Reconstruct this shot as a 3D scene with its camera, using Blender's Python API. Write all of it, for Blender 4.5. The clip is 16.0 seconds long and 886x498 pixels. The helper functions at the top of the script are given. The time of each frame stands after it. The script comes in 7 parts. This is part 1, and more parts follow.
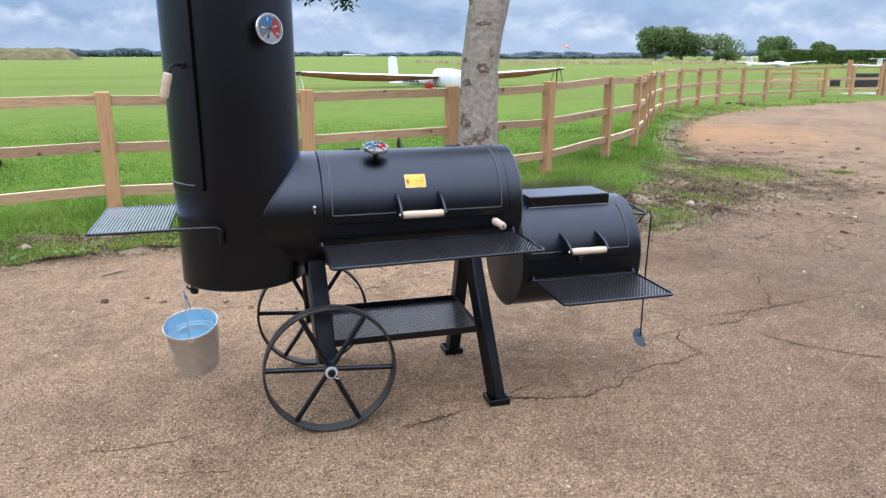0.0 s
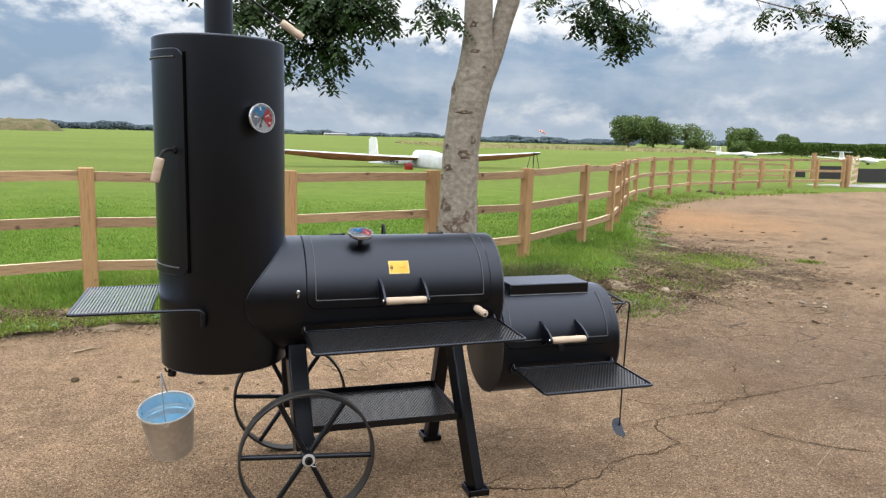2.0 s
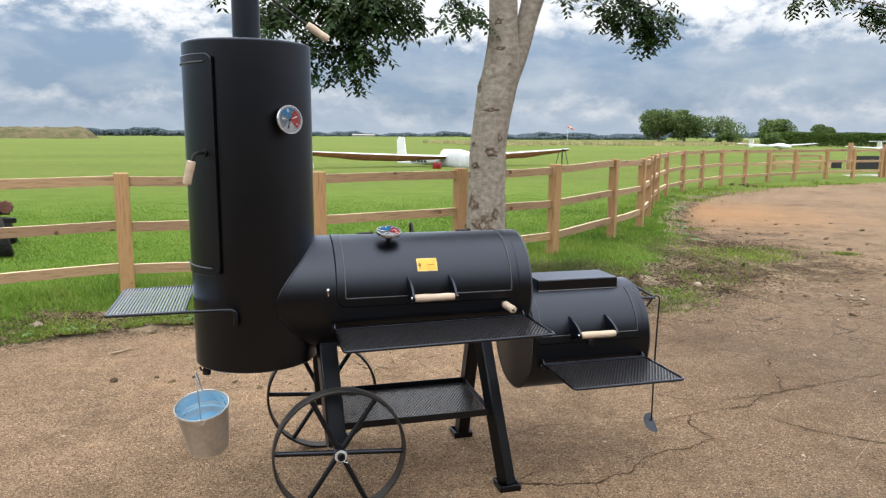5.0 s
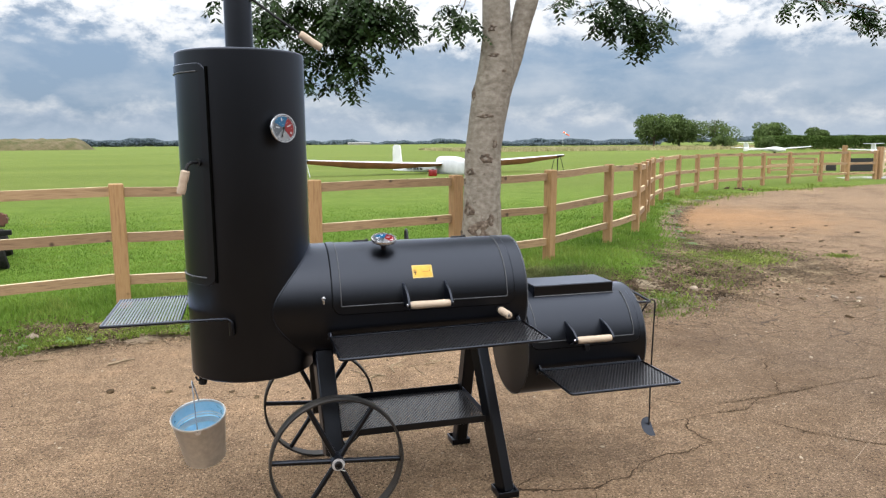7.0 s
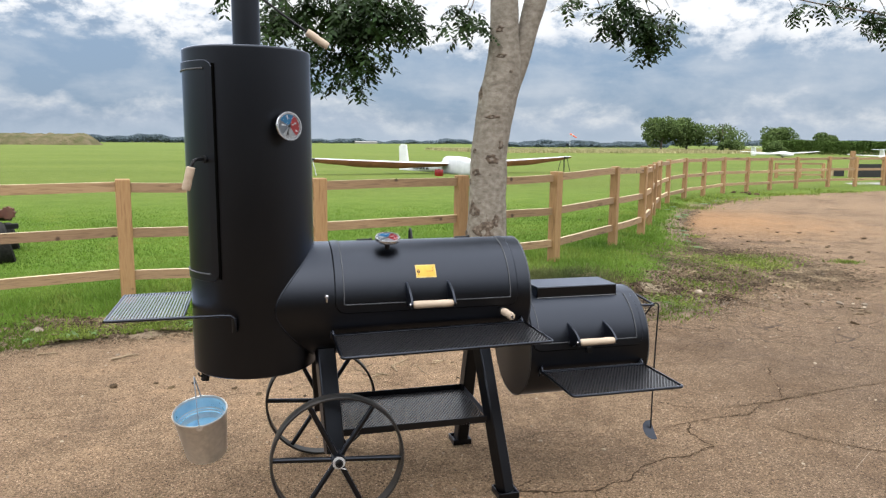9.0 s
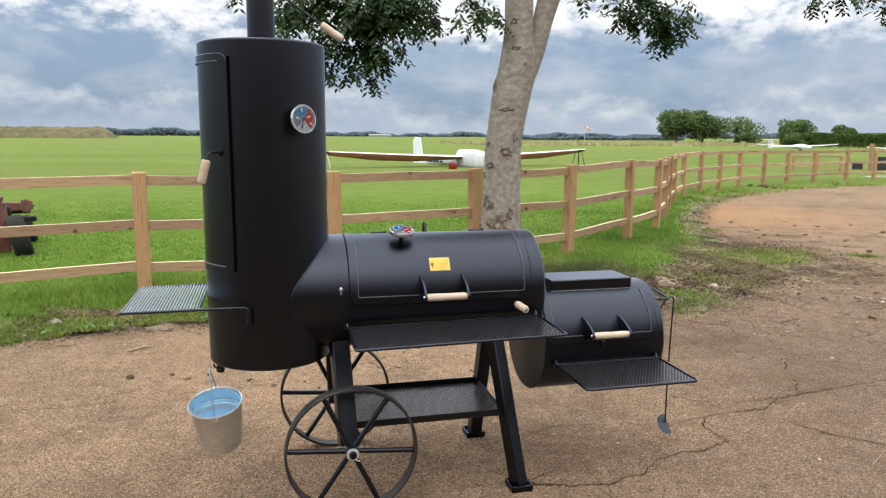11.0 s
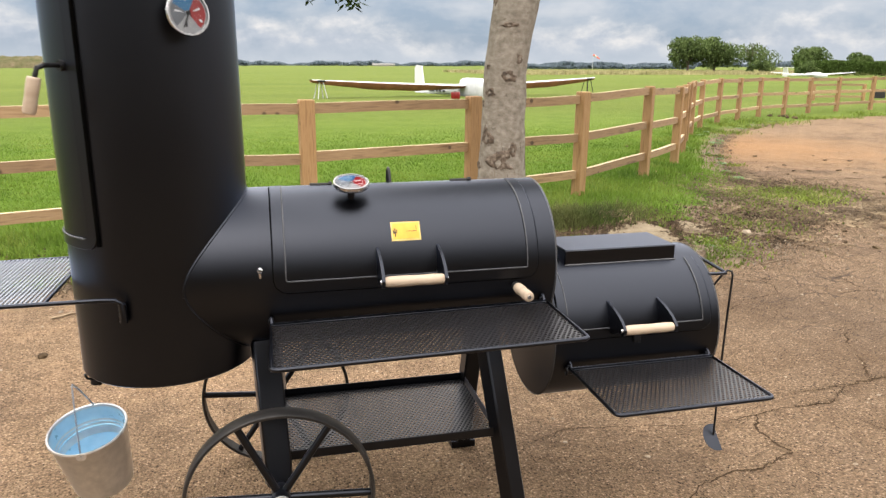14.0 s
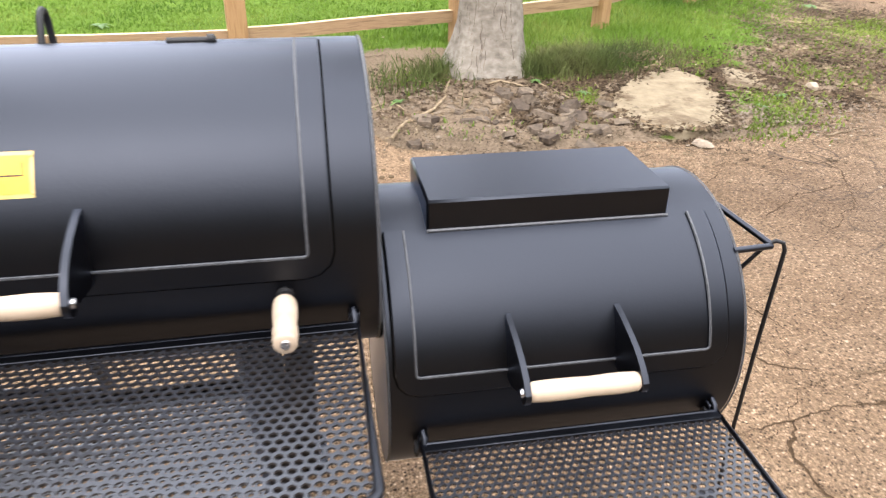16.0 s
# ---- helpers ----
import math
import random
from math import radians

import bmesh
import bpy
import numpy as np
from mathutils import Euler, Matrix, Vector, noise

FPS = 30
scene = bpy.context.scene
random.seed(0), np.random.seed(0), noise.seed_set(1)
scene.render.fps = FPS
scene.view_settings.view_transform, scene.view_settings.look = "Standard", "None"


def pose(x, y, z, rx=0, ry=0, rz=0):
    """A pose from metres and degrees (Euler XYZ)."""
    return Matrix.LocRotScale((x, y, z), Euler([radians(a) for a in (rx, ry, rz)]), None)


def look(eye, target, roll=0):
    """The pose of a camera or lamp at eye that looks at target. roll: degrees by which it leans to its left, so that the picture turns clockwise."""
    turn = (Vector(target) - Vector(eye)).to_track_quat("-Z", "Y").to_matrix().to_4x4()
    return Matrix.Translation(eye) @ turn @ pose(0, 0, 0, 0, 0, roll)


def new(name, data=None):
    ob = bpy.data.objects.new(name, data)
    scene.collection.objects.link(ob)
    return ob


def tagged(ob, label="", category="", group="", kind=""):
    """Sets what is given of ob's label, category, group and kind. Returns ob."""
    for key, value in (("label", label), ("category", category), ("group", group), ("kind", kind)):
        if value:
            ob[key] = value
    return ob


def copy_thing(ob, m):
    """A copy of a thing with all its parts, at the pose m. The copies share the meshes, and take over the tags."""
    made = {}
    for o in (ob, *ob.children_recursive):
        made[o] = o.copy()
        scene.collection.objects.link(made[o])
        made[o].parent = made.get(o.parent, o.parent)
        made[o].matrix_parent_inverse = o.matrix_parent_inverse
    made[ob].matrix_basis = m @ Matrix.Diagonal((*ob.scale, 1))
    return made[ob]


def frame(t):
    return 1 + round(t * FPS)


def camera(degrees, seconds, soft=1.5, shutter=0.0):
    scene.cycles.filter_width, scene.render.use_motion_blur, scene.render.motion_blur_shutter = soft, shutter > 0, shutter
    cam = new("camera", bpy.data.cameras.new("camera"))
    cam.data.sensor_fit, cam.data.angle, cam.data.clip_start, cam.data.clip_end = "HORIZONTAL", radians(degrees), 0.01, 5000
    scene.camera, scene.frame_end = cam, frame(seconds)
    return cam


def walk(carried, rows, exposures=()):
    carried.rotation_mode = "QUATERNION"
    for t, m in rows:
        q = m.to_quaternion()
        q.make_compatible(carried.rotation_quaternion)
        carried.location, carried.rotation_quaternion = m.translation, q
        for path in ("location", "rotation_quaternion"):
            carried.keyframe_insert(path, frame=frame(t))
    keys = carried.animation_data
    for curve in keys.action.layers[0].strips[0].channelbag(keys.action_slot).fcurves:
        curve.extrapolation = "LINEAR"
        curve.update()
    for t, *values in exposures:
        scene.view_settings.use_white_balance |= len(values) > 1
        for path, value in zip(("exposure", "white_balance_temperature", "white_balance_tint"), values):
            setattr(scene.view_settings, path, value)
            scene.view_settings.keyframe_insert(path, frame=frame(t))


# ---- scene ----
cam = camera(63.0, 16.0, 1.3, 0.3)
PATH = [
    (0, (0.198, 0.04, 1.519), (0.647, 1.918, 1.0), 0.0),
    (0.5, (0.18, 0.055, 1.541), (0.67, 1.943, 1.099), 0.9),
    (1, (0.172, 0.042, 1.553), (0.686, 1.938, 1.178), 1.4),
    (1.5, (0.169, 0.023, 1.565), (0.693, 1.925, 1.237), 1.7),
    (2, (0.163, 0.022, 1.561), (0.685, 1.928, 1.254), 1.6),
    (2.5, (0.162, 0.037, 1.556), (0.672, 1.947, 1.249), 1.4),
    (3, (0.169, 0.035, 1.556), (0.66, 1.949, 1.245), 1.3),
    (3.5, (0.165, 0.027, 1.558), (0.638, 1.944, 1.244), 1.3),
    (4, (0.162, 0.017, 1.556), (0.619, 1.938, 1.24), 1.0),
    (6.5, (0.178, -0.006, 1.556), (0.624, 1.921, 1.26), -0.4),
    (7, (0.175, -0.003, 1.554), (0.626, 1.924, 1.262), -0.4),
    (7.5, (0.172, 0.001, 1.554), (0.629, 1.927, 1.265), -0.3),
    (8, (0.176, 0.0, 1.557), (0.634, 1.926, 1.27), -0.1),
    (8.5, (0.178, 0.0, 1.553), (0.631, 1.927, 1.268), 0.1),
    (9, (0.181, -0.004, 1.554), (0.618, 1.926, 1.262), 0.4),
    (9.5, (0.178, -0.008, 1.555), (0.589, 1.926, 1.255), 0.5),
    (9.7, (0.175, -0.011, 1.556), (0.572, 1.925, 1.254), 0.5),
    (12, (0.185, 0.033, 1.54), (0.587, 1.965, 1.213), 0.3),
    (12.5, (0.199, 0.105, 1.526), (0.605, 2.034, 1.183), 0.5),
    (13, (0.298, 0.291, 1.518), (0.693, 2.217, 1.149), 0.5),
    (13.5, (0.428, 0.556, 1.508), (0.805, 2.476, 1.094), 0.3),
    (14, (0.481, 0.905, 1.489), (0.86, 2.806, 0.994), 0.2),
    (14.2, (0.522, 1.028, 1.474), (0.901, 2.916, 0.935), 0.2),
    (14.5, (0.627, 1.209, 1.443), (1.015, 3.075, 0.837), -0.0),
    (14.7, (0.725, 1.335, 1.443), (1.118, 3.184, 0.789), 0.3),
    (15, (0.862, 1.507, 1.428), (1.244, 3.332, 0.702), 0.3),
    (15.2, (0.925, 1.633, 1.413), (1.300, 3.433, 0.626), 0.8),
    (15.5, (1.006, 1.816, 1.384), (1.362, 3.595, 0.541), 0.7),
    (15.7, (1.072, 1.941, 1.398), (1.409, 3.687, 0.483), 1.1),
    (16, (1.212, 2.082, 1.357), (1.462, 3.828, 0.414), 0.7),
]
EXPOSURES = [(0.0, 0.12, 5600, 14), (0.5, 0.06, 5700, 9), (1.0, 0.01, 6020, 10), (1.5, -0.06, 6300, 11), (10.0, -0.06, 6300, 11), (12.5, -0.06, 6380, 12), (13.5, 0.04, 6560, 12), (14.0, 0.17, 6900, 14), (14.5, 0.32, 7800, 26), (15.0, 0.42, 6500, 18), (15.5, 0.57, 6450, 17), (16.0, 0.73, 6400, 15)]
walk(cam, [(t, look(eye, target, roll)) for t, eye, target, roll in PATH], EXPOSURES)


# ---- node helpers ----
def nodes_of(tree):
    tree.nodes.clear()
    return tree.nodes, tree.links


def math_node(tree, op, a, b=None, clamp=False):
    n = tree.nodes.new("ShaderNodeMath")
    n.operation, n.use_clamp = op, clamp
    for slot, value in zip(n.inputs, (a, b)):
        if value is None:
            continue
        if isinstance(value, (int, float)):
            slot.default_value = value
        else:
            tree.links.new(value, slot)
    return n.outputs[0]


def noise_node(tree, vector, scale, detail=4.0, rough=0.55, distortion=0.0):
    n = tree.nodes.new("ShaderNodeTexNoise")
    n.inputs["Scale"].default_value, n.inputs["Detail"].default_value = scale, detail
    n.inputs["Roughness"].default_value, n.inputs["Distortion"].default_value = rough, distortion
    if vector is not None:
        tree.links.new(vector, n.inputs["Vector"])
    return n.outputs["Fac"]


def ramp_node(tree, fac, stops):
    n = tree.nodes.new("ShaderNodeValToRGB")
    while len(n.color_ramp.elements) < len(stops):
        n.color_ramp.elements.new(0.5)
    for el, (at, colour) in zip(n.color_ramp.elements, stops):
        el.position, el.color = at, (*colour, 1.0)
    tree.links.new(fac, n.inputs["Fac"])
    return n.outputs["Color"]


def mix_node(tree, fac, a, b, blend="MIX"):
    n = tree.nodes.new("ShaderNodeMix")
    n.data_type, n.blend_type = "RGBA", blend
    for slot, value in ((n.inputs["Factor"], fac), (n.inputs["A"], a), (n.inputs["B"], b)):
        if isinstance(value, (int, float)):
            slot.default_value = value
        elif isinstance(value, tuple):
            slot.default_value = (*value, 1.0)
        else:
            tree.links.new(value, slot)
    return n.outputs["Result"]


def scaled(tree, vector, sx, sy, sz):
    n = tree.nodes.new("ShaderNodeMapping")
    n.inputs["Scale"].default_value = (sx, sy, sz)
    tree.links.new(vector, n.inputs["Vector"])
    return n.outputs["Vector"]


# ---- sky and sun ----
SUN_HEIGHT, SUN_WAY = 52.0, 200.0  # degrees above the horizon; compass-like angle from +y towards +x
world = bpy.data.worlds.new("cloudy_sky")
scene.world = world
world.use_nodes = True
wt = world.node_tree
wn, wl = nodes_of(wt)
sky = wn.new("ShaderNodeTexSky")
sky.sky_type, sky.sun_disc = "NISHITA", False
sky.sun_elevation, sky.sun_rotation = radians(SUN_HEIGHT), radians(SUN_WAY)
way = wn.new("ShaderNodeTexCoord").outputs["Generated"]
split = wn.new("ShaderNodeSeparateXYZ")
wl.new(way, split.inputs[0])
height = split.outputs["Z"]
# three decks of cloud: a bank of heaps on the horizon, a blue-grey gap with wisps, and a pale sheet overhead
around = scaled(wt, way, 1.0, 1.0, 0.0)
billow = noise_node(wt, scaled(wt, way, 1.0, 1.0, 1.7), 15.0, 9.0, 0.60, 0.1)
soft = noise_node(wt, scaled(wt, way, 1.0, 1.0, 3.4), 4.5, 6.0, 0.55, 0.35)
raised = wn.new("ShaderNodeVectorMath")
raised.operation = "ADD"
wl.new(way, raised.inputs[0])
raised.inputs[1].default_value = (0.0, 0.0, 0.016)
above = noise_node(wt, scaled(wt, raised.outputs[0], 1.0, 1.0, 1.7), 15.0, 9.0, 0.60, 0.1)
puff = math_node(wt, "SUBTRACT", billow, above)  # heaps are lit on their tops and grey below
crest = math_node(wt, "ADD", math_node(wt, "MULTIPLY", noise_node(wt, around, 6.5, 3.0, 0.5), 0.13), -0.012)
inside_bank = math_node(wt, "ADD", math_node(wt, "SUBTRACT", crest, height), math_node(wt, "MULTIPLY", math_node(wt, "SUBTRACT", billow, 0.5), 0.085))
bank_cover = ramp_node(wt, inside_bank, [(0.0, (0, 0, 0)), (0.030, (1, 1, 1))])
bank_light = math_node(wt, "ADD", math_node(wt, "MULTIPLY", inside_bank, -9.0), math_node(wt, "ADD", math_node(wt, "MULTIPLY", billow, 0.9), math_node(wt, "ADD", math_node(wt, "MULTIPLY", soft, 0.6), math_node(wt, "MULTIPLY", puff, 1.3))))
heap = ramp_node(wt, bank_light, [(0.10, (0.43, 0.54, 0.67)), (0.50, (0.58, 0.67, 0.78)), (0.78, (0.82, 0.87, 0.91)), (1.0, (1.02, 1.03, 1.03))])
base_line = math_node(wt, "ADD", math_node(wt, "MULTIPLY", noise_node(wt, around, 3.1, 3.0, 0.5), 0.15), 0.045)
inside_sheet = math_node(wt, "ADD", math_node(wt, "SUBTRACT", height, base_line), math_node(wt, "MULTIPLY", math_node(wt, "SUBTRACT", math_node(wt, "ADD", math_node(wt, "MULTIPLY", billow, 0.5), math_node(wt, "MULTIPLY", soft, 0.5)), 0.5), 0.16))
sheet_cover = ramp_node(wt, inside_sheet, [(0.0, (0, 0, 0)), (0.030, (1, 1, 1))])
sheet_light = math_node(wt, "ADD", math_node(wt, "MULTIPLY", inside_sheet, 3.2), math_node(wt, "ADD", math_node(wt, "MULTIPLY", billow, 0.40), math_node(wt, "ADD", math_node(wt, "MULTIPLY", soft, 0.7), math_node(wt, "ADD", math_node(wt, "MULTIPLY", puff, 1.9), 0.225))))
sheet = ramp_node(wt, sheet_light, [(0.50, (0.35, 0.45, 0.58)), (0.66, (0.52, 0.61, 0.72)), (0.80, (0.85, 0.90, 0.95)), (0.96, (1.10, 1.11, 1.11))])
clear_sky = mix_node(wt, 0.85, mix_node(wt, 1.0, sky.outputs["Color"], (0.10, 0.10, 0.10), "MULTIPLY"), (0.355, 0.485, 0.655))
wisps = ramp_node(wt, math_node(wt, "ADD", math_node(wt, "MULTIPLY", soft, 0.7), math_node(wt, "MULTIPLY", billow, 0.35)), [(0.46, (0, 0, 0)), (0.68, (0.9, 0.9, 0.9))])
skin = mix_node(wt, wisps, clear_sky, (0.70, 0.77, 0.84))
skin = mix_node(wt, sheet_cover, skin, sheet)
skin = mix_node(wt, bank_cover, skin, heap)
haze = ramp_node(wt, height, [(0.0, (0.75, 0.75, 0.75)), (0.030, (0.0, 0.0, 0.0))])
skin = mix_node(wt, haze, skin, (0.66, 0.76, 0.86))
background = wn.new("ShaderNodeBackground")
# like every overcast sky it grows brighter towards the zenith
gain = ramp_node(wt, height, [(0.0, (0.21, 0.21, 0.21)), (0.12, (0.238, 0.238, 0.238)), (0.22, (0.270, 0.270, 0.270)), (0.38, (0.52, 0.52, 0.52)), (0.60, (0.74, 0.74, 0.74)), (0.92, (1.0, 1.0, 1.0))])
wl.new(math_node(wt, "MULTIPLY", gain, 3.86), background.inputs["Strength"])
wl.new(skin, background.inputs["Color"])
wl.new(background.outputs[0], wn.new("ShaderNodeOutputWorld").inputs["Surface"])

sun_data = bpy.data.lights.new("sun", "SUN")
sun_data.energy, sun_data.angle, sun_data.color = 0.8, radians(20), (1.0, 0.95, 0.88)
sun = new("sun", sun_data)
a, h = radians(SUN_WAY), radians(SUN_HEIGHT)
sun.matrix_world = look((math.sin(a) * math.cos(h) * 50, math.cos(a) * math.cos(h) * 50, math.sin(h) * 50), (0, 0, 0))


# ---- materials ----
def material(name, colours, rough=0.6, metal=0.0, scale=30.0, detail=5.0, bump=0.0, bump_scale=None, rough_vary=0.1,
             stretch=(1, 1, 1), stains=None, per_object=0.0, per_island=0.0, translucent=0.0, specular=0.5, sheen_tone=None, knots=None):
    """colours: two or three tones that a noise mixes; stains: (colour, scale, low, high) of a coarser second noise."""
    m = bpy.data.materials.new(name)
    m.use_nodes = True
    tree = m.node_tree
    ns, ls = nodes_of(tree)
    out = ns.new("ShaderNodeOutputMaterial")
    bsdf = ns.new("ShaderNodeBsdfPrincipled")
    place = scaled(tree, ns.new("ShaderNodeTexCoord").outputs["Object"], *stretch)
    if per_object:
        shift = ns.new("ShaderNodeVectorMath")
        shift.operation = "ADD"
        ls.new(place, shift.inputs[0])
        rnd = ns.new("ShaderNodeObjectInfo").outputs["Random"]
        ls.new(math_node(tree, "MULTIPLY", rnd, 37.0), shift.inputs[1])
        place = shift.outputs[0]
    fine = noise_node(tree, place, scale, detail)
    steps = [(0.3 + 0.4 * i / max(1, len(colours) - 1), c) for i, c in enumerate(colours)]
    colour = ramp_node(tree, fine, steps)
    if stains:
        tone, s_scale, low, high = stains
        mask = ramp_node(tree, noise_node(tree, place, s_scale, 5.0, 0.6, 0.3), [(low, (0, 0, 0)), (high, (1, 1, 1))])
        colour = mix_node(tree, mask, colour, tone)
    if knots:
        tone, k_scale, reach = knots
        cells = ns.new("ShaderNodeTexVoronoi")
        cells.inputs["Scale"].default_value = k_scale
        raw_at = ns.new("ShaderNodeVectorMath")
        raw_at.operation = "ADD"
        ls.new(ns.new("ShaderNodeTexCoord").outputs["Object"], raw_at.inputs[0])
        ls.new(math_node(tree, "MULTIPLY", ns.new("ShaderNodeObjectInfo").outputs["Random"], 53.0), raw_at.inputs[1])
        ls.new(raw_at.outputs[0], cells.inputs["Vector"])
        near = math_node(tree, "ADD", cells.outputs["Distance"], math_node(tree, "MULTIPLY", fine, 0.05))
        colour = mix_node(tree, ramp_node(tree, near, [(reach * 0.6, (0.9, 0.9, 0.9)), (reach, (0, 0, 0))]), colour, tone)
    for amount, source in ((per_object, "o"), (per_island, "i")):
        if amount:
            r = ns.new("ShaderNodeObjectInfo").outputs["Random"] if source == "o" else ns.new("ShaderNodeNewGeometry").outputs["Random Per Island"]
            hsv = ns.new("ShaderNodeHueSaturation")
            ls.new(math_node(tree, "ADD", math_node(tree, "MULTIPLY", r, 2 * amount), 1.0 - amount), hsv.inputs["Value"])
            ls.new(math_node(tree, "ADD", math_node(tree, "MULTIPLY", r, 0.03 * amount), 0.5 - 0.015 * amount), hsv.inputs["Hue"])
            ls.new(colour, hsv.inputs["Color"])
            colour = hsv.outputs["Color"]
    ls.new(colour, bsdf.inputs["Base Color"])
    r = math_node(tree, "ADD", math_node(tree, "MULTIPLY", fine, 2 * rough_vary), rough - rough_vary, True)
    ls.new(r, bsdf.inputs["Roughness"])
    bsdf.inputs["Metallic"].default_value = metal
    bsdf.inputs["Specular IOR Level"].default_value = specular
    if sheen_tone:
        bsdf.inputs["Specular Tint"].default_value = (*sheen_tone, 1.0)
    if bump:
        b = ns.new("ShaderNodeBump")
        b.inputs["Distance"].default_value = bump
        ls.new(noise_node(tree, place, bump_scale or scale, 4.0), b.inputs["Height"])
        ls.new(b.outputs[0], bsdf.inputs["Normal"])
    surface = bsdf.outputs[0]
    if translucent:
        tr = ns.new("ShaderNodeBsdfTranslucent")
        ls.new(colour, tr.inputs["Color"])
        mix = ns.new("ShaderNodeMixShader")
        mix.inputs[0].default_value = translucent
        ls.new(surface, mix.inputs[1])
        ls.new(tr.outputs[0], mix.inputs[2])
        surface = mix.outputs[0]
    ls.new(surface, out.inputs["Surface"])
    return m


def stove_paint():
    """Satin black paint: next to no colour of its own, a soft cool gloss and a faint orange-peel grain."""
    m = bpy.data.materials.new("black_stove_paint")
    m.use_nodes = True
    t = m.node_tree
    ns, ls = nodes_of(t)
    at = ns.new("ShaderNodeTexCoord").outputs["Object"]
    dust = noise_node(t, at, 1.6, 6.0, 0.6, 0.2)
    fine = noise_node(t, at, 42.0, 4.0)
    under = ns.new("ShaderNodeBsdfDiffuse")
    ls.new(ramp_node(t, dust, [(0.40, (0.0011, 0.0011, 0.0014)), (0.75, (0.0030, 0.0029, 0.0030))]), under.inputs["Color"])
    gloss = ns.new("ShaderNodeBsdfGlossy")
    gloss.distribution = "BECKMANN"
    gloss.inputs["Color"].default_value = (0.76, 0.83, 1.0, 1.0)
    ls.new(math_node(t, "ADD", math_node(t, "MULTIPLY", fine, 0.03), math_node(t, "ADD", math_node(t, "MULTIPLY", dust, 0.06), 0.37)), gloss.inputs["Roughness"])
    b = ns.new("ShaderNodeBump")
    b.inputs["Distance"].default_value = 0.00012
    ls.new(noise_node(t, at, 260.0, 2.0), b.inputs["Height"])
    ls.new(b.outputs[0], gloss.inputs["Normal"])
    fres = ns.new("ShaderNodeFresnel")
    fres.inputs["IOR"].default_value = 1.47
    mix = ns.new("ShaderNodeMixShader")
    ls.new(fres.outputs[0], mix.inputs[0])
    ls.new(under.outputs[0], mix.inputs[1])
    ls.new(gloss.outputs[0], mix.inputs[2])
    ls.new(mix.outputs[0], ns.new("ShaderNodeOutputMaterial").inputs["Surface"])
    return m


BLACK = stove_paint()
SHEET = material("black_sheet_steel", [(0.006, 0.006, 0.007), (0.012, 0.012, 0.014)], 0.32, 0.0, 90.0, 4.0, specular=0.8, sheen_tone=(0.78, 0.86, 1.0))
WELD = material("welded_edge", [(0.036, 0.038, 0.042), (0.072, 0.075, 0.082)], 0.42, 0.15, 120.0, 4.0, 0.0008, 220.0)
DUSTY = material("dusty_wheel_paint", [(0.008, 0.008, 0.0085), (0.022, 0.020, 0.0185)], 0.50, 0.0, 14.0, 6.0, 0.0002, 120.0, 0.08, stains=((0.040, 0.034, 0.028), 5.0, 0.52, 0.74), specular=0.35)
DARK = material("dark_iron", [(0.005, 0.005, 0.006), (0.010, 0.010, 0.011)], 0.45, 0.0, 60.0, 4.0, 0.0001, 300.0, specular=0.3)
# dull near-black: the shade in door and lid gaps, put into colour
GAP = material("gap_shade", [(0.0012, 0.0012, 0.0012), (0.0030, 0.0028, 0.0026)], 1.0, 0.0, 60.0, specular=0.0)
STEEL = material("bright_steel", [(0.40, 0.40, 0.41), (0.54, 0.54, 0.55)], 0.24, 1.0, 80.0)
WIRE = material("chromed_wire", [(0.24, 0.27, 0.32), (0.35, 0.385, 0.44)], 0.38, 0.8, 80.0)
ZINC = material("galvanised_steel", [(0.60, 0.61, 0.61), (0.76, 0.76, 0.75)], 0.33, 0.8, 45.0, 6.0, 0.0002, 60.0, 0.10, stains=((0.48, 0.49, 0.50), 9.0, 0.50, 0.75))
WASHER = material("bright_zinc_washer", [(0.42, 0.43, 0.44), (0.58, 0.58, 0.58)], 0.55, 0.4, 60.0)
# light blue tone for the inner face of the bucket
BLUE_INSIDE = material("blue_inside", [(0.30, 0.54, 0.70), (0.46, 0.68, 0.82)], 0.3, 0.35, 18.0, 5.0)
BEECH = material("pale_beech", [(0.33, 0.250, 0.178), (0.44, 0.350, 0.260)], 0.55, 0.0, 26.0, 6.0, 0.0004, 60.0, 0.06, (0.25, 1, 1), per_object=0.08)
YELLOW = material("yellow_plate", [(0.51, 0.268, 0.022), (0.59, 0.332, 0.036)], 0.5, 0.2, 40.0)
BRASS = material("pale_brass_rim", [(0.40, 0.28, 0.075), (0.50, 0.37, 0.13)], 0.35, 0.4, 40.0)
FACE = material("pale_dial", [(0.17, 0.18, 0.195), (0.23, 0.24, 0.25)], 0.2, 0.0, 40.0)
GREY_FACE = material("grey_dial", [(0.06, 0.07, 0.08), (0.09, 0.10, 0.115)], 0.2, 0.0, 40.0)
RED = material("red_enamel", [(0.145, 0.006, 0.006), (0.19, 0.010, 0.009)], 0.2, 0.0, 30.0)
BLUE = material("blue_enamel", [(0.005, 0.068, 0.155), (0.010, 0.095, 0.20)], 0.2, 0.0, 30.0)
POST = material("treated_post_timber", [(0.215, 0.116, 0.047), (0.315, 0.186, 0.084), (0.26, 0.146, 0.062)], 0.75, 0.0, 9.0, 7.0, 0.004, 18.0, 0.08, (5, 5, 0.5),
                stains=((0.20, 0.105, 0.045), 3.0, 0.55, 0.75), per_object=0.14, knots=((0.10, 0.05, 0.022), 4.5, 0.13))
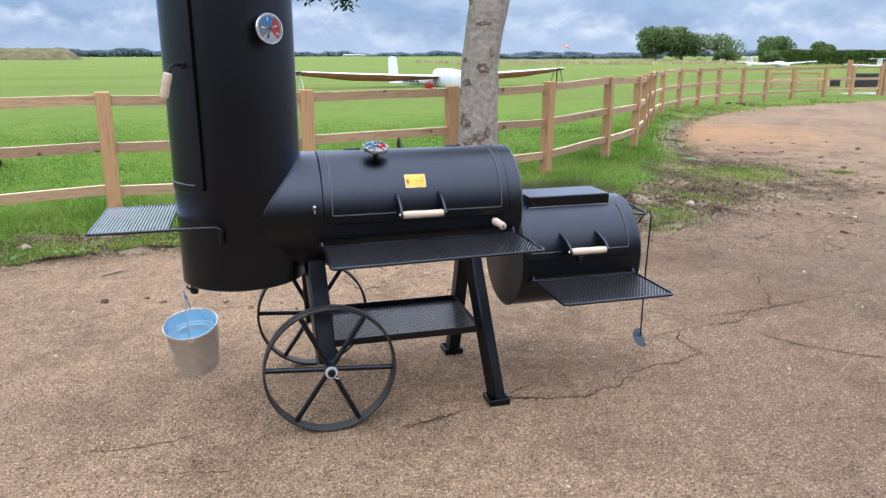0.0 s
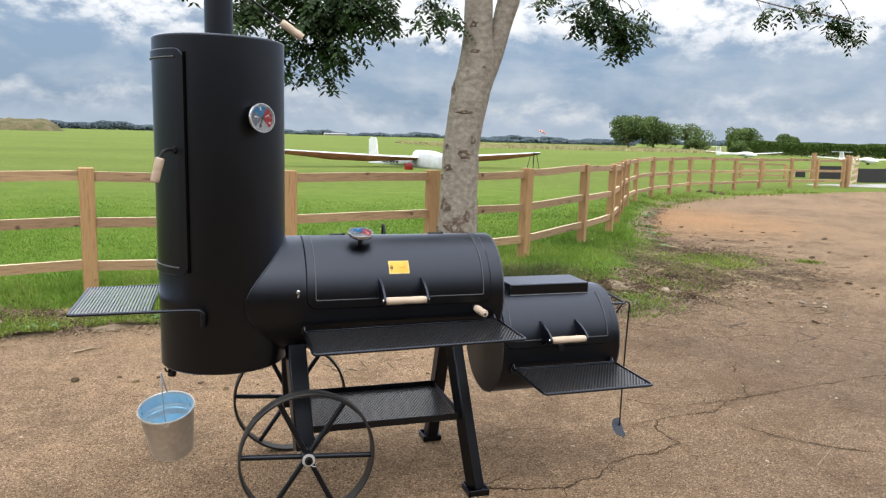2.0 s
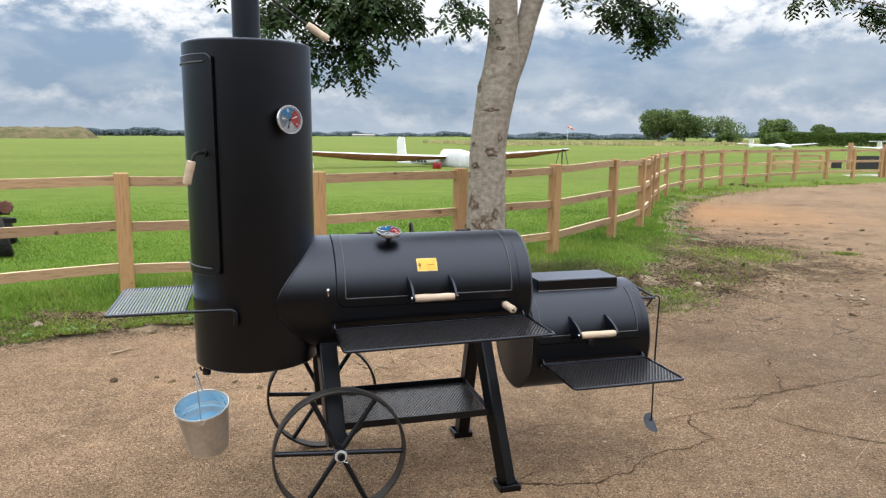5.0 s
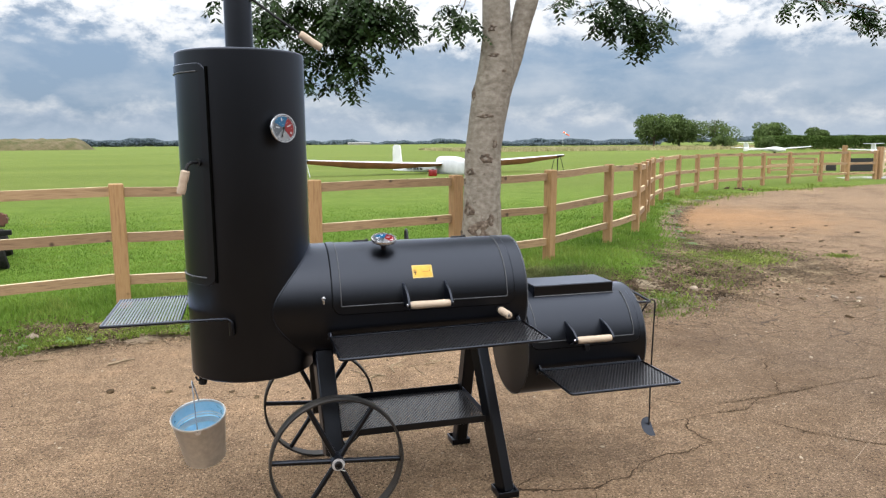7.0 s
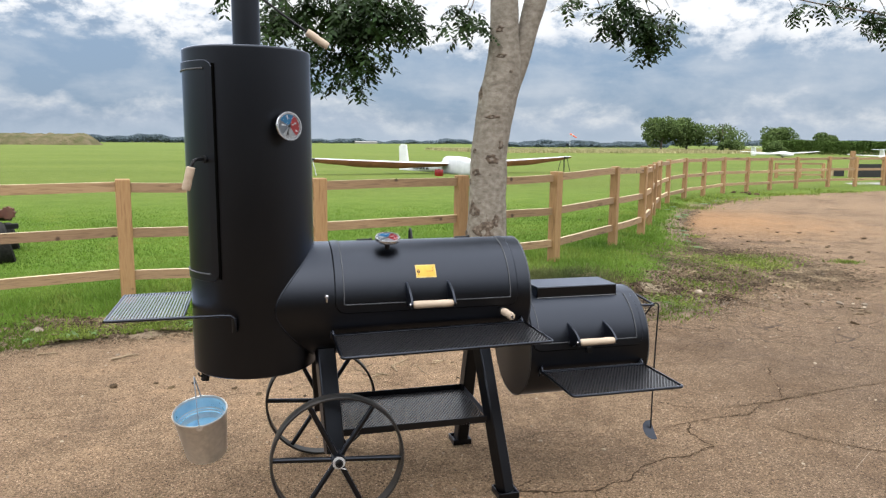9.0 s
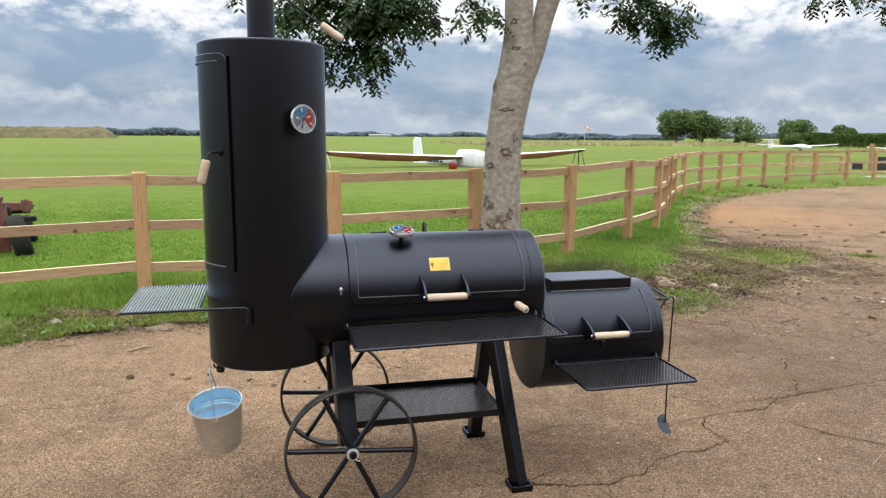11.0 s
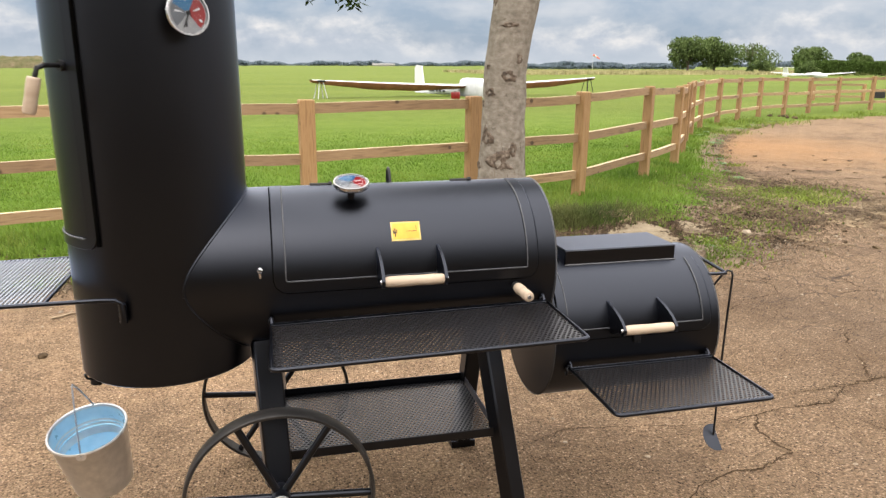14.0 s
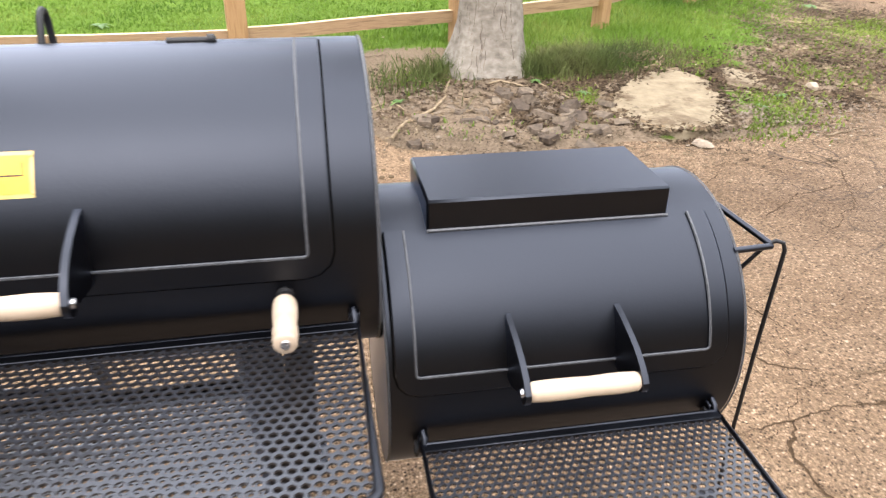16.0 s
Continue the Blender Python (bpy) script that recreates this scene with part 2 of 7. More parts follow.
RAIL = material("treated_rail_timber", [(0.185, 0.112, 0.058), (0.315, 0.205, 0.112), (0.245, 0.152, 0.080)], 0.75, 0.0, 9.0, 7.0, 0.004, 18.0, 0.08, (0.5, 5, 5),
                stains=((0.11, 0.06, 0.03), 3.2, 0.60, 0.67), per_object=0.2, knots=((0.055, 0.030, 0.016), 5.0, 0.17))
# paler copy of the rail timber: sky light on the tops put into colour
LIT_RAIL_TOP = material("rail_top_lit", [(0.40, 0.31, 0.18), (0.56, 0.45, 0.28)], 0.85, 0.0, 9.0, 6.0, 0.002, 18.0, 0.05, (0.5, 5, 5), per_object=0.15)


# ---- mesh helpers ----
def part(name, bm, mat, parent=None, label="", smooth=40.0):
    """One bmesh as one mesh object, under a thing or a part."""
    mesh = bpy.data.meshes.new(name)
    bmesh.ops.recalc_face_normals(bm, faces=bm.faces[:])
    bm.to_mesh(mesh)
    bm.free()
    mesh.materials.append(mat)
    if smooth:
        mesh.shade_smooth()
        mesh.set_sharp_from_angle(angle=radians(smooth))
    ob = new(name, mesh)
    ob.parent = parent
    if label:
        ob["label"] = label
    return ob


def raw(name, verts, faces, mat, parent=None, label="", smooth=False):
    """A mesh from computed vertices and faces (numpy arrays of one face size)."""
    mesh = bpy.data.meshes.new(name)
    verts, faces = np.asarray(verts, dtype=np.float32), np.asarray(faces, dtype=np.int32)
    n = faces.shape[1]
    mesh.vertices.add(len(verts))
    mesh.vertices.foreach_set("co", verts.ravel())
    mesh.loops.add(faces.size)
    mesh.loops.foreach_set("vertex_index", faces.ravel())
    mesh.polygons.add(len(faces))
    mesh.polygons.foreach_set("loop_start", np.arange(0, faces.size, n, dtype=np.int32))
    mesh.polygons.foreach_set("use_smooth", np.full(len(faces), smooth))
    mesh.update(calc_edges=True)
    mesh.validate()
    mesh.materials.append(mat)
    ob = new(name, mesh)
    ob.parent = parent
    if label:
        ob["label"] = label
    return ob


def thing(name, m, label, category, group="", kind=""):
    ob = new(name)
    ob.empty_display_size = 0.1
    ob.matrix_world = m
    return tagged(ob, label, category, group, kind)


def block(x0, x1, y0, y1, z0, z1, bevel=0.0, bm=None):
    bm = bm or bmesh.new()
    made = bmesh.ops.create_cube(bm, size=1.0, matrix=Matrix.Translation(((x0 + x1) / 2, (y0 + y1) / 2, (z0 + z1) / 2)) @ Matrix.Diagonal((x1 - x0, y1 - y0, z1 - z0, 1)))
    if bevel:
        edges = list({e for v in made["verts"] for e in v.link_edges})
        bmesh.ops.bevel(bm, geom=edges, offset=bevel, segments=1, affect="EDGES", profile=0.5)
    return bm


def tube(points, r, n=8, closed=False, bm=None, taper=None):
    """A round bar along a line of points."""
    bm = bm or bmesh.new()
    n = 10 if n == 8 else n
    pts = [Vector(p) for p in points]
    count = len(pts)
    normal = None
    rings = []
    for i, p in enumerate(pts):
        if closed:
            d = (pts[(i + 1) % count] - pts[i - 1]).normalized()
        else:
            d = (pts[min(i + 1, count - 1)] - pts[max(i - 1, 0)]).normalized()
        if normal is None:
            normal = d.orthogonal().normalized()
        normal = (normal - d * normal.dot(d))
        normal = normal.normalized() if normal.length > 1e-6 else d.orthogonal().normalized()
        side = d.cross(normal)
        rr = r if taper is None else taper[i]
        rings.append([bm.verts.new(p + (normal * math.cos(2 * math.pi * k / n) + side * math.sin(2 * math.pi * k / n)) * rr) for k in range(n)])
    for i in range(count if closed else count - 1):
        a, b = rings[i], rings[(i + 1) % count]
        for k in range(n):
            bm.faces.new((a[k], a[(k + 1) % n], b[(k + 1) % n], b[k]))
    if not closed:
        bm.faces.new(rings[0][::-1])
        bm.faces.new(rings[-1])
    return bm


def lathe(profile, n=32, m=None, bm=None, closed=False):
    """Turns (radius, height) pairs round z, then moves the shape by m; closed joins the profile's ends."""
    bm = bm or bmesh.new()
    m = m or Matrix.Identity(4)
    rings = []
    for r, z in profile:
        if r < 1e-6:
            rings.append([bm.verts.new(m @ Vector((0, 0, z)))])
        else:
            rings.append([bm.verts.new(m @ Vector((r * math.cos(2 * math.pi * k / n), r * math.sin(2 * math.pi * k / n), z))) for k in range(n)])
    pairs = list(zip(rings, rings[1:]))
    if closed:
        pairs.append((rings[-1], rings[0]))
    for a, b in pairs:
        for k in range(n):
            k2 = (k + 1) % n
            if len(a) == 1 and len(b) == 1:
                continue
            if len(a) == 1:
                bm.faces.new((a[0], b[k2], b[k]))
            elif len(b) == 1:
                bm.faces.new((a[k], a[k2], b[0]))
            else:
                bm.faces.new((a[k], a[k2], b[k2], b[k]))
    return bm


def towards(origin, direction):
    """A pose whose z axis points along direction."""
    return Matrix.Translation(origin) @ Vector(direction).to_track_quat("Z", "Y").to_matrix().to_4x4()


def bar(p, q, width, depth, bevel=0.004, bm=None, roll=0.0):
    """A square bar from p to q."""
    p, q = Vector(p), Vector(q)
    bm = bm or bmesh.new()
    m = towards(p, q - p) @ Matrix.Rotation(radians(roll), 4, "Z")
    length = (q - p).length
    made = bmesh.ops.create_cube(bm, size=1.0, matrix=m @ Matrix.Translation((0, 0, length / 2)) @ Matrix.Diagonal((width, depth, length, 1)))
    if bevel:
        edges = list({e for v in made["verts"] for e in v.link_edges})
        bmesh.ops.bevel(bm, geom=edges, offset=bevel, segments=1, affect="EDGES", profile=0.5)
    return bm


def arc(cx, cy, r, a0, a1, n=6):
    return [(cx + r * math.cos(radians(a0 + (a1 - a0) * i / n)), cy + r * math.sin(radians(a0 + (a1 - a0) * i / n))) for i in range(n + 1)]


def dense(points, step):
    """More points along a line, so that it bends with the round surface that it lies on."""
    out = [points[0]]
    for p, q in zip(points, points[1:]):
        k = max(1, int(math.dist(p, q) / step))
        out += [(p[0] + (q[0] - p[0]) * i / k, p[1] + (q[1] - p[1]) * i / k) for i in range(1, k + 1)]
    return out


def strip(points, width, wrap, low, high):
    """A flat strip of steel bent onto a round surface: points (u, v) of its inner edge, the strip lying to the right of the line."""
    bm = bmesh.new()
    rings = []
    for i, p in enumerate(points):
        a, b = points[max(i - 1, 0)], points[min(i + 1, len(points) - 1)]
        d = Vector((b[0] - a[0], b[1] - a[1])).normalized()
        o = (p[0] + d.y * width, p[1] - d.x * width)
        e = (p[0] + d.y * (width - 0.002), p[1] - d.x * (width - 0.002))
        rings.append([bm.verts.new(v) for v in (wrap(*p, low), wrap(*p, high), wrap(*e, high), wrap(*o, high - 0.0015), wrap(*o, low))])
    for a, b in zip(rings, rings[1:]):
        for k in range(5):
            bm.faces.new((a[k], a[(k + 1) % 5], b[(k + 1) % 5], b[k]))
    bm.faces.new(rings[0])
    bm.faces.new(rings[-1][::-1])
    return bm


def patch(u0, u1, v0, v1, wrap, low, high, nu=8, nv=24):
    """A bent plate between two heights over a round surface."""
    bm = bmesh.new()
    grids = []
    for r in (low, high):
        grids.append([[bm.verts.new(wrap(u0 + (u1 - u0) * i / nu, v0 + (v1 - v0) * j / nv, r)) for j in range(nv + 1)] for i in range(nu + 1)])
    for g in grids:
        for i in range(nu):
            for j in range(nv):
                bm.faces.new((g[i][j], g[i + 1][j], g[i + 1][j + 1], g[i][j + 1]))
    a, b = grids
    rim = [(i, 0) for i in range(nu)] + [(nu, j) for j in range(nv)] + [(i, nv) for i in range(nu, 0, -1)] + [(0, j) for j in range(nv, 0, -1)]
    for (i, j), (k, l) in zip(rim, rim[1:] + rim[:1]):
        bm.faces.new((a[i][j], a[k][l], b[k][l], b[i][j]))
    return bm


def perforated(x0, x1, y0, y1, z, pitch=0.0145, row=0.0118, hole=0.0058, thick=0.003):
    """A steel sheet with staggered rows of round holes: vertices and quads."""
    nx, ny = int((x1 - x0) / pitch), int((y1 - y0) / row)
    pitch, row = (x1 - x0) / (nx + 0.5), (y1 - y0) / ny
    verts, faces = [], []
    k6 = [(0.0, 2 / 3), (0.5, 1 / 3), (0.5, -1 / 3), (0.0, -2 / 3), (-0.5, -1 / 3), (-0.5, 1 / 3)]
    for j in range(ny):
        for i in range(nx):
            cx, cy = x0 + (i + 0.5 + 0.5 * (j % 2)) * pitch, y0 + (j + 0.5) * row
            base = len(verts)
            for zz in (z, z - thick):
                for ux, uy in k6:
                    verts.append((cx + ux * pitch, min(max(cy + uy * row, y0), y1), zz))
                for ux, uy in k6:
                    d = math.hypot(ux * pitch, uy * row)
                    verts.append((cx + ux * pitch / d * hole, cy + uy * row / d * hole * 0.9, zz))
            for k in range(6):
                l = (k + 1) % 6
                faces.append((base + k, base + l, base + 6 + l, base + 6 + k))
                faces.append((base + 12 + l, base + 12 + k, base + 18 + k, base + 18 + l))
                faces.append((base + 6 + k, base + 6 + l, base + 18 + l, base + 18 + k))
    # cells share their corners, so that the sheet is one piece
    seen, order, kept = {}, [], []
    for v in verts:
        key = (round(v[0], 5), round(v[1], 5), round(v[2], 5))
        if key not in seen:
            seen[key] = len(kept)
            kept.append(v)
        order.append(seen[key])
    return kept, [tuple(order[k] for k in q) for q in faces]


# ---- ground ----
# the edge between the tarmac and the verge, from far on one side to far on the other
EDGE = [(-60.0, -15.0), (-14.0, 1.0), (-6.0, 4.1), (-3.2, 5.2), (-1.82, 5.73), (-1.11, 6.0), (-0.5, 6.06), (0.5, 6.15), (1.35, 6.05), (1.6, 5.78), (2.1, 5.66),
        (2.75, 5.72), (3.45, 5.70), (4.05, 5.88), (4.5, 6.55), (5.3, 7.3), (5.9, 7.8), (6.15, 8.9), (6.6, 10.2), (7.2, 11.6), (8.6, 13.8),
        (10.3, 16.1), (13.1, 18.4), (16.2, 19.9), (21.0, 21.2), (26.0, 22.4), (40.0, 25.0), (90.0, 30.0)]


def ragged(points, step, amount, seed=0.0):
    """The line with an uneven, broken course."""
    line = dense(points, step)
    out = []
    for i, (x, y) in enumerate(line):
        near = max(0.15, 1.0 - math.dist((x, y), (2, 6)) / 22)
        p = Vector((x * 1.3 + seed, y * 1.3, 0))
        dx = noise.noise(p) + 0.5 * noise.noise(p * 3.1) + 0.25 * noise.noise(p * 9)
        dy = noise.noise(p + Vector((31, 7, 0))) + 0.5 * noise.noise(p * 3.1 + Vector((9, 2, 0))) + 0.25 * noise.noise(p * 9 + Vector((1, 5, 0)))
        out.append((x + dx * amount * near, y + dy * amount * near))
    return out


EDGE_FINE = np.array(ragged(EDGE, 0.12, 0.16))
EDGE_FINE = EDGE_FINE[(np.abs(EDGE_FINE[:, 0] - 2) < 45)]
TARMAC = np.vstack([EDGE_FINE, [(46.0, -50.0), (-43.0, -50.0)]])


def inside(poly, x, y):
    hit = np.zeros(x.shape, bool)
    px, py = poly[:, 0], poly[:, 1]
    for i in range(len(poly)):
        x0, y0, x1, y1 = px[i - 1], py[i - 1], px[i], py[i]
        if y0 != y1:
            hit ^= ((y0 > y) != (y1 > y)) & (x < (x1 - x0) * (y - y0) / (y1 - y0) + x0)
    return hit


def from_edge(x, y):
    """Metres from the edge of the tarmac: above zero on the verge and the field."""
    line = np.array(dense(EDGE, 0.5))
    best = np.full(x.shape, 1e9)
    for ax, ay in line:
        best = np.minimum(best, (x - ax) ** 2 + (y - ay) ** 2)
    best = np.sqrt(best)
    return np.where(inside(np.vstack([np.array(EDGE), [(90.0, -60.0), (-60.0, -60.0)]]), x, y), -best, best)


def land(x, y):
    """The height of the soil under grass and verge."""
    d = from_edge(x, y)
    z = np.where(d < 0, -0.05, -0.01 + 0.125 * np.clip(d / 1.25, 0, 1) - 0.10 * np.clip((x - 7.5) / 8.0, 0, 1))
    z += np.where(d > 0, 0.012 * np.sin(x * 2.3 + y * 1.1) * np.sin(y * 2.9 - x * 0.7), 0)
    z += np.where(d > 0, 0.025 * np.sin(x * 0.31 + 1.0) * np.sin(y * 0.27), 0)
    return z


def spread(low, high, step, far):
    mid = np.arange(low, high + step / 2, step)
    out, s = [mid[-1]], step
    while out[-1] < far:
        s *= 1.22
        out.append(out[-1] + s)
    back, s = [mid[0]], step
    while back[-1] > -far:
        s *= 1.22
        back.append(back[-1] - s)
    return np.array(back[:0:-1] + list(mid) + out[1:])


gx, gy = np.meshgrid(spread(-9.0, 27.0, 0.22, 2500.0), spread(4.5, 27.0, 0.22, 2500.0))
gz = land(gx, gy)
rows_, cols_ = gx.shape
idx = np.arange(rows_ * cols_).reshape(rows_, cols_)
quads = np.stack([idx[:-1, :-1], idx[:-1, 1:], idx[1:, 1:], idx[1:, :-1]], -1).reshape(-1, 4)


def ground_material():
    m = bpy.data.materials.new("meadow_soil")
    m.use_nodes = True
    t = m.node_tree
    ns, ls = nodes_of(t)
    at = ns.new("ShaderNodeTexCoord").outputs["Object"]
    worn = ns.new("ShaderNodeAttribute")
    worn.attribute_name = "bare"
    fine = noise_node(t, at, 60.0, 4.0, 0.7)
    mid = noise_node(t, at, 1.7, 6.0, 0.65)
    broad = noise_node(t, scaled(t, at, 0.05, 0.16, 1), 1.0, 4.0)
    grass = ramp_node(t, math_node(t, "ADD", math_node(t, "MULTIPLY", fine, 0.55), math_node(t, "MULTIPLY", mid, 0.45)),
                      [(0.34, (0.064, 0.118, 0.015)), (0.50, (0.098, 0.168, 0.022)), (0.66, (0.140, 0.208, 0.036))])
    mown = ramp_node(t, math_node(t, "ADD", math_node(t, "MULTIPLY", broad, 0.5), math_node(t, "MULTIPLY", mid, 0.5)), [(0.38, (0.083, 0.118, 0.022)), (0.52, (0.106, 0.139, 0.029)), (0.68, (0.140, 0.163, 0.039))])
    split_at = ns.new("ShaderNodeSeparateXYZ")
    ls.new(at, split_at.inputs[0])
    far = ramp_node(t, math_node(t, "MULTIPLY", split_at.outputs["Y"], 0.01), [(0.10, (0, 0, 0)), (0.24, (1, 1, 1))])
    grass = mix_node(t, far, grass, mown)
    soil = ramp_node(t, math_node(t, "ADD", math_node(t, "MULTIPLY", fine, 0.6), math_node(t, "MULTIPLY", mid, 0.4)),
                     [(0.32, (0.105, 0.078, 0.054)), (0.5, (0.205, 0.154, 0.107)), (0.68, (0.31, 0.238, 0.165))])
    edge = math_node(t, "ADD", worn.outputs["Fac"], math_node(t, "MULTIPLY", math_node(t, "SUBTRACT", noise_node(t, at, 3.2, 6.0, 0.7), 0.5), 1.5))
    mask = ramp_node(t, edge, [(0.42, (0, 0, 0)), (0.58, (1, 1, 1))])
    bsdf = ns.new("ShaderNodeBsdfPrincipled")
    ls.new(mix_node(t, mask, grass, soil), bsdf.inputs["Base Color"])
    bsdf.inputs["Roughness"].default_value = 0.9
    bsdf.inputs["Specular IOR Level"].default_value = 0.05
    b = ns.new("ShaderNodeBump")
    b.inputs["Distance"].default_value = 0.03
    ls.new(math_node(t, "ADD", fine, mid), b.inputs["Height"])
    ls.new(b.outputs[0], bsdf.inputs["Normal"])
    ls.new(bsdf.outputs[0], ns.new("ShaderNodeOutputMaterial").inputs["Surface"])
    return m


def bareness(x, y):
    """How much of the soil shows: along the edge of the tarmac and in the trodden corner behind the smoker."""
    d = from_edge(x, y)
    bare = np.clip(1.0 - d / 0.75, 0, 1)
    bare = np.maximum(bare, np.clip(1.25 - np.hypot((x - 2.3) / 2.0, (y - 6.4) / 0.85), 0, 1))
    bare = np.maximum(bare, 0.92 * np.clip(1.6 - np.hypot((x - 1.65) / 0.55, (y - 7.0) / 0.50), 0, 1))
    bare = np.maximum(bare, np.clip(1.2 - np.hypot((x + 1.30) / 1.05, (y - 6.30) / 0.30), 0, 0.88))
    bare = np.maximum(bare, np.where((x > 4.0) & (x < 8.2), np.clip(1.40 - d / 0.95, 0, 1) * np.clip((9.6 - y) / 1.5, 0, 1), 0))
    return np.where(d < 0, 1.0, bare * (x > -30) * (x < 40))


ground = raw("ground", np.stack([gx, gy, gz], -1).reshape(-1, 3), quads, ground_material(), smooth=True)
attr = ground.data.attributes.new("bare", "FLOAT", "POINT")
attr.data.foreach_set("value", bareness(gx, gy).astype(np.float32).ravel())
tagged(ground, "green meadow and trodden earth verge reaching the horizon", "ground", kind="structure")


def tarmac_material():
    m = bpy.data.materials.new("worn_red_tarmac")
    m.use_nodes = True
    t = m.node_tree
    ns, ls = nodes_of(t)
    at = ns.new("ShaderNodeTexCoord").outputs["Object"]
    chips = ns.new("ShaderNodeTexVoronoi")
    chips.inputs["Scale"].default_value = 105.0
    ls.new(at, chips.inputs["Vector"])
    grit = noise_node(t, at, 160.0, 3.0, 0.7)
    mid = noise_node(t, at, 2.2, 6.0, 0.65, 0.4)
    broad = noise_node(t, at, 0.35, 5.0, 0.6, 0.3)
    tone = ns.new("ShaderNodeSeparateColor")
    ls.new(chips.outputs["Color"], tone.inputs[0])
    stone = ramp_node(t, tone.outputs[0], [(0.0, (0.035, 0.024, 0.015)), (0.14, (0.085, 0.058, 0.036)), (0.28, (0.200, 0.137, 0.085)), (0.72, (0.325, 0.222, 0.139)), (0.90, (0.385, 0.268, 0.172)), (1.0, (0.47, 0.35, 0.245))])
    binder = ramp_node(t, grit, [(0.35, (0.125, 0.085, 0.052)), (0.65, (0.272, 0.186, 0.116))])
    colour = mix_node(t, ramp_node(t, chips.outputs["Distance"], [(0.34, (0, 0, 0)), (0.46, (0.9, 0.9, 0.9))]), stone, binder)
    worn = ramp_node(t, math_node(t, "ADD", math_node(t, "MULTIPLY", mid, 0.5), math_node(t, "MULTIPLY", broad, 0.5)),
                     [(0.36, (0.62, 0.60, 0.58)), (0.5, (0.94, 0.94, 0.94)), (0.64, (1.10, 1.07, 1.04))])
    colour = mix_node(t, 1.0, colour, worn, "MULTIPLY")
    fleck = noise_node(t, at, 72.0, 3.0, 0.85)
    colour = mix_node(t, 1.0, colour, ramp_node(t, fleck, [(0.36, (0.46, 0.44, 0.42)), (0.46, (0.93, 0.93, 0.93)), (0.62, (1.24, 1.24, 1.24))]), "MULTIPLY")
    blotch = noise_node(t, at, 11.0, 7.0, 0.8)
    colour = mix_node(t, 1.0, colour, ramp_node(t, blotch, [(0.34, (0.72, 0.70, 0.68)), (0.5, (0.97, 0.97, 0.97)), (0.66, (1.12, 1.12, 1.12))]), "MULTIPLY")
    # oil and damp that have soaked in
    soaked = ramp_node(t, noise_node(t, at, 0.95, 6.0, 0.62, 0.5), [(0.52, (0, 0, 0)), (0.70, (0.55, 0.55, 0.55))])
    colour = mix_node(t, soaked, colour, mix_node(t, 1.0, colour, (0.52, 0.52, 0.56), "MULTIPLY"))
    # a net of hair cracks where the surface has tired
    bend = ns.new("ShaderNodeVectorMath")
    bend.operation = "MULTIPLY_ADD"
    wob = ns.new("ShaderNodeTexNoise")
    wob.inputs["Scale"].default_value = 5.0
    ls.new(at, wob.inputs["Vector"])
    ls.new(wob.outputs["Color"], bend.inputs[0])
    bend.inputs[1].default_value = (0.22, 0.22, 0.0)
    ls.new(at, bend.inputs[2])
    net = ns.new("ShaderNodeTexVoronoi")
    net.feature = "DISTANCE_TO_EDGE"
    net.inputs["Scale"].default_value = 4.2
    ls.new(bend.outputs[0], net.inputs["Vector"])
    hair = ramp_node(t, net.outputs["Distance"], [(0.005, (0.8, 0.8, 0.8)), (0.022, (0, 0, 0))])
    tired = ns.new("ShaderNodeVectorMath")
    tired.operation = "DISTANCE"
    ls.new(at, tired.inputs[0])
    tired.inputs[1].default_value = (4.6, 5.6, 0.0)
    where = ramp_node(t, math_node(t, "ADD", math_node(t, "MULTIPLY", tired.outputs["Value"], -0.25), math_node(t, "ADD", math_node(t, "MULTIPLY", mid, 0.9), 0.35)), [(0.25, (0, 0, 0)), (0.55, (1, 1, 1))])
    colour = mix_node(t, mix_node(t, 1.0, hair, where, "MULTIPLY"), colour, (0.055, 0.040, 0.030))
    # rust-coloured dust that has drifted over the far bend of the drive
    spot = ns.new("ShaderNodeVectorMath")
    spot.operation = "DISTANCE"
    ls.new(at, spot.inputs[0])
    spot.inputs[1].default_value = (8.7, 13.3, 0.0)
    dusty = math_node(t, "ADD", math_node(t, "MULTIPLY", spot.outputs["Value"], -0.21), math_node(t, "ADD", math_node(t, "MULTIPLY", mid, 0.8), 0.55))
    colour = mix_node(t, ramp_node(t, dusty, [(0.22, (0, 0, 0)), (0.80, (0.50, 0.50, 0.50))]), colour, (0.30, 0.155, 0.062))
    # pale dust blown together behind the smoker, and a greyer, darker stretch along the drive
    for place, fall, lift, tone, most in (((0.7, 5.0, 0.0), -0.42, 0.46, (0.42, 0.292, 0.186), 0.70), ((5.2, 3.5, 0.0), -0.24, 0.46, (0.165, 0.122, 0.088), 0.66), ((2.5, 2.2, 0.0), -0.55, 0.32, (0.165, 0.120, 0.084), 0.60)):
        away = ns.new("ShaderNodeVectorMath")
        away.operation = "DISTANCE"
        ls.new(at, away.inputs[0])
        away.inputs[1].default_value = place
        drift = math_node(t, "ADD", math_node(t, "MULTIPLY", away.outputs["Value"], fall), math_node(t, "ADD", math_node(t, "MULTIPLY", mid, 0.9), lift))
        colour = mix_node(t, ramp_node(t, drift, [(0.15, (0, 0, 0)), (0.75, (most, most, most))]), colour, mix_node(t, 1.0, colour, tuple(v / 0.31 * k for v, k in zip(tone, (1.0, 1.42, 2.2))), "MULTIPLY"))
    # soil trodden over the edge of the drive
    heap = ns.new("ShaderNodeVectorMath")
    heap.operation = "DISTANCE"
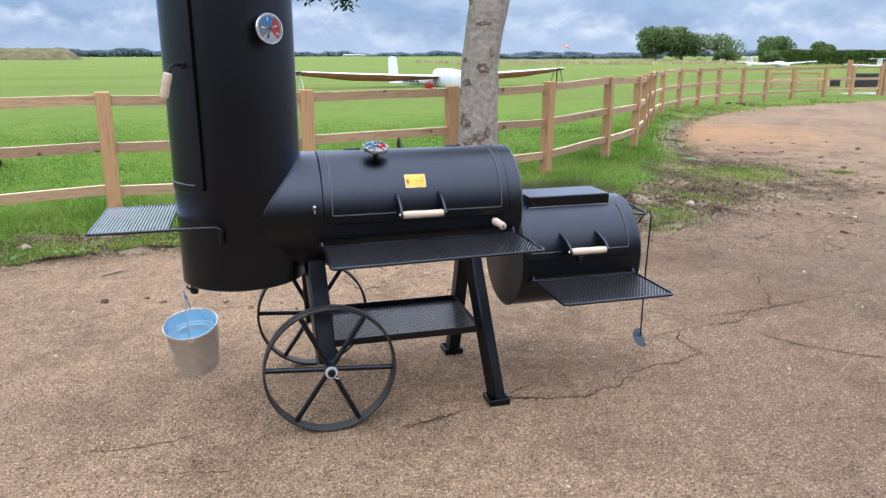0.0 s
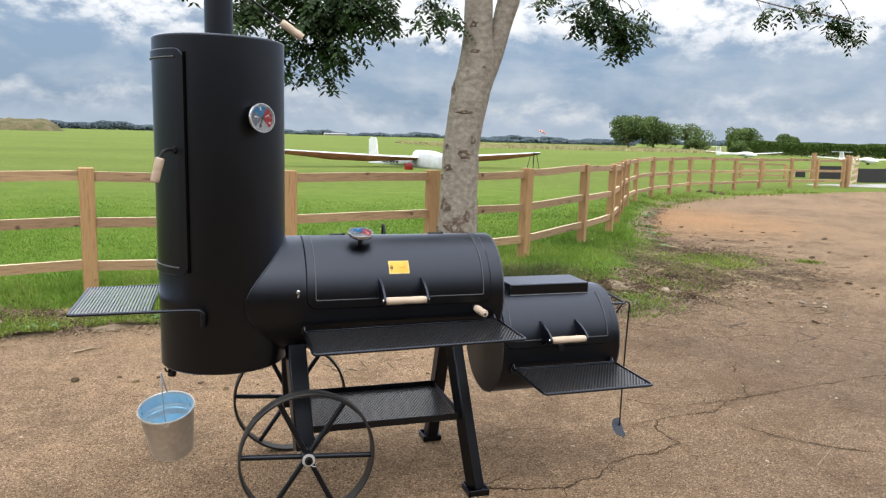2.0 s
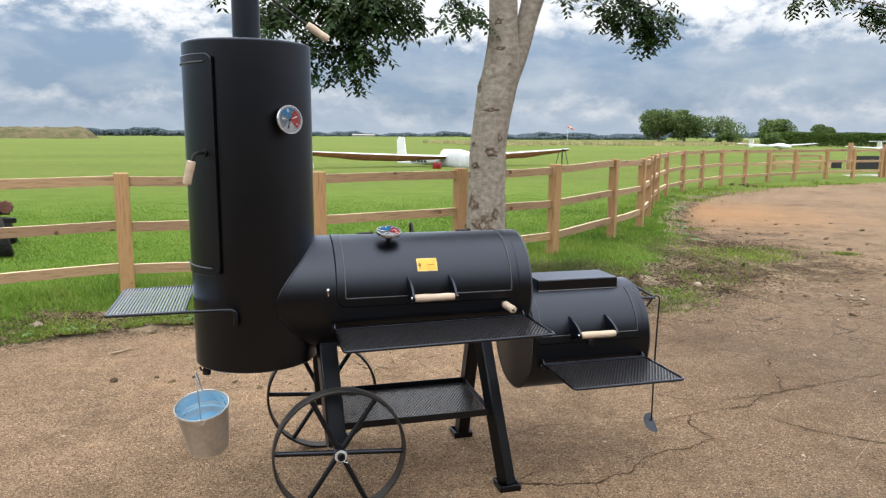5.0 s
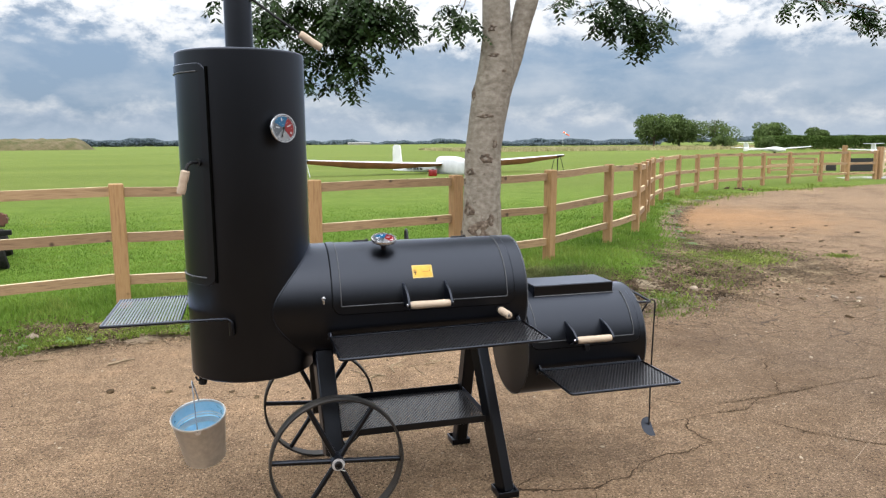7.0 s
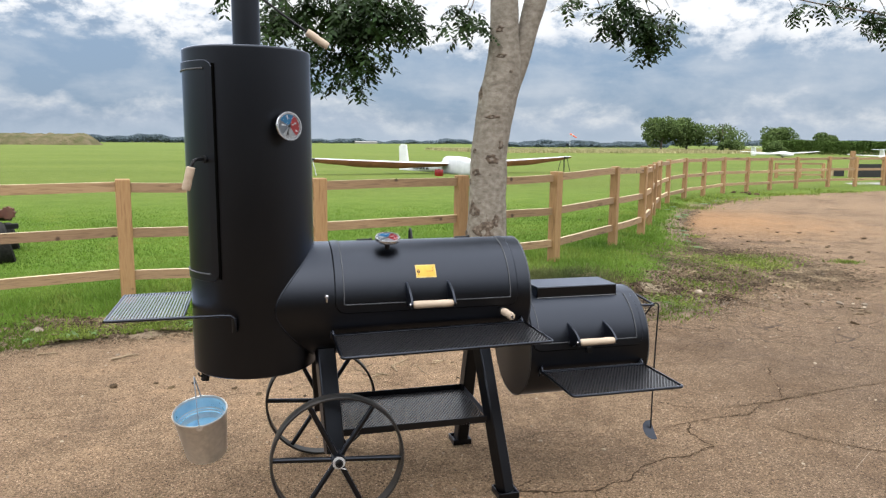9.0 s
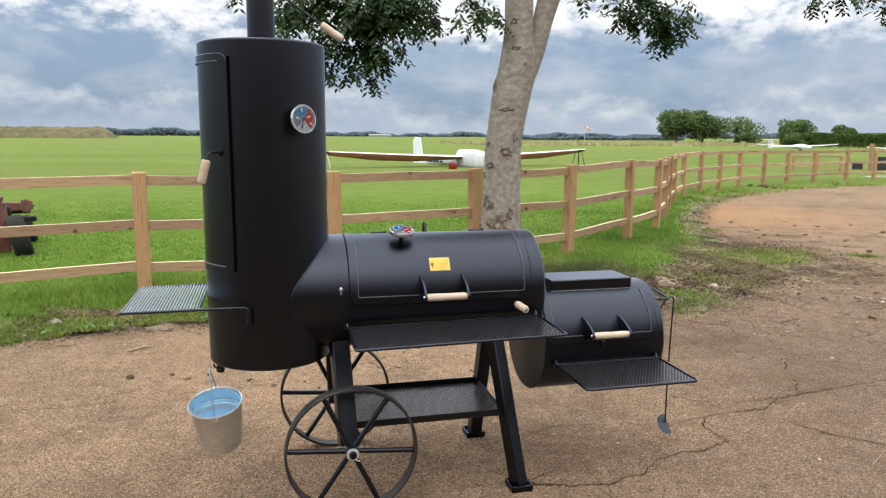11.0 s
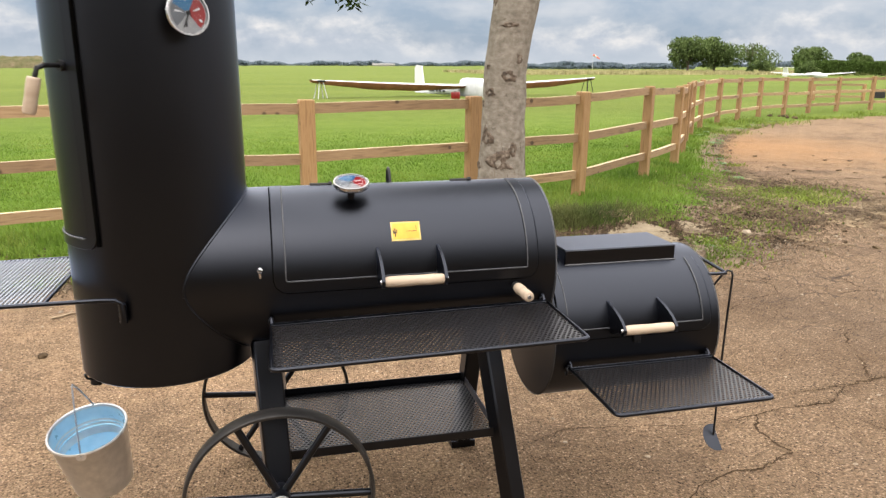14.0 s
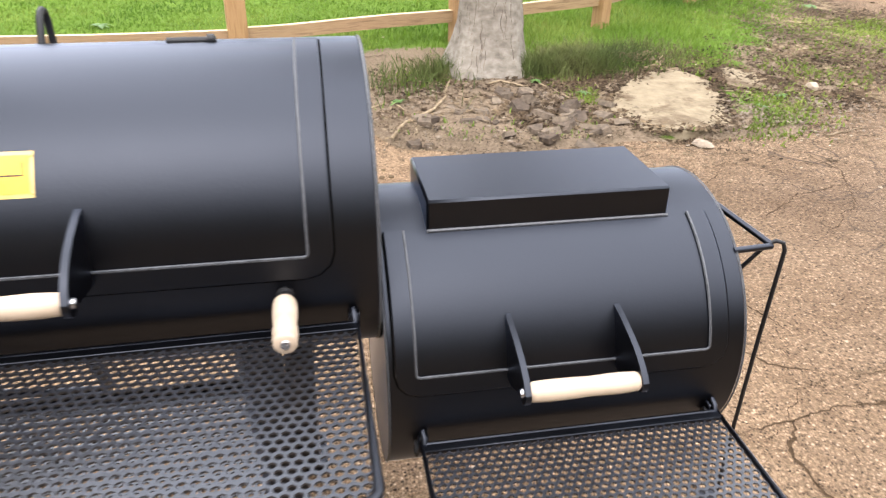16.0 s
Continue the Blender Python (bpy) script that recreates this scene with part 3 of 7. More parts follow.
    ls.new(scaled(t, at, 0.8, 0.62, 1.0), heap.inputs[0])
    heap.inputs[1].default_value = (6.05 * 0.8, 8.3 * 0.62, 0.0)
    muddy = math_node(t, "ADD", math_node(t, "MULTIPLY", heap.outputs["Value"], -0.68), math_node(t, "ADD", math_node(t, "MULTIPLY", mid, 0.9), 0.22))
    colour = mix_node(t, ramp_node(t, math_node(t, "ADD", muddy, math_node(t, "MULTIPLY", math_node(t, "SUBTRACT", noise_node(t, at, 24.0, 6.0, 0.75), 0.5), 1.4)), [(0.30, (0, 0, 0)), (0.42, (0.85, 0.85, 0.85))]), colour, mix_node(t, grit, (0.095, 0.068, 0.044), (0.245, 0.175, 0.113)))
    bsdf = ns.new("ShaderNodeBsdfPrincipled")
    ls.new(colour, bsdf.inputs["Base Color"])
    bsdf.inputs["Roughness"].default_value = 0.9
    bsdf.inputs["Specular IOR Level"].default_value = 0.12
    b = ns.new("ShaderNodeBump")
    b.inputs["Distance"].default_value = 0.014
    b.inputs["Strength"].default_value = 0.8
    ls.new(math_node(t, "ADD", math_node(t, "MULTIPLY", chips.outputs["Distance"], -0.9), math_node(t, "MULTIPLY", grit, 0.5)), b.inputs["Height"])
    b2 = ns.new("ShaderNodeBump")
    b2.inputs["Distance"].default_value = 0.03
    ls.new(mid, b2.inputs["Height"])
    ls.new(b2.outputs[0], b.inputs["Normal"])
    ls.new(b.outputs[0], bsdf.inputs["Normal"])
    ls.new(bsdf.outputs[0], ns.new("ShaderNodeOutputMaterial").inputs["Surface"])
    return m


def slab(points, top, bottom):
    bm = bmesh.new()
    high = [bm.verts.new((x, y, top)) for x, y in points]
    low = [bm.verts.new((x, y, bottom)) for x, y in points]
    n = len(points)
    face = bm.faces.new(high)
    for i in range(n):
        bm.faces.new((high[i], high[(i + 1) % n], low[(i + 1) % n], low[i]))
    bmesh.ops.triangulate(bm, faces=[face])
    return bm


pavement = part("pavement", slab([tuple(p) for p in TARMAC], 0.0, -0.045), tarmac_material(), smooth=0)
tagged(pavement, "cracked reddish-brown tarmac yard with a gravelly worn surface", "pavement", kind="structure")


# a plain wall added unseen behind the viewer, so that the paint reflects darkness
DARK_WALL = material("dark_green_wall", [(0.030, 0.038, 0.030), (0.050, 0.060, 0.048)], 0.7, 0.0, 3.0, 5.0, 0.01, 5.0, 0.05, (8, 1, 0.3))
wall = part("wall_south", block(-22.0, 26.0, -8.6, -8.3, -0.05, 5.6, 0.02), DARK_WALL, smooth=0)
tagged(wall, "unseen plain dark green wall, added to darken reflections", "wall", kind="structure")


# ---- the smoker ----
smoker = thing("offset_smoker", pose(0.064, 3.154, 0, 0, 0, 2.2), "matt black steel offset barbecue smoker and smoke tower on tarmac", "smoker")
RT, RM, RF = 0.255, 0.247, 0.250        # tower, main chamber, firebox
YM, ZM, ZF = 0.004, 0.873, 0.612        # axes of the lying pipes
X_END, XF0, XF1 = 1.178, 1.182, 1.772
ALONG = Matrix.Rotation(radians(90), 4, "Y")


def on_main(x, v, r):
    """v: metres round the pipe from its top towards the front."""
    a = v / RM
    return Vector((x, YM - r * math.sin(a), ZM + r * math.cos(a)))


def on_fire(x, v, r):
    a = v / RF
    return Vector((x, -r * math.sin(a), ZF + r * math.cos(a)))


def on_tower(z, v, r):
    """v: metres round the tower, from its left flank towards the front."""
    a = math.pi + v / RT
    return Vector((r * math.cos(a), r * math.sin(a), z))


def deg(d, r):
    return radians(d) * r


def pipe(x0, x1, y, z, r, n=72):
    e = 0.004
    return lathe([(0, x0), (r - e, x0), (r, x0 + e), (r, x1 - e), (r - e, x1), (r - 0.012, x1), (r - 0.012, x1 - 0.006), (0, x1 - 0.006)], n, Matrix.Translation((0, y, z)) @ ALONG)


def grip(p, q, r, parent, label="turned pale beech handle grip"):
    """A turned wooden grip with two soft swellings."""
    p, q = Vector(p), Vector(q)
    length = (q - p).length
    prof = [(0, 0), (r * 0.80, 0), (r * 0.94, 0.03 * length)]
    for i in range(1, 20):
        s = i / 20
        prof.append((r * (0.93 + 0.09 * abs(math.sin(2 * math.pi * s)) - 0.03 * (s > 0.5) + 0.012 * math.sin(17 * s)), s * length))
    prof += [(r * 0.92, 0.975 * length), (r * 0.80, length), (0, length)]
    return part("grip", lathe(prof, 20, towards(p, q - p)), BEECH, parent, label, 60)


MARKS = material("white_print", [(0.34, 0.355, 0.375), (0.44, 0.455, 0.47)], 0.4, 0.0, 60.0)


def thermometer(origin, direction, r, stem, parent):
    """A dial thermometer on a stem: origin at the foot of the stem."""
    m = towards(origin, direction)
    case = part("thermometer", lathe([(0, stem * 0.70), (r * 0.30, stem * 0.72), (r * 0.30, stem * 0.75), (r * 0.62, stem * 0.85), (r * 0.96, stem), (r, stem + 0.004),
                                       (r, stem + 0.012), (r * 0.97, stem + 0.015), (r * 0.90, stem + 0.015), (r * 0.88, stem + 0.011), (0, stem + 0.011)], 40, m), STEEL, parent, "round dial thermometer in a polished steel case")
    part("stem", lathe([(0, 0), (r * 0.20, 0), (r * 0.20, stem * 0.5), (r * 0.27, stem * 0.52), (r * 0.27, stem * 0.74), (0, stem * 0.74)], 18, m), DARK, case, "short dark stem with a nut")

    def sector(name, a0, a1, r0, r1, z, mat, label):
        bm = bmesh.new()
        k = 14
        ring = [(r1 * math.cos(radians(a0 + (a1 - a0) * i / k)), r1 * math.sin(radians(a0 + (a1 - a0) * i / k))) for i in range(k + 1)]
        inner = [(r0 * math.cos(radians(a0 + (a1 - a0) * i / k)), r0 * math.sin(radians(a0 + (a1 - a0) * i / k))) for i in range(k + 1)]
        top = [bm.verts.new(m @ Vector((x, y, z + 0.0006))) for x, y in ring + inner[::-1]]
        low = [bm.verts.new(m @ Vector((x, y, z))) for x, y in ring + inner[::-1]]
        n = len(top)
        for i in range(k):
            bm.faces.new((top[i], top[i + 1], top[n - 2 - i], top[n - 1 - i]))
        for i in range(n):
            bm.faces.new((top[i], top[(i + 1) % n], low[(i + 1) % n], low[i]))
        part(name, bm, mat, case, label, 0)
    z = stem + 0.0112
    sector("dial_face", 0, 359.9, 0.001, r * 0.875, z, FACE, "pale grey dial face")
    sector("grey_sector", 150, 225, r * 0.12, r * 0.80, z + 0.0008, GREY_FACE, "dark grey dial sector")
    sector("blue_sector", 62, 150, r * 0.12, r * 0.80, z + 0.0008, BLUE, "blue dial sector")
    sector("red_sector", -52, 62, r * 0.12, r * 0.80, z + 0.0008, RED, "red dial sector")
    for a0, r0, r1 in ((172, 0.30, 0.62), (20, 0.25, 0.58), (100, 0.50, 0.72), (255, 0.45, 0.62), (-30, 0.55, 0.70)):
        sector("dial_mark", a0 - 2.6 / r1, a0 + 2.6 / r1, r * r0, r * r1, z + 0.0016, MARKS if a0 != 255 else DARK, "small dial mark")
    needle = tube([m @ Vector((0.08 * r, 0.12 * r, z + 0.003)), m @ Vector((-0.28 * r, -0.62 * r, z + 0.003))], r * 0.022, 6)
    lathe([(0, z), (r * 0.09, z), (r * 0.09, z + 0.004), (0, z + 0.004)], 12, m, needle)
    part("needle", needle, DARK, case, "thin black needle")
    glass = lathe([(0, z + 0.0045), (r * 0.90, z + 0.0038)], 32, m)
    pane = part("glass", glass, GLASS, case, "clear dial glass")
    pane.visible_shadow = False
    return case


def glass_material():
    m = bpy.data.materials.new("thin_glass")
    m.use_nodes = True
    t = m.node_tree
    ns, ls = nodes_of(t)
    clear = ns.new("ShaderNodeBsdfTransparent")
    gloss = ns.new("ShaderNodeBsdfGlossy")
    gloss.inputs["Roughness"].default_value = 0.05
    fres = ns.new("ShaderNodeFresnel")
    fres.inputs["IOR"].default_value = 1.18
    mix = ns.new("ShaderNodeMixShader")
    ls.new(fres.outputs[0], mix.inputs[0])
    ls.new(clear.outputs[0], mix.inputs[1])
    ls.new(gloss.outputs[0], mix.inputs[2])
    ls.new(mix.outputs[0], ns.new("ShaderNodeOutputMaterial").inputs["Surface"])
    return m


GLASS = glass_material()

# tower
TOP, BOTTOM = 1.915, 0.603
tower = part("smoke_tower", lathe([(0, BOTTOM), (RT - 0.005, BOTTOM), (RT, BOTTOM + 0.005), (RT, TOP - 0.010), (RT, TOP - 0.006), (RT - 0.002, TOP - 0.002), (RT - 0.006, TOP), (0, TOP)], 96), BLACK, smoker,
             "tall upright steel pipe with a closed top")
D_SIDE = deg(59.5, RT)
door_line = [(1.828, -D_SIDE + 0.03)] + [(1.828, -0.05), (1.828, 0.05)] + arc(1.818, D_SIDE - 0.040, 0.010, 0, 90)[::1] + [(1.040, D_SIDE - 0.030)] + arc(1.040, D_SIDE - 0.040, 0.010, 90, 180) + [(1.030, 0.05), (1.030, -D_SIDE + 0.03)]
door_line = dense([(z, v) for z, v in door_line], 0.015)
door = part("tower_door", patch(1.026, 1.832, -D_SIDE + 0.02, D_SIDE - 0.028, on_tower, RT + 0.0002, RT + 0.0015, 4, 40), BLACK, smoker, "tall curved door cut out of the tower")
part("door_flange", strip(door_line, 0.031, on_tower, RT - 0.002, RT + 0.0052), BLACK, door, "raised steel strip round the door", 25)
for z in (1.828, 1.030):
    part("weld_bead", tube([on_tower(z, v, RT + 0.005) for v in np.linspace(-D_SIDE + 0.04, D_SIDE - 0.040, 30)], 0.0030, 6), WELD, door, "thin weld line")
# no opening here: a solid bar coloured as the shade of the gap
part("door_gap", tube([on_tower(z, D_SIDE + 0.003, RT + 0.002) for z in np.linspace(1.012, 1.845, 12)], 0.0062, 6), GAP, door, "dark gap along the door")
latch = part("door_latch", tube([on_tower(1.483, deg(48.2, RT), RT), on_tower(1.484, deg(48.2, RT), RT + 0.022), (-0.195, -0.262, 1.484), (-0.207, -0.280, 1.478), (-0.213, -0.280, 1.462), (-0.216, -0.281, 1.452)], 0.0065, 8), DARK, smoker, "bent black latch rod with a wooden grip")
lathe_boss = lathe([(0, 0), (0.014, 0), (0.014, 0.012), (0, 0.012)], 12, towards(on_tower(1.483, deg(48.2, RT), RT), on_tower(1.483, deg(48.2, RT), 1) - on_tower(1.483, deg(48.2, RT), 0)))
part("latch_boss", lathe_boss, DARK, latch)
grip((-0.216, -0.281, 1.456), (-0.238, -0.283, 1.368), 0.0165, latch)
a1 = radians(-60.4)
thermometer((0.250 * math.cos(a1), 0.250 * math.sin(a1), 1.607), (math.cos(a1) * 0.97 + 0.04, math.sin(a1), 0.10), 0.057, 0.040, smoker)

# chimney with its hinged flap
chimney = part("chimney", lathe([(0.045, TOP - 0.02), (0.0555, TOP - 0.01), (0.0555, 2.125), (0.051, 2.125), (0.051, TOP - 0.02)], 40, closed=True), BLACK, smoker, "narrow black chimney pipe")
part("chimney_weld", lathe([(0.055, TOP - 0.001), (0.060, TOP + 0.001), (0.0555, TOP + 0.006)], 40), WELD, chimney)
flap = part("chimney_flap", lathe([(0, 2.128), (0.063, 2.128), (0.063, 2.136), (0, 2.136)], 40), BLACK, smoker, "round hinged chimney flap with an arm and a wooden grip")
part("flap_arm", tube([(-0.02, -0.02, 2.140), (0.062, -0.02, 2.130), (0.15, -0.02, 2.066), (0.248, -0.02, 2.000)], 0.0055, 8), DARK, flap)
grip((0.243, -0.02, 2.003), (0.330, -0.02, 1.947), 0.0165, flap)

# main chamber
part_main = part("main_chamber", pipe(0.06, X_END, YM, ZM, RM), BLACK, smoker, "lying steel pipe that forms the cooking chamber")
saddle = []
for i in range(97):
    f = 2 * math.pi * i / 96
    y, z = YM + RM * math.sin(f), ZM + RM * math.cos(f)
    saddle.append((math.sqrt(max(RT ** 2 - y * y, 0.0005)) + 0.001, y * 1.002, z))
part("saddle_weld", tube(saddle[:-1], 0.0035, 6, True), BLACK, part_main, "weld line where the chamber meets the tower")
part("end_seam", lathe([(RM, X_END - 0.003), (RM + 0.0022, X_END), (RM, X_END + 0.002)], 72, Matrix.Translation((0, YM, ZM)) @ ALONG), WELD, part_main)


def lid(name, x0, x1, v_rod, v_out, v_back, wrap, r, pad, label):
    """A lid cut out of the pipe, with a strip welded round it."""
    ob = part(name, patch(x0, x1, v_back, v_rod, wrap, r + 0.0002, r + 0.0018, 4, 36), BLACK, smoker, label)
    c = 0.006
    line = [(x0, v_back), (x0, v_rod - c)] + [(x0 + c - c * math.cos(t), v_rod - c + c * math.sin(t)) for t in (0.5, 1.0)] + [(x0 + c, v_rod), (x1 - c, v_rod)]
    line += [(x1 - c + c * math.sin(t), v_rod - c + c * math.cos(t)) for t in (0.5, 1.0)] + [(x1, v_rod - c), (x1, v_back)]
    line = dense(line, 0.018)
    part("lid_flange", strip(line[::-1], pad, wrap, r - 0.002, r + 0.0050), BLACK, ob, "raised steel strip round the lid", 25)
    part("weld_bead", tube([wrap(u, v, r + 0.0042) for u, v in line], 0.0024, 6), WELD, ob, "thin weld line")
    outer = []
    for i, p in enumerate(line):
        a, b = line[max(i - 1, 0)], line[min(i + 1, len(line) - 1)]
        d = Vector((b[0] - a[0], b[1] - a[1])).normalized()
        outer.append((p[0] - d.y * (pad + 0.0012), p[1] + d.x * (pad + 0.0012)))
    # the shade beside the strip, laid on as a thin dark bar
    part("lid_gap", tube([wrap(u, v, r + 0.0006) for u, v in outer], 0.0017, 6), GAP, ob, "dark gap round the lid")
    return ob


def fin(x, wrap, r, y_pin, z_pin, v0, v1, parent):
    """A curved bracket plate that carries one end of a handle."""
    top, low = wrap(x, v0, r), wrap(x, v1, r)
    outline = [(top.y, top.z)]
    p0, p2 = Vector((top.y, top.z)), Vector((y_pin - 0.016, z_pin + 0.006))
    ctrl = Vector((y_pin + 0.012, top.z - 0.018))
    for i in range(1, 9):
        s = i / 8
        q = p0 * (1 - s) ** 2 + ctrl * 2 * s * (1 - s) + p2 * s * s
        outline.append((q.x, q.y))
    outline += arc(y_pin, z_pin, 0.017, 160, 320, 8)
    outline += [(low.y - 0.03, low.z - 0.002), (low.y + 0.006, low.z - 0.006)]
    inner = [wrap(x, v1 + (v0 - v1) * i / 6, r - 0.003) for i in range(7)]
    outline += [(p.y, p.z) for p in inner]
    bm = bmesh.new()
    side = []
    for dx in (-0.0045, 0.0045):
        side.append([bm.verts.new((x + dx, y, z)) for y, z in outline])
    bm.faces.new(side[0])
    bm.faces.new(side[1][::-1])
    n = len(outline)
    for i in range(n):
        bm.faces.new((side[0][i], side[0][(i + 1) % n], side[1][(i + 1) % n], side[1][i]))
    bmesh.ops.triangulate(bm, faces=[f for f in bm.faces if len(f.verts) > 4])
    part("handle_bracket", bm, BLACK, parent, "curved black bracket plate", 30)


def handle(x0, x1, y, z, parent):
    g = grip((x0 + 0.005, y, z), (x1 - 0.005, y, z), 0.0158, parent)
    for x, s in ((x0, -1), (x1, 1)):
        part("bolt_head", lathe([(0, 0), (0.0075, 0), (0.006, 0.004), (0, 0.0055)], 12, towards((x + s * 0.0045, y, z), (s, 0, 0))), STEEL, parent, "steel bolt head")


main_lid = lid("chamber_lid", 0.356, 1.081, deg(86.6, RM), deg(95.5, RM), deg(1.0, RM), on_main, RM, 0.034, "long curved lid of the cooking chamber")
for x in (0.621, 0.802):
    fin(x, on_main, RM, -0.330, 0.894, deg(67, RM), deg(89, RM), main_lid)
handle(0.621, 0.802, -0.330, 0.894, main_lid)
part("plate", patch(0.666, 0.754, deg(49.7, RM), deg(63.4, RM), on_main, RM + 0.0015, RM + 0.0024, 2, 6), BRASS, main_lid, "small yellow maker's plate with a pale brass rim")
part("plate_field", patch(0.6705, 0.7495, deg(50.9, RM), deg(62.2, RM), on_main, RM + 0.0024, RM + 0.0034, 2, 6), YELLOW, main_lid, "yellow field of the plate")
for u in (0.6685, 0.7515):
    for v in (51.0, 62.1):
        c0, c1 = Vector(on_main(u, deg(v, RM), RM + 0.002)), Vector(on_main(u, deg(v, RM), RM + 0.010))
        part("rivet", lathe([(0.0024, 0.0), (0.0022, 0.0014), (0, 0.0020)], 10, towards(c0, c1 - c0)), BRASS, main_lid, "tiny brass rivet")
marks = {"plate_emblem": bmesh.new(), "plate_line": bmesh.new()}
for u0, u1, v0, v1 in ((0.676, 0.679, 54.5, 60.5), (0.6715, 0.674, 55.5, 58.0), (0.681, 0.6835, 55.5, 58.0), (0.6715, 0.6835, 57.4, 58.2), (0.741, 0.7424, 53.0, 57.0), (0.712, 0.742, 56.7, 57.1)):
    mark = marks["plate_emblem" if u1 < 0.70 else "plate_line"]
    a, b = deg(v0, RM), deg(v1, RM)
    vs = [mark.verts.new(on_main(u, v, RM + 0.0040)) for u, v in ((u0, a), (u1, a), (u1, b), (u0, b))]
    lo = [mark.verts.new(on_main(u, v, RM + 0.0030)) for u, v in ((u0, a), (u1, a), (u1, b), (u0, b))]
    mark.faces.new(vs)
    for i in range(4):
        mark.faces.new((vs[i], vs[(i + 1) % 4], lo[(i + 1) % 4], lo[i]))
for name, mark in marks.items():
    part(name, mark, DARK, main_lid, "small dark emblem" if name == "plate_emblem" else "thin dark bent line on the plate", 0)
thermometer(on_main(0.562, deg(25.2, RM), RM - 0.003), (0, -0.29, 0.957), 0.0545, 0.044, smoker)
for x0, x1 in ((0.446, 0.515), (0.898, 0.968)):
    h = part("lid_hinge", tube([(x0, 0.012, 1.122), (x1, 0.012, 1.122)], 0.0058, 10), DARK, smoker, "black barrel hinge")
    part("hinge_knuckle", tube([(x1 - 0.012, 0.010, 1.124), (x1 - 0.002, 0.010, 1.124)], 0.0080, 10), DARK, h)
    part("hinge_leaf", block(x0 + 0.004, x1 - 0.016, -0.004, 0.012, 1.1175, 1.1215, 0.001), DARK, h)
part("lid_stop", tube([(0.709, 0.060, 1.085), (0.709, 0.068, 1.110), (0.709, 0.084, 1.142), (0.709, 0.092, 1.151), (0.709, 0.103, 1.155), (0.709, 0.113, 1.150), (0.709, 0.118, 1.138), (0.709, 0.120, 1.110), (0.709, 0.120, 1.075)], 0.0056, 8), DARK, smoker, "bent black stop bar behind the lid")
# drain valve with its wooden knob, and the small plug on the flank
valve = part("drain_valve", lathe([(0, 0), (0.013, 0), (0.013, 0.012), (0.009, 0.014), (0.009, 0.035), (0, 0.035)], 14, towards((1.045, -0.232, 0.829), (0, -1, 0))), DARK, smoker, "short valve stem with a wooden knob")
grip((1.045, -0.262, 0.829), (1.047, -0.362, 0.829), 0.0165, valve, "turned beech knob with a steel screw")
part("screw", lathe([(0, 0), (0.0075, 0), (0.006, 0.003), (0, 0.0035)], 10, towards((1.047, -0.361, 0.829), (0, -1, 0))), STEEL, valve)
plug_at = on_main(0.285, deg(78, RM), RM - 0.001)
plug = part("plug", lathe([(0, 0), (0.0085, 0), (0.0085, 0.007), (0.005, 0.010), (0.005, 0.018), (0, 0.019)], 6, towards(plug_at, (0, -0.97, 0.21))), STEEL, smoker, "small bright steel plug")
part("plug_tip", lathe([(0, 0), (0.006, 0.003), (0.004, 0.016), (0, 0.018)], 8, towards(plug_at + Vector((0, -0.004, -0.006)), (0, -0.2, -1))), STEEL, plug)

# firebox
fire = part("firebox", pipe(XF0, XF1, 0.0, ZF, RF), BLACK, smoker, "short lower pipe that forms the firebox")
for x in (XF0 + 0.001, XF1 - 0.001):
    part("end_seam", lathe([(RF, x - 0.002), (RF + 0.0022, x), (RF, x + 0.002)], 72, Matrix.Translation((0, 0, ZF)) @ ALONG), WELD, fire)
fire_lid = lid("firebox_lid", 1.226, 1.706, deg(77.8, RF), deg(85, RF), deg(24.0, RF), on_fire, RF, 0.032, "curved lid of the firebox")
for x in (1.373, 1.550):
    fin(x, on_fire, RF, -0.330, 0.685, deg(57.5, RF), deg(80, RF), fire_lid)
handle(1.373, 1.550, -0.330, 0.685, fire_lid)
box_bm = block(1.264, 1.671, -0.104, 0.092, 0.80, 0.893, 0.004)
hood = part("top_box", box_bm, BLACK, smoker, "shallow steel box on top of the firebox")
part("weld_bead", tube([(1.264, -0.105, 0.842), (1.671, -0.105, 0.842)], 0.003, 6), WELD, hood, "thin weld line")
part("latch_tube", block(1.452, 1.474, -0.262, -0.236, 0.612, 0.640, 0.001), DARK, smoker, "short square latch tube")

# shelves of pierced sheet in a frame of round bar
def mesh_shelf(name, x0, x1, y0, y1, z, label, lift=0.0):
    c = 0.018
    ring = [(x0 + c - c * math.cos(t), y0 + c - c * math.sin(t), z) for t in np.linspace(0, math.pi / 2, 5)]
    ring += [(x1 - c + c * math.sin(t), y0 + c - c * math.cos(t), z) for t in np.linspace(0, math.pi / 2, 5)]
    ring += [(x1, y1, z), (x0, y1, z)]
    ob = part(name, tube(ring, 0.0062, 10, True), BLACK, smoker, label)
    v, f = perforated(x0 + 0.004, x1 - 0.004, y0 + 0.004, y1 - 0.012, z + 0.001)
    raw("pierced_sheet", v, f, SHEET, ob, "black steel sheet pierced with staggered holes")
    part("back_bar", block(x0, x1, y1 - 0.018, y1 - 0.002, z - 0.003, z + 0.005, 0.001), BLACK, ob)
    for x in (x0 + 0.004, x1 - 0.004):
        part("hook", tube([(x, y1, z), (x, y1 + 0.006, z + 0.012), (x, y1 + 0.014, z + 0.016), (x, y1 + 0.024, z + 0.008), (x, y1 + 0.03, z - 0.004)], 0.0052, 8), BLACK, ob)
    return ob


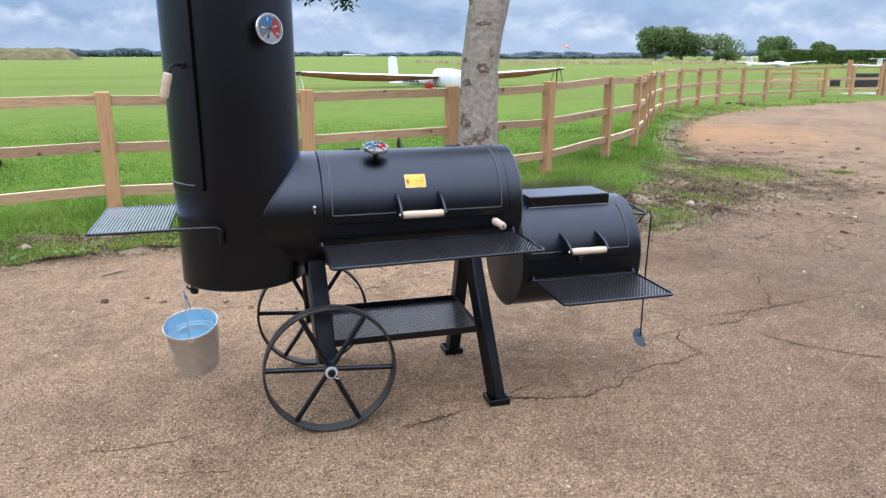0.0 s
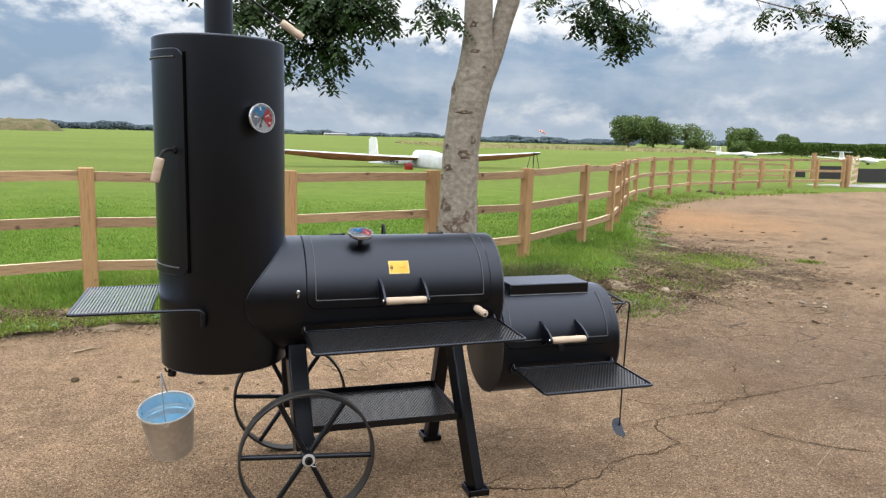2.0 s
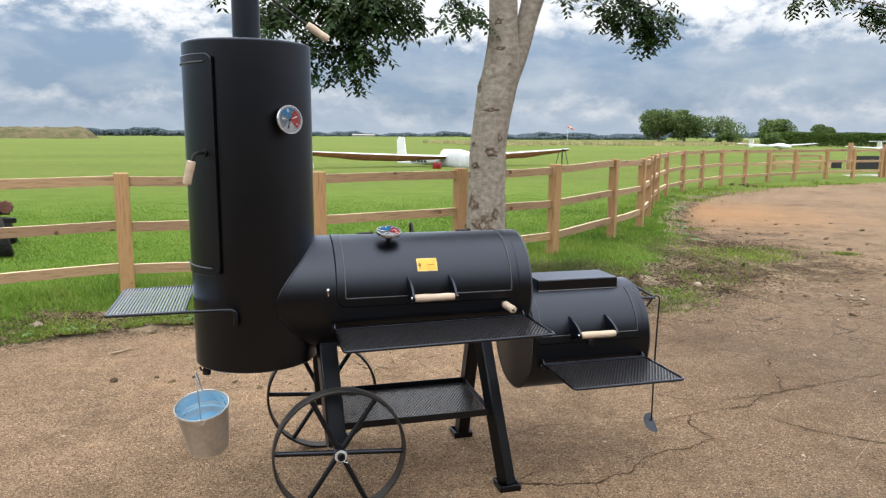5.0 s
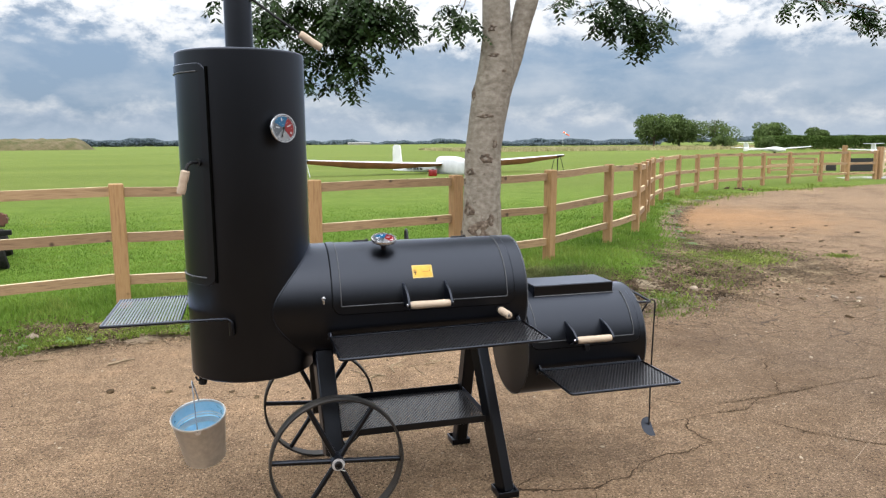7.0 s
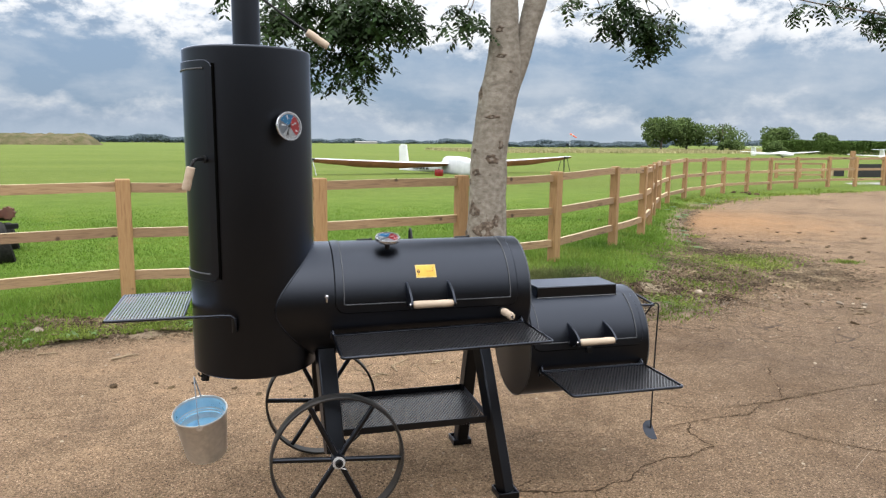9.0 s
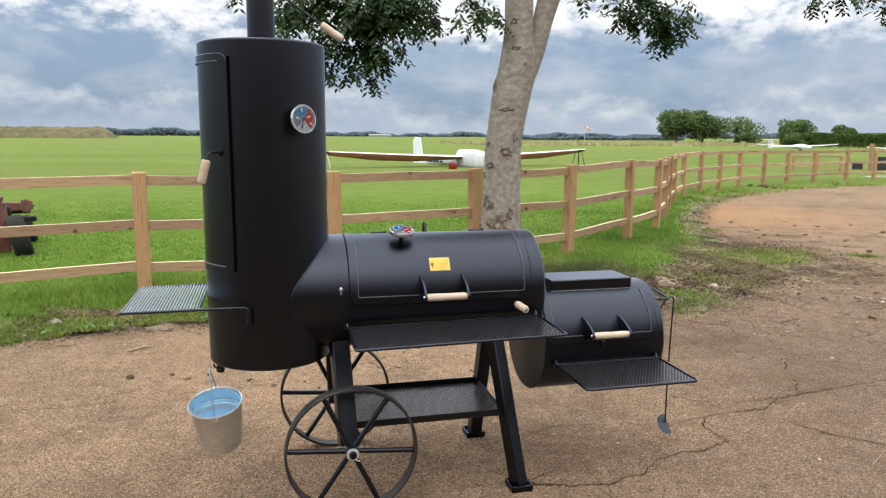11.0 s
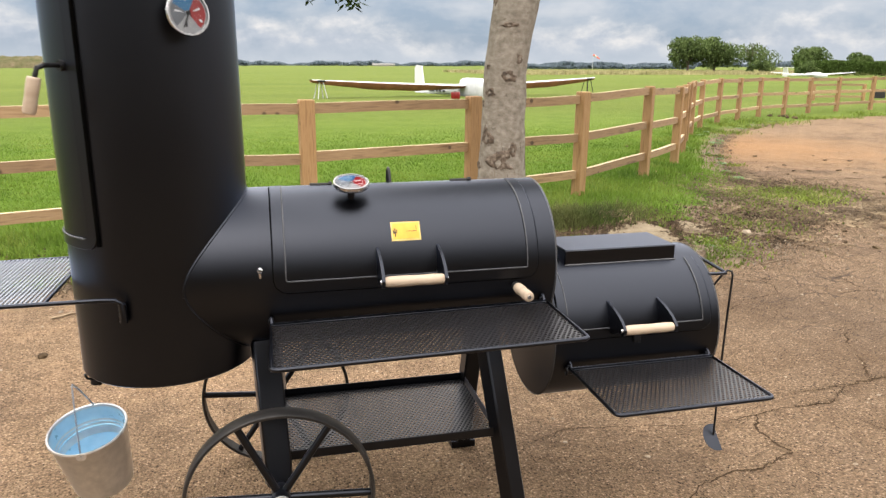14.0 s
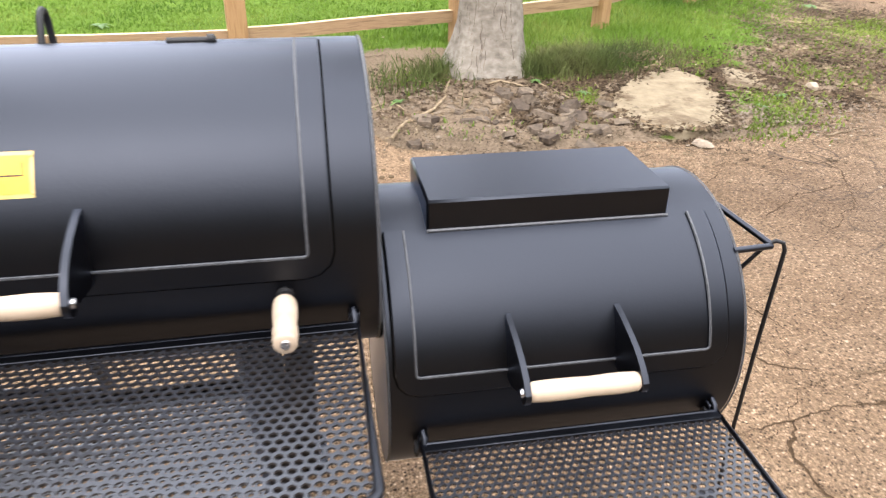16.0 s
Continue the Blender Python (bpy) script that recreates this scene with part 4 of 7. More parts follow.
long_shelf = mesh_shelf("front_shelf", 0.305, 1.142, -0.578, -0.248, 0.774, "long fold-down front shelf of pierced black steel")
# the long shelf hangs a little lower at the tower end
long_shelf.matrix_local = Matrix.Translation((1.14, 0, 0.774)) @ Matrix.Rotation(radians(-0.75), 4, "Y") @ Matrix.Translation((-1.14, 0, -0.774))
mesh_shelf("firebox_shelf", 1.232, 1.737, -0.590, -0.262, 0.541, "fold-down firebox shelf of pierced black steel")
for x, z in ((0.308, 0.762), (1.138, 0.772)):
    y = YM - math.sqrt(RM ** 2 - (z - ZM) ** 2)
    part("shelf_lug", block(x - 0.008, x + 0.008, y - 0.014, y + 0.02, z - 0.018, z + 0.012, 0.002), BLACK, smoker)
for x, z in ((1.236, 0.541), (1.733, 0.541)):
    y = -math.sqrt(RF ** 2 - (z - ZF) ** 2)
    lug = part("shelf_lug", block(x - 0.008, x + 0.008, y - 0.016, y + 0.02, z - 0.022, z + 0.010, 0.002), BLACK, smoker)
    part("ring", tube([(x - 0.012, y - 0.012 + 0.010 * math.cos(t), z - 0.012 + 0.012 * math.sin(t)) for t in np.linspace(0, 2 * math.pi, 12)[:-1]], 0.003, 6, True), DARK, lug)

# wire shelf on the tower
SZ, SX0, SX1, SY0, SY1 = 0.874, -0.552, -0.270, -0.264, 0.215
wire_frame = tube([(SX0, SY0, SZ), (SX0, SY1, SZ)], 0.006, 8)
tube([(SX0, SY0, SZ), (-0.13, SY0, SZ), (-0.095, SY0, SZ - 0.002), (-0.082, SY0, SZ - 0.012), (-0.080, SY0, SZ - 0.055)], 0.006, 8, bm=wire_frame)
tube([(SX0, SY1, SZ), (-0.12, SY1 + 0.03, SZ), (-0.085, SY1 + 0.04, SZ - 0.010), (-0.080, SY1 + 0.04, SZ - 0.055)], 0.006, 8, bm=wire_frame)
tube([(SX1, SY0, SZ), (SX1, SY1 + 0.01, SZ)], 0.005, 8, bm=wire_frame)
wire_shelf = part("wire_shelf", wire_frame, BLACK, smoker, "side shelf of close parallel wires in a black bar frame")
for i in range(23):
    x = SX0 + 0.011 + (SX1 - SX0 - 0.022) * i / 22
    part("wire", tube([(x, SY0, SZ + 0.003), (x, SY1, SZ + 0.003)], 0.0037, 6), WIRE, wire_shelf, "bright shelf wire")
for s in (-1, 1):
    y = -0.243 if s < 0 else 0.243
    part("shelf_socket", tube([(-0.080, y + 0.015 * s, 0.805), (-0.080, y + 0.015 * s, 0.858)], 0.0105, 10), BLACK, smoker, "short socket pipe for the side shelf")

# undercarriage
for s in (-1, 1):
    foot = 1.056 if s < 0 else 1.022
    leg = part("leg", bar((foot, 0.300 * s - 0.004, 0.012), (0.982 if s < 0 else 1.034, 0.125 * s, 0.675), 0.062, 0.062, 0.006), BLACK, smoker, "slanting square steel leg")
    y = 0.300 * s + (0.0 if s < 0 else 0.010)
    pad = block(foot - 0.048, foot + 0.048, y - 0.050, y + 0.050, 0.0, 0.010, 0.002)
    for a, b, c, d in ((-0.048, 0.048, -0.050, -0.044), (-0.048, 0.048, 0.044, 0.050), (-0.048, -0.042, -0.05, 0.05), (0.042, 0.048, -0.05, 0.05)):
        block(foot + a, foot + b, y + c, y + d, 0.0, 0.028, 0.001, pad)
    part("foot_pad", pad, BLACK, leg, "square steel foot pan")
    strut = part("axle_leg", bar((0.305, 0.265 * s, 0.262), (0.283, 0.130 * s, 0.68), 0.078, 0.062, 0.006), BLACK, smoker, "square steel leg above the axle")
part("axle", tube([(0.308, -0.385, 0.272), (0.308, 0.375, 0.272)], 0.014, 12), BLACK, smoker, "round steel axle")


def wheel(y, label):
    r, w = 0.272, 0.056
    rim = part("wheel", lathe([(r - 0.011, -w / 2 + 0.002), (r - 0.009, -w / 2), (r - 0.003, -w / 2), (r, -w / 2 + 0.004), (r, w / 2 - 0.004), (r - 0.003, w / 2), (r - 0.009, w / 2), (r - 0.011, w / 2 - 0.002)],
                              72, Matrix.Translation((0.308, y, 0.272)) @ Matrix.Rotation(radians(90), 4, "X"), closed=True), DUSTY, smoker, label)
    for i in range(6):
        a = radians(60 * i - 4.5)
        part("spoke", tube([(0.308 + 0.02 * math.cos(a), y, 0.272 + 0.02 * math.sin(a)), (0.308 + (r - 0.008) * math.cos(a), y, 0.272 + (r - 0.008) * math.sin(a))], 0.0112, 10), BLACK, rim)
    part("hub", lathe([(0, -0.035), (0.026, -0.035), (0.028, -0.030), (0.028, 0.030), (0.026, 0.035), (0, 0.035)], 24, Matrix.Translation((0.308, y, 0.272)) @ Matrix.Rotation(radians(90), 4, "X")), BLACK, rim)
    s = -1 if y < 0 else 1
    part("axle_washer", lathe([(0.013, 0), (0.0255, 0), (0.0255, 0.004), (0.013, 0.004)], 24, towards((0.308, y + 0.0355 * s, 0.272), (0, s, 0)), closed=True), WASHER, rim, "bright zinc axle washer")
    part("split_pin", tube([(0.300, y + 0.044 * s, 0.262), (0.322, y + 0.046 * s, 0.250), (0.334, y + 0.046 * s, 0.246)], 0.0022, 6), WASHER, rim, "bent bright split pin")
    part("axle_cap", lathe([(0, 0.002), (0.0105, 0.002), (0.0105, 0.014), (0.014, 0.014), (0.016, 0.011), (0.016, 0.0), (0.0, 0.0)], 18, towards((0.308, y + 0.039 * s, 0.272), (0, s, 0))), DARK, rim)


wheel(-0.352, "large black steel wheel with six round spokes")
wheel(0.347, "large black steel wheel with six round spokes")

# lower rack: pierced tray in an angle-iron frame
RX0, RX1, RY0, RY1, RZ = 0.322, 1.006, -0.226, 0.222, 0.318
rack = part("lower_rack", block(RX0, RX1, RY0, RY0 + 0.004, RZ - 0.004, RZ + 0.026, 0.001), BLACK, smoker, "low tray of pierced steel in an angle-iron frame")
for a, b, c, d in ((RX0, RX1, RY1 - 0.004, RY1), (RX0, RX0 + 0.004, RY0 + 0.004, RY1 - 0.004), (RX1 - 0.004, RX1, RY0 + 0.004, RY1 - 0.004)):
    part("frame_bar", block(a, b, c, d, RZ - 0.004, RZ + 0.026, 0.001), BLACK, rack)
for a, b, c, d in ((RX0, RX1, RY0 + 0.004, RY0 + 0.024), (RX0, RX1, RY1 - 0.024, RY1 - 0.004)):
    part("frame_ledge", block(a, b, c, d, RZ - 0.006, RZ - 0.002), BLACK, rack)
v, f = perforated(RX0 + 0.006, RX1 - 0.006, RY0 + 0.006, RY1 - 0.006, RZ + 0.002)
raw("pierced_sheet", v, f, SHEET, rack, "black steel sheet pierced with staggered holes")

# holder of the ash scraper, and the drip spout under the tower
holder = tube([(XF1 - 0.006, -0.055, 0.846), (1.848, -0.145, 0.792)], 0.0058, 8)
tube([(XF1 - 0.006, -0.165, 0.797), (1.848, -0.147, 0.790)], 0.0058, 8, bm=holder)
part("tool_holder", holder, BLACK, smoker, "bracket of two black bars on the firebox end")
spout = part("drip_spout", lathe([(0.010, 0), (0.017, 0), (0.017, 0.05), (0.010, 0.05)], 16, towards((-0.205, -0.075, 0.608), (-0.15, 0, -1)), closed=True), DARK, smoker, "short black drip spout under the tower")
part("hook", tube([(-0.212, -0.085, 0.575), (-0.232, -0.095, 0.585), (-0.236, -0.098, 0.600)], 0.004, 6), DARK, spout)

# ---- things hung on the smoker ----
SM = smoker.matrix_world
scraper = thing("ash_scraper", SM @ pose(1.862, -0.152, 0.0), "thin black ash scraper with a half-round blade, hung on the firebox", "scraper")
part("rod", tube([(-0.068, 0.045, 0.690), (-0.045, 0.030, 0.735), (-0.020, 0.010, 0.790), (-0.008, 0.004, 0.800), (0.004, 0.0, 0.797), (0.010, 0.0, 0.782), (0.004, 0.0, 0.60), (0.0, 0.0, 0.40), (0.0, 0.0, 0.172)], 0.0038, 8), DARK, scraper, "bent black rod")
blade = bmesh.new()
out = [(0.014, -0.056)] + [(-0.042 * math.cos(radians(a)), 0.048 * math.sin(radians(a)) - 0.008) for a in range(-80, 81, 10)] + [(0.014, 0.040)]
hi = [blade.verts.new((x, y * 0.72 + 0.0014, 0.1724 + 0.70 * y)) for x, y in out]
lo = [blade.verts.new((x, y * 0.72 - 0.0014, 0.1696 + 0.70 * y)) for x, y in out]
blade.faces.new(hi)
blade.faces.new(lo[::-1])
for i in range(len(out)):
    blade.faces.new((hi[i], hi[(i + 1) % len(out)], lo[(i + 1) % len(out)], lo[i]))
part("blade", blade, BLACK, scraper, "half-round steel blade")

bucket = thing("bucket", SM @ pose(-0.214, -0.112, 0.256) @ pose(0, 0, 0, 14, -5, 0), "small galvanised steel bucket hanging from the drip spout", "bucket")
r0, r1, h = 0.081, 0.107, 0.205
part("body", lathe([(0, 0.006), (r0 - 0.001, 0.006), (r0, 0), (r0 + 0.002, 0.004), (r1, h - 0.004), (r1 + 0.004, h), (r1 + 0.002, h + 0.005), (r1 - 0.002, h + 0.003), (r1 - 0.003, h - 0.006), (r0 - 0.001, 0.010), (0, 0.010)], 48), ZINC, bucket, "tapered galvanised body with a rolled rim")
part("lining", lathe([(r1 - 0.004, h - 0.004), (r1 - 0.0085, h - 0.045), (r1 - 0.0065, h - 0.050), (r1 - 0.0105, h - 0.056), (r1 - 0.0085, h - 0.062), (r1 - 0.0125, h - 0.068), (r1 - 0.011, h - 0.074), (r0 - 0.003, 0.014), (0, 0.014)], 48), BLUE_INSIDE, bucket, "light blue inside with pressed rings")
for s in (-1, 1):
    ear = part("ear", lathe([(0.003, 0), (0.013, 0), (0.013, 0.003), (0.003, 0.003)], 14, towards((0.0, s * (r1 + 0.001), h - 0.006), (0, s, 0)), closed=True), ZINC, bucket, "round ear for the bail")
part("bail", tube([(0.0, -(r1 + 0.004) * (1 - q) ** 0.92, h - 0.004 + 0.172 * q ** 0.95) for q in np.linspace(0, 0.97, 9)] + [(0.0, (r1 + 0.004) * (1 - q) ** 0.92, h - 0.004 + 0.172 * q ** 0.95) for q in np.linspace(0.97, 0, 9)], 0.0024, 6), WIRE, bucket, "bent wire bail")


# ---- post-and-rail fence ----
POSTS = [(-12.4, 2.3), (-10.8, 3.0), (-9.2, 3.65), (-7.6, 4.3), (-6.05, 4.95), (-4.5, 5.6), (-2.87, 6.3), (-1.19, 6.95), (0.55, 7.05), (2.1, 7.62), (3.42, 8.2), (4.78, 9.4), (5.92, 10.72), (6.87, 12.2), (7.76, 13.7),
         (8.7, 15.15), (9.73, 16.55), (10.94, 17.8), (12.25, 18.95), (13.6, 20.0), (15.1, 20.95), (16.6, 21.8), (18.2, 22.5), (19.9, 22.95), (21.4, 23.3), (22.93, 23.60)]


def ground_at(x, y):
    return float(land(np.array([x]), np.array([y]))[0])


fence = thing("fence", pose(0, 0, 0), "brown post-and-rail timber fence with three rails, standing in rough grass", "fence")
shapes = []
for k in range(3):
    bm = block(-0.063, 0.063, -0.055, 0.055, -0.25, 1.12, 0.008)
    for v in bm.verts:
        v.co.x += 0.004 * noise.noise(v.co * 5 + Vector((k, 0, 0)))
        v.co.y += 0.004 * noise.noise(v.co * 5 + Vector((0, k, 0)))
    keep = part("post", bm, POST, fence, smooth=0)
    shapes.append(keep.data)
    bpy.data.objects.remove(keep)


def fence_run(points, owner, tall=1.0, sunk={}):
    for i, (x, y) in enumerate(points):
        a, b = points[max(i - 1, 0)], points[min(i + 1, len(points) - 1)]
        turn = math.degrees(math.atan2(b[1] - a[1], b[0] - a[0]))
        z = ground_at(x, y) - sunk.get(i, 0.0)
        post = new("post", shapes[i % 3])
        post.parent = owner
        post.matrix_local = pose(x, y, z, random.uniform(-0.8, 0.8), random.uniform(-0.8, 0.8), turn + random.uniform(-4, 4)) @ Matrix.Diagonal((1, 1, tall, 1))
        if i + 1 < len(points):
            q = points[i + 1]
            length = math.dist((x, y), q)
            way = math.degrees(math.atan2(q[1] - y, q[0] - x))
            z2 = ground_at(*q) - sunk.get(i + 1, 0.0)
            for level in (1.045, 0.64, 0.255):
                bm = bmesh.new()
                made = bmesh.ops.create_grid(bm, x_segments=6, y_segments=1, size=0.5)
                bmesh.ops.solidify(bm, geom=bm.faces[:], thickness=1.0)
                lowest = min(v.co.z for v in bm.verts)
                seed = random.uniform(0, 50)
                for v in bm.verts:
                    s = v.co.x + 0.5
                    wave = 0.010 * noise.noise(Vector((s * 2 + seed, 0, 0)))
                    v.co = Vector((0.03 + s * (length - 0.06), v.co.y * 0.046, (v.co.z - lowest - 0.5) * 0.086 + wave + s * (z2 - z)))
                bmesh.ops.recalc_face_normals(bm, faces=bm.faces[:])
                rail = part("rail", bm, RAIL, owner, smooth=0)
                # faces that look up get the paler tone, painting in light from above
                rail.data.materials.append(LIT_RAIL_TOP)
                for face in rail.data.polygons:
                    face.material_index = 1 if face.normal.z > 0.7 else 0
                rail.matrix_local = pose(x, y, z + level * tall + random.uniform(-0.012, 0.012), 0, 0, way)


fence_run(POSTS, fence, 1.0, {8: 0.02, 9: 0.06, 10: 0.028})


# ---- the tree behind the smoker ----
from mathutils import bvhtree
BARK = material("grey_bark", [(0.140, 0.119, 0.095), (0.210, 0.186, 0.153), (0.285, 0.259, 0.217)], 0.85, 0.0, 13.0, 9.0, 0.006, 30.0, 0.05, (1.2, 1.2, 1.8),
                stains=((0.13, 0.108, 0.085), 8.5, 0.64, 0.70), specular=0.2)
SCAR = material("dark_bark_scar", [(0.026, 0.018, 0.013), (0.100, 0.073, 0.052), (0.22, 0.178, 0.138)], 0.9, 0.0, 26.0, 6.0, 0.010, 40.0)
LEAF = material("tree_leaf", [(0.010, 0.023, 0.006), (0.018, 0.039, 0.008), (0.034, 0.062, 0.013)], 0.6, 0.0, 3.0, 3.0, per_island=0.5, translucent=0.22, specular=0.22)
tree = thing("tree", pose(2.21, 6.97, 0.07), "tree with grey scarred bark and hanging sprays of narrow leaves", "tree")


def limb(points, radii, n=18, bm=None, rough=0.06, flare=False):
    """A tapered, slightly uneven stem through the points."""
    bm = bm or bmesh.new()
    pts, rad = [], []
    for i in range(len(points) - 1):
        p, q = Vector(points[i]), Vector(points[i + 1])
        k = max(2, int((q - p).length / 0.10))
        for j in range(k):
            s = j / k
            pts.append(p.lerp(q, s))
            rad.append(radii[i] + (radii[i + 1] - radii[i]) * s)
    pts.append(Vector(points[-1]))
    rad.append(radii[-1])
    for _ in range(2):
        pts = [pts[0]] + [(pts[i - 1] + pts[i] * 2 + pts[i + 1]) / 4 for i in range(1, len(pts) - 1)] + [pts[-1]]
    tube(pts, 1.0, n, False, bm, rad)
    return bm


trunk_bm = limb([(-0.03, -0.02, -0.12), (-0.02, -0.01, 0.05), (-0.01, 0.0, 0.16), (0.0, 0.0, 0.34), (0.0, 0.0, 0.62), (0.005, 0.0, 1.05), (0.015, 0.0, 1.45), (0.09, 0.0, 1.9), (0.155, 0.0, 2.2), (0.148, 0.0, 2.5), (0.140, -0.02, 2.82), (0.12, 0.0, 3.5), (0.2, 0.2, 4.8)],
                [0.37, 0.305, 0.258, 0.222, 0.200, 0.184, 0.176, 0.184, 0.174, 0.141, 0.138, 0.13, 0.09], 84)
limb([(0.17, 0.04, 1.75), (0.245, 0.04, 2.05), (0.345, 0.04, 2.38), (0.392, 0.04, 2.55), (0.462, 0.05, 2.82), (0.70, 0.15, 3.5), (1.1, 0.1, 4.5)], [0.075, 0.092, 0.096, 0.099, 0.108, 0.095, 0.06], 40, trunk_bm)
for v in trunk_bm.verts:
    p = v.co
    k = 0.010 * noise.noise(p * 4) + 0.006 * noise.noise(p * 14)
    ridge = 1 - abs(noise.noise(Vector((p.x * 22, p.y * 22, p.z * 3.0)))) * 2
    k -= 0.005 * max(0.0, ridge - 0.45) * (1.0 if p.z < 1.2 else 0.5)
    if p.z < 0.4:
        k += 0.09 * (0.4 - p.z) * math.sin(5 * math.atan2(p.y, p.x) + 0.6)
    side = Vector((p.x - 0.03, p.y, 0))
    if side.length > 1e-4:
        v.co += side.normalized() * k
trunk = part("trunk", trunk_bm, BARK, tree, "thick grey forked trunk", 80)


# dark fissures that run up the bark
shell = bvhtree.BVHTree.FromPolygons([v.co[:] for v in trunk.data.vertices], [p.vertices[:] for p in trunk.data.polygons])
fissures = random.Random(12)
for k in range(30):
    a = radians(fissures.uniform(-185, 5))
    z0 = abs(fissures.gauss(0, 0.45)) + 0.03
    n = fissures.randint(4, 9)
    pts, rad = [], []
    for i in range(n):
        s = i / (n - 1)
        b = a + 0.10 * noise.noise(Vector((k * 2.7, i * 0.45, 0)))
        far = Vector((1.2 * math.cos(b), 1.2 * math.sin(b), z0 + 0.035 * i))
        hit = shell.ray_cast(far, Vector((-math.cos(b), -math.sin(b), 0)))[0]
        if hit is not None:
            pts.append(hit)
            rad.append(0.0005 + 0.0022 * math.sin(math.pi * s) * fissures.uniform(0.5, 1.0))
    if len(pts) > 2:
        part("fissure", tube(pts, 1.0, 5, taper=rad), SCAR, trunk, "dark fissure in the bark", 0)


def scar(angle, z, w, h, cx, r):
    """A knot in the bark: a raised ring round a dark hollow."""
    a = radians(angle)
    out = Vector((math.cos(a), math.sin(a), 0))
    side = Vector((-math.sin(a), math.cos(a), 0))
    w, h = w * 1.0, h * 1.12
    c = Vector((cx, 0, z)) + out * (r - 0.004)
    bm = bmesh.new()
    rings = []
    for rr, d in ((1.25, -0.010), (0.95, 0.002), (0.70, 0.007), (0.45, 0.003), (0.2, -0.002)):
        ring = []
        for k in range(14):
            t = 2 * math.pi * k / 14
            wob = 1 + 0.65 * noise.noise(Vector((math.cos(t) * 2.4 + angle, math.sin(t) * 2.4 + z * 7, rr * 0.6)))
            ring.append(bm.verts.new(c + side * (w * 1.35 * rr * wob * math.cos(t)) + Vector((0, 0, h * 1.0 * rr * wob * math.sin(t))) + out * (d - 0.5 * (w * rr * math.cos(t)) ** 2 / r)))
        rings.append(ring)
    for p, q in zip(rings, rings[1:]):
        for k in range(14):
            bm.faces.new((p[k], p[(k + 1) % 14], q[(k + 1) % 14], q[k]))
    bm.faces.new(rings[-1])
    part("knot", bm, SCAR, trunk, "dark knot in the bark", 70)


KNOTS = [(-114, 0.62, 0.062, 0.068), (-153, 0.82, 0.044, 0.066), (-78, 0.72, 0.026, 0.050), (-150, 1.195, 0.036, 0.032), (-99, 1.33, 0.052, 0.040), (-159, 1.40, 0.021, 0.020), (-178, 1.10, 0.024, 0.028),
         (176, 0.58, 0.030, 0.030), (-66, 1.46, 0.028, 0.040), (-114, 1.73, 0.042, 0.016), (-178, 1.92, 0.028, 0.080), (-81, 2.16, 0.018, 0.012), (-118, 2.31, 0.036, 0.018), (-126, 2.56, 0.032, 0.026)]
for angle, z, w, h in KNOTS:
    a = radians(angle)
    axis = float(np.interp(z, (0.0, 1.05, 1.45, 1.9, 2.2, 2.5), (0.0, 0.005, 0.015, 0.09, 0.155, 0.148)))
    hit = shell.ray_cast(Vector((axis + 0.6 * math.cos(a), 0.6 * math.sin(a), z)), Vector((-math.cos(a), -math.sin(a), 0)))[0]
    if hit is not None:
        scar(angle, z, w, h, axis, math.hypot(hit.x - axis, hit.y) + 0.004)


# crown: twigs with feathered leaves
def leaf_sprays(spots, rng):
    """Feathered leaves hanging round the spots (x, y, z, reach, count)."""
    verts, faces = [], []
    for x, y, z, reach, count in spots:
        for _ in range(count):
            c = np.array([x, y, z]) + rng.normal(0, 1, 3) * np.array([reach, reach, reach * 0.75]) * 0.42
            az = rng.uniform(0, 2 * math.pi)
            d = np.array([math.cos(az), math.sin(az), rng.uniform(-1.3, 0.1)])
            d /= np.linalg.norm(d)
            s = np.cross(d, [0, 0, 1.0])
            s /= np.linalg.norm(s)
            up = np.cross(s, d)
            length = rng.uniform(0.14, 0.24)
            pairs = rng.integers(4, 7)
            for k in range(pairs):
                for side in (-1, 1):
                    root = c + d * (length * (k + 0.5) / pairs) + np.array([0, 0, -0.25]) * (length * (k / pairs) ** 2)
                    tip_way = s * side * 0.8 + d * 0.55 + up * rng.uniform(-0.5, 0.15)
                    tip_way /= np.linalg.norm(tip_way)
                    l, w = rng.uniform(0.052, 0.095), rng.uniform(0.012, 0.020)
                    wide = np.cross(tip_way, up)
                    wide /= np.linalg.norm(wide) + 1e-9
                    b = len(verts)
                    verts += [root, root + tip_way * l * 0.45 + wide * w - up * 0.004, root + tip_way * l - up * 0.012, root + tip_way * l * 0.45 - wide * w - up * 0.004]
                    faces.append((b, b + 1, b + 2, b + 3))
    return verts, faces


rng = np.random.default_rng(5)
spots = []
# low hanging sprays, in the tree's own frame: x, z and reach; each group hangs in one depth
SPRAYS_UPPER = [(-2.44, 2.76, 0.10), (-2.03, 2.70, 0.25), (-1.85, 2.71, 0.25), (-1.69, 2.73, 0.19), (-1.35, 2.75, 0.30), (-1.14, 2.77, 0.33), (-0.93, 2.71, 0.24), (-0.75, 2.73, 0.18), (-0.72, 2.62, 0.13), (-2.08, 2.52, 0.15), (-1.94, 2.50, 0.14), (-1.79, 2.43, 0.11)]
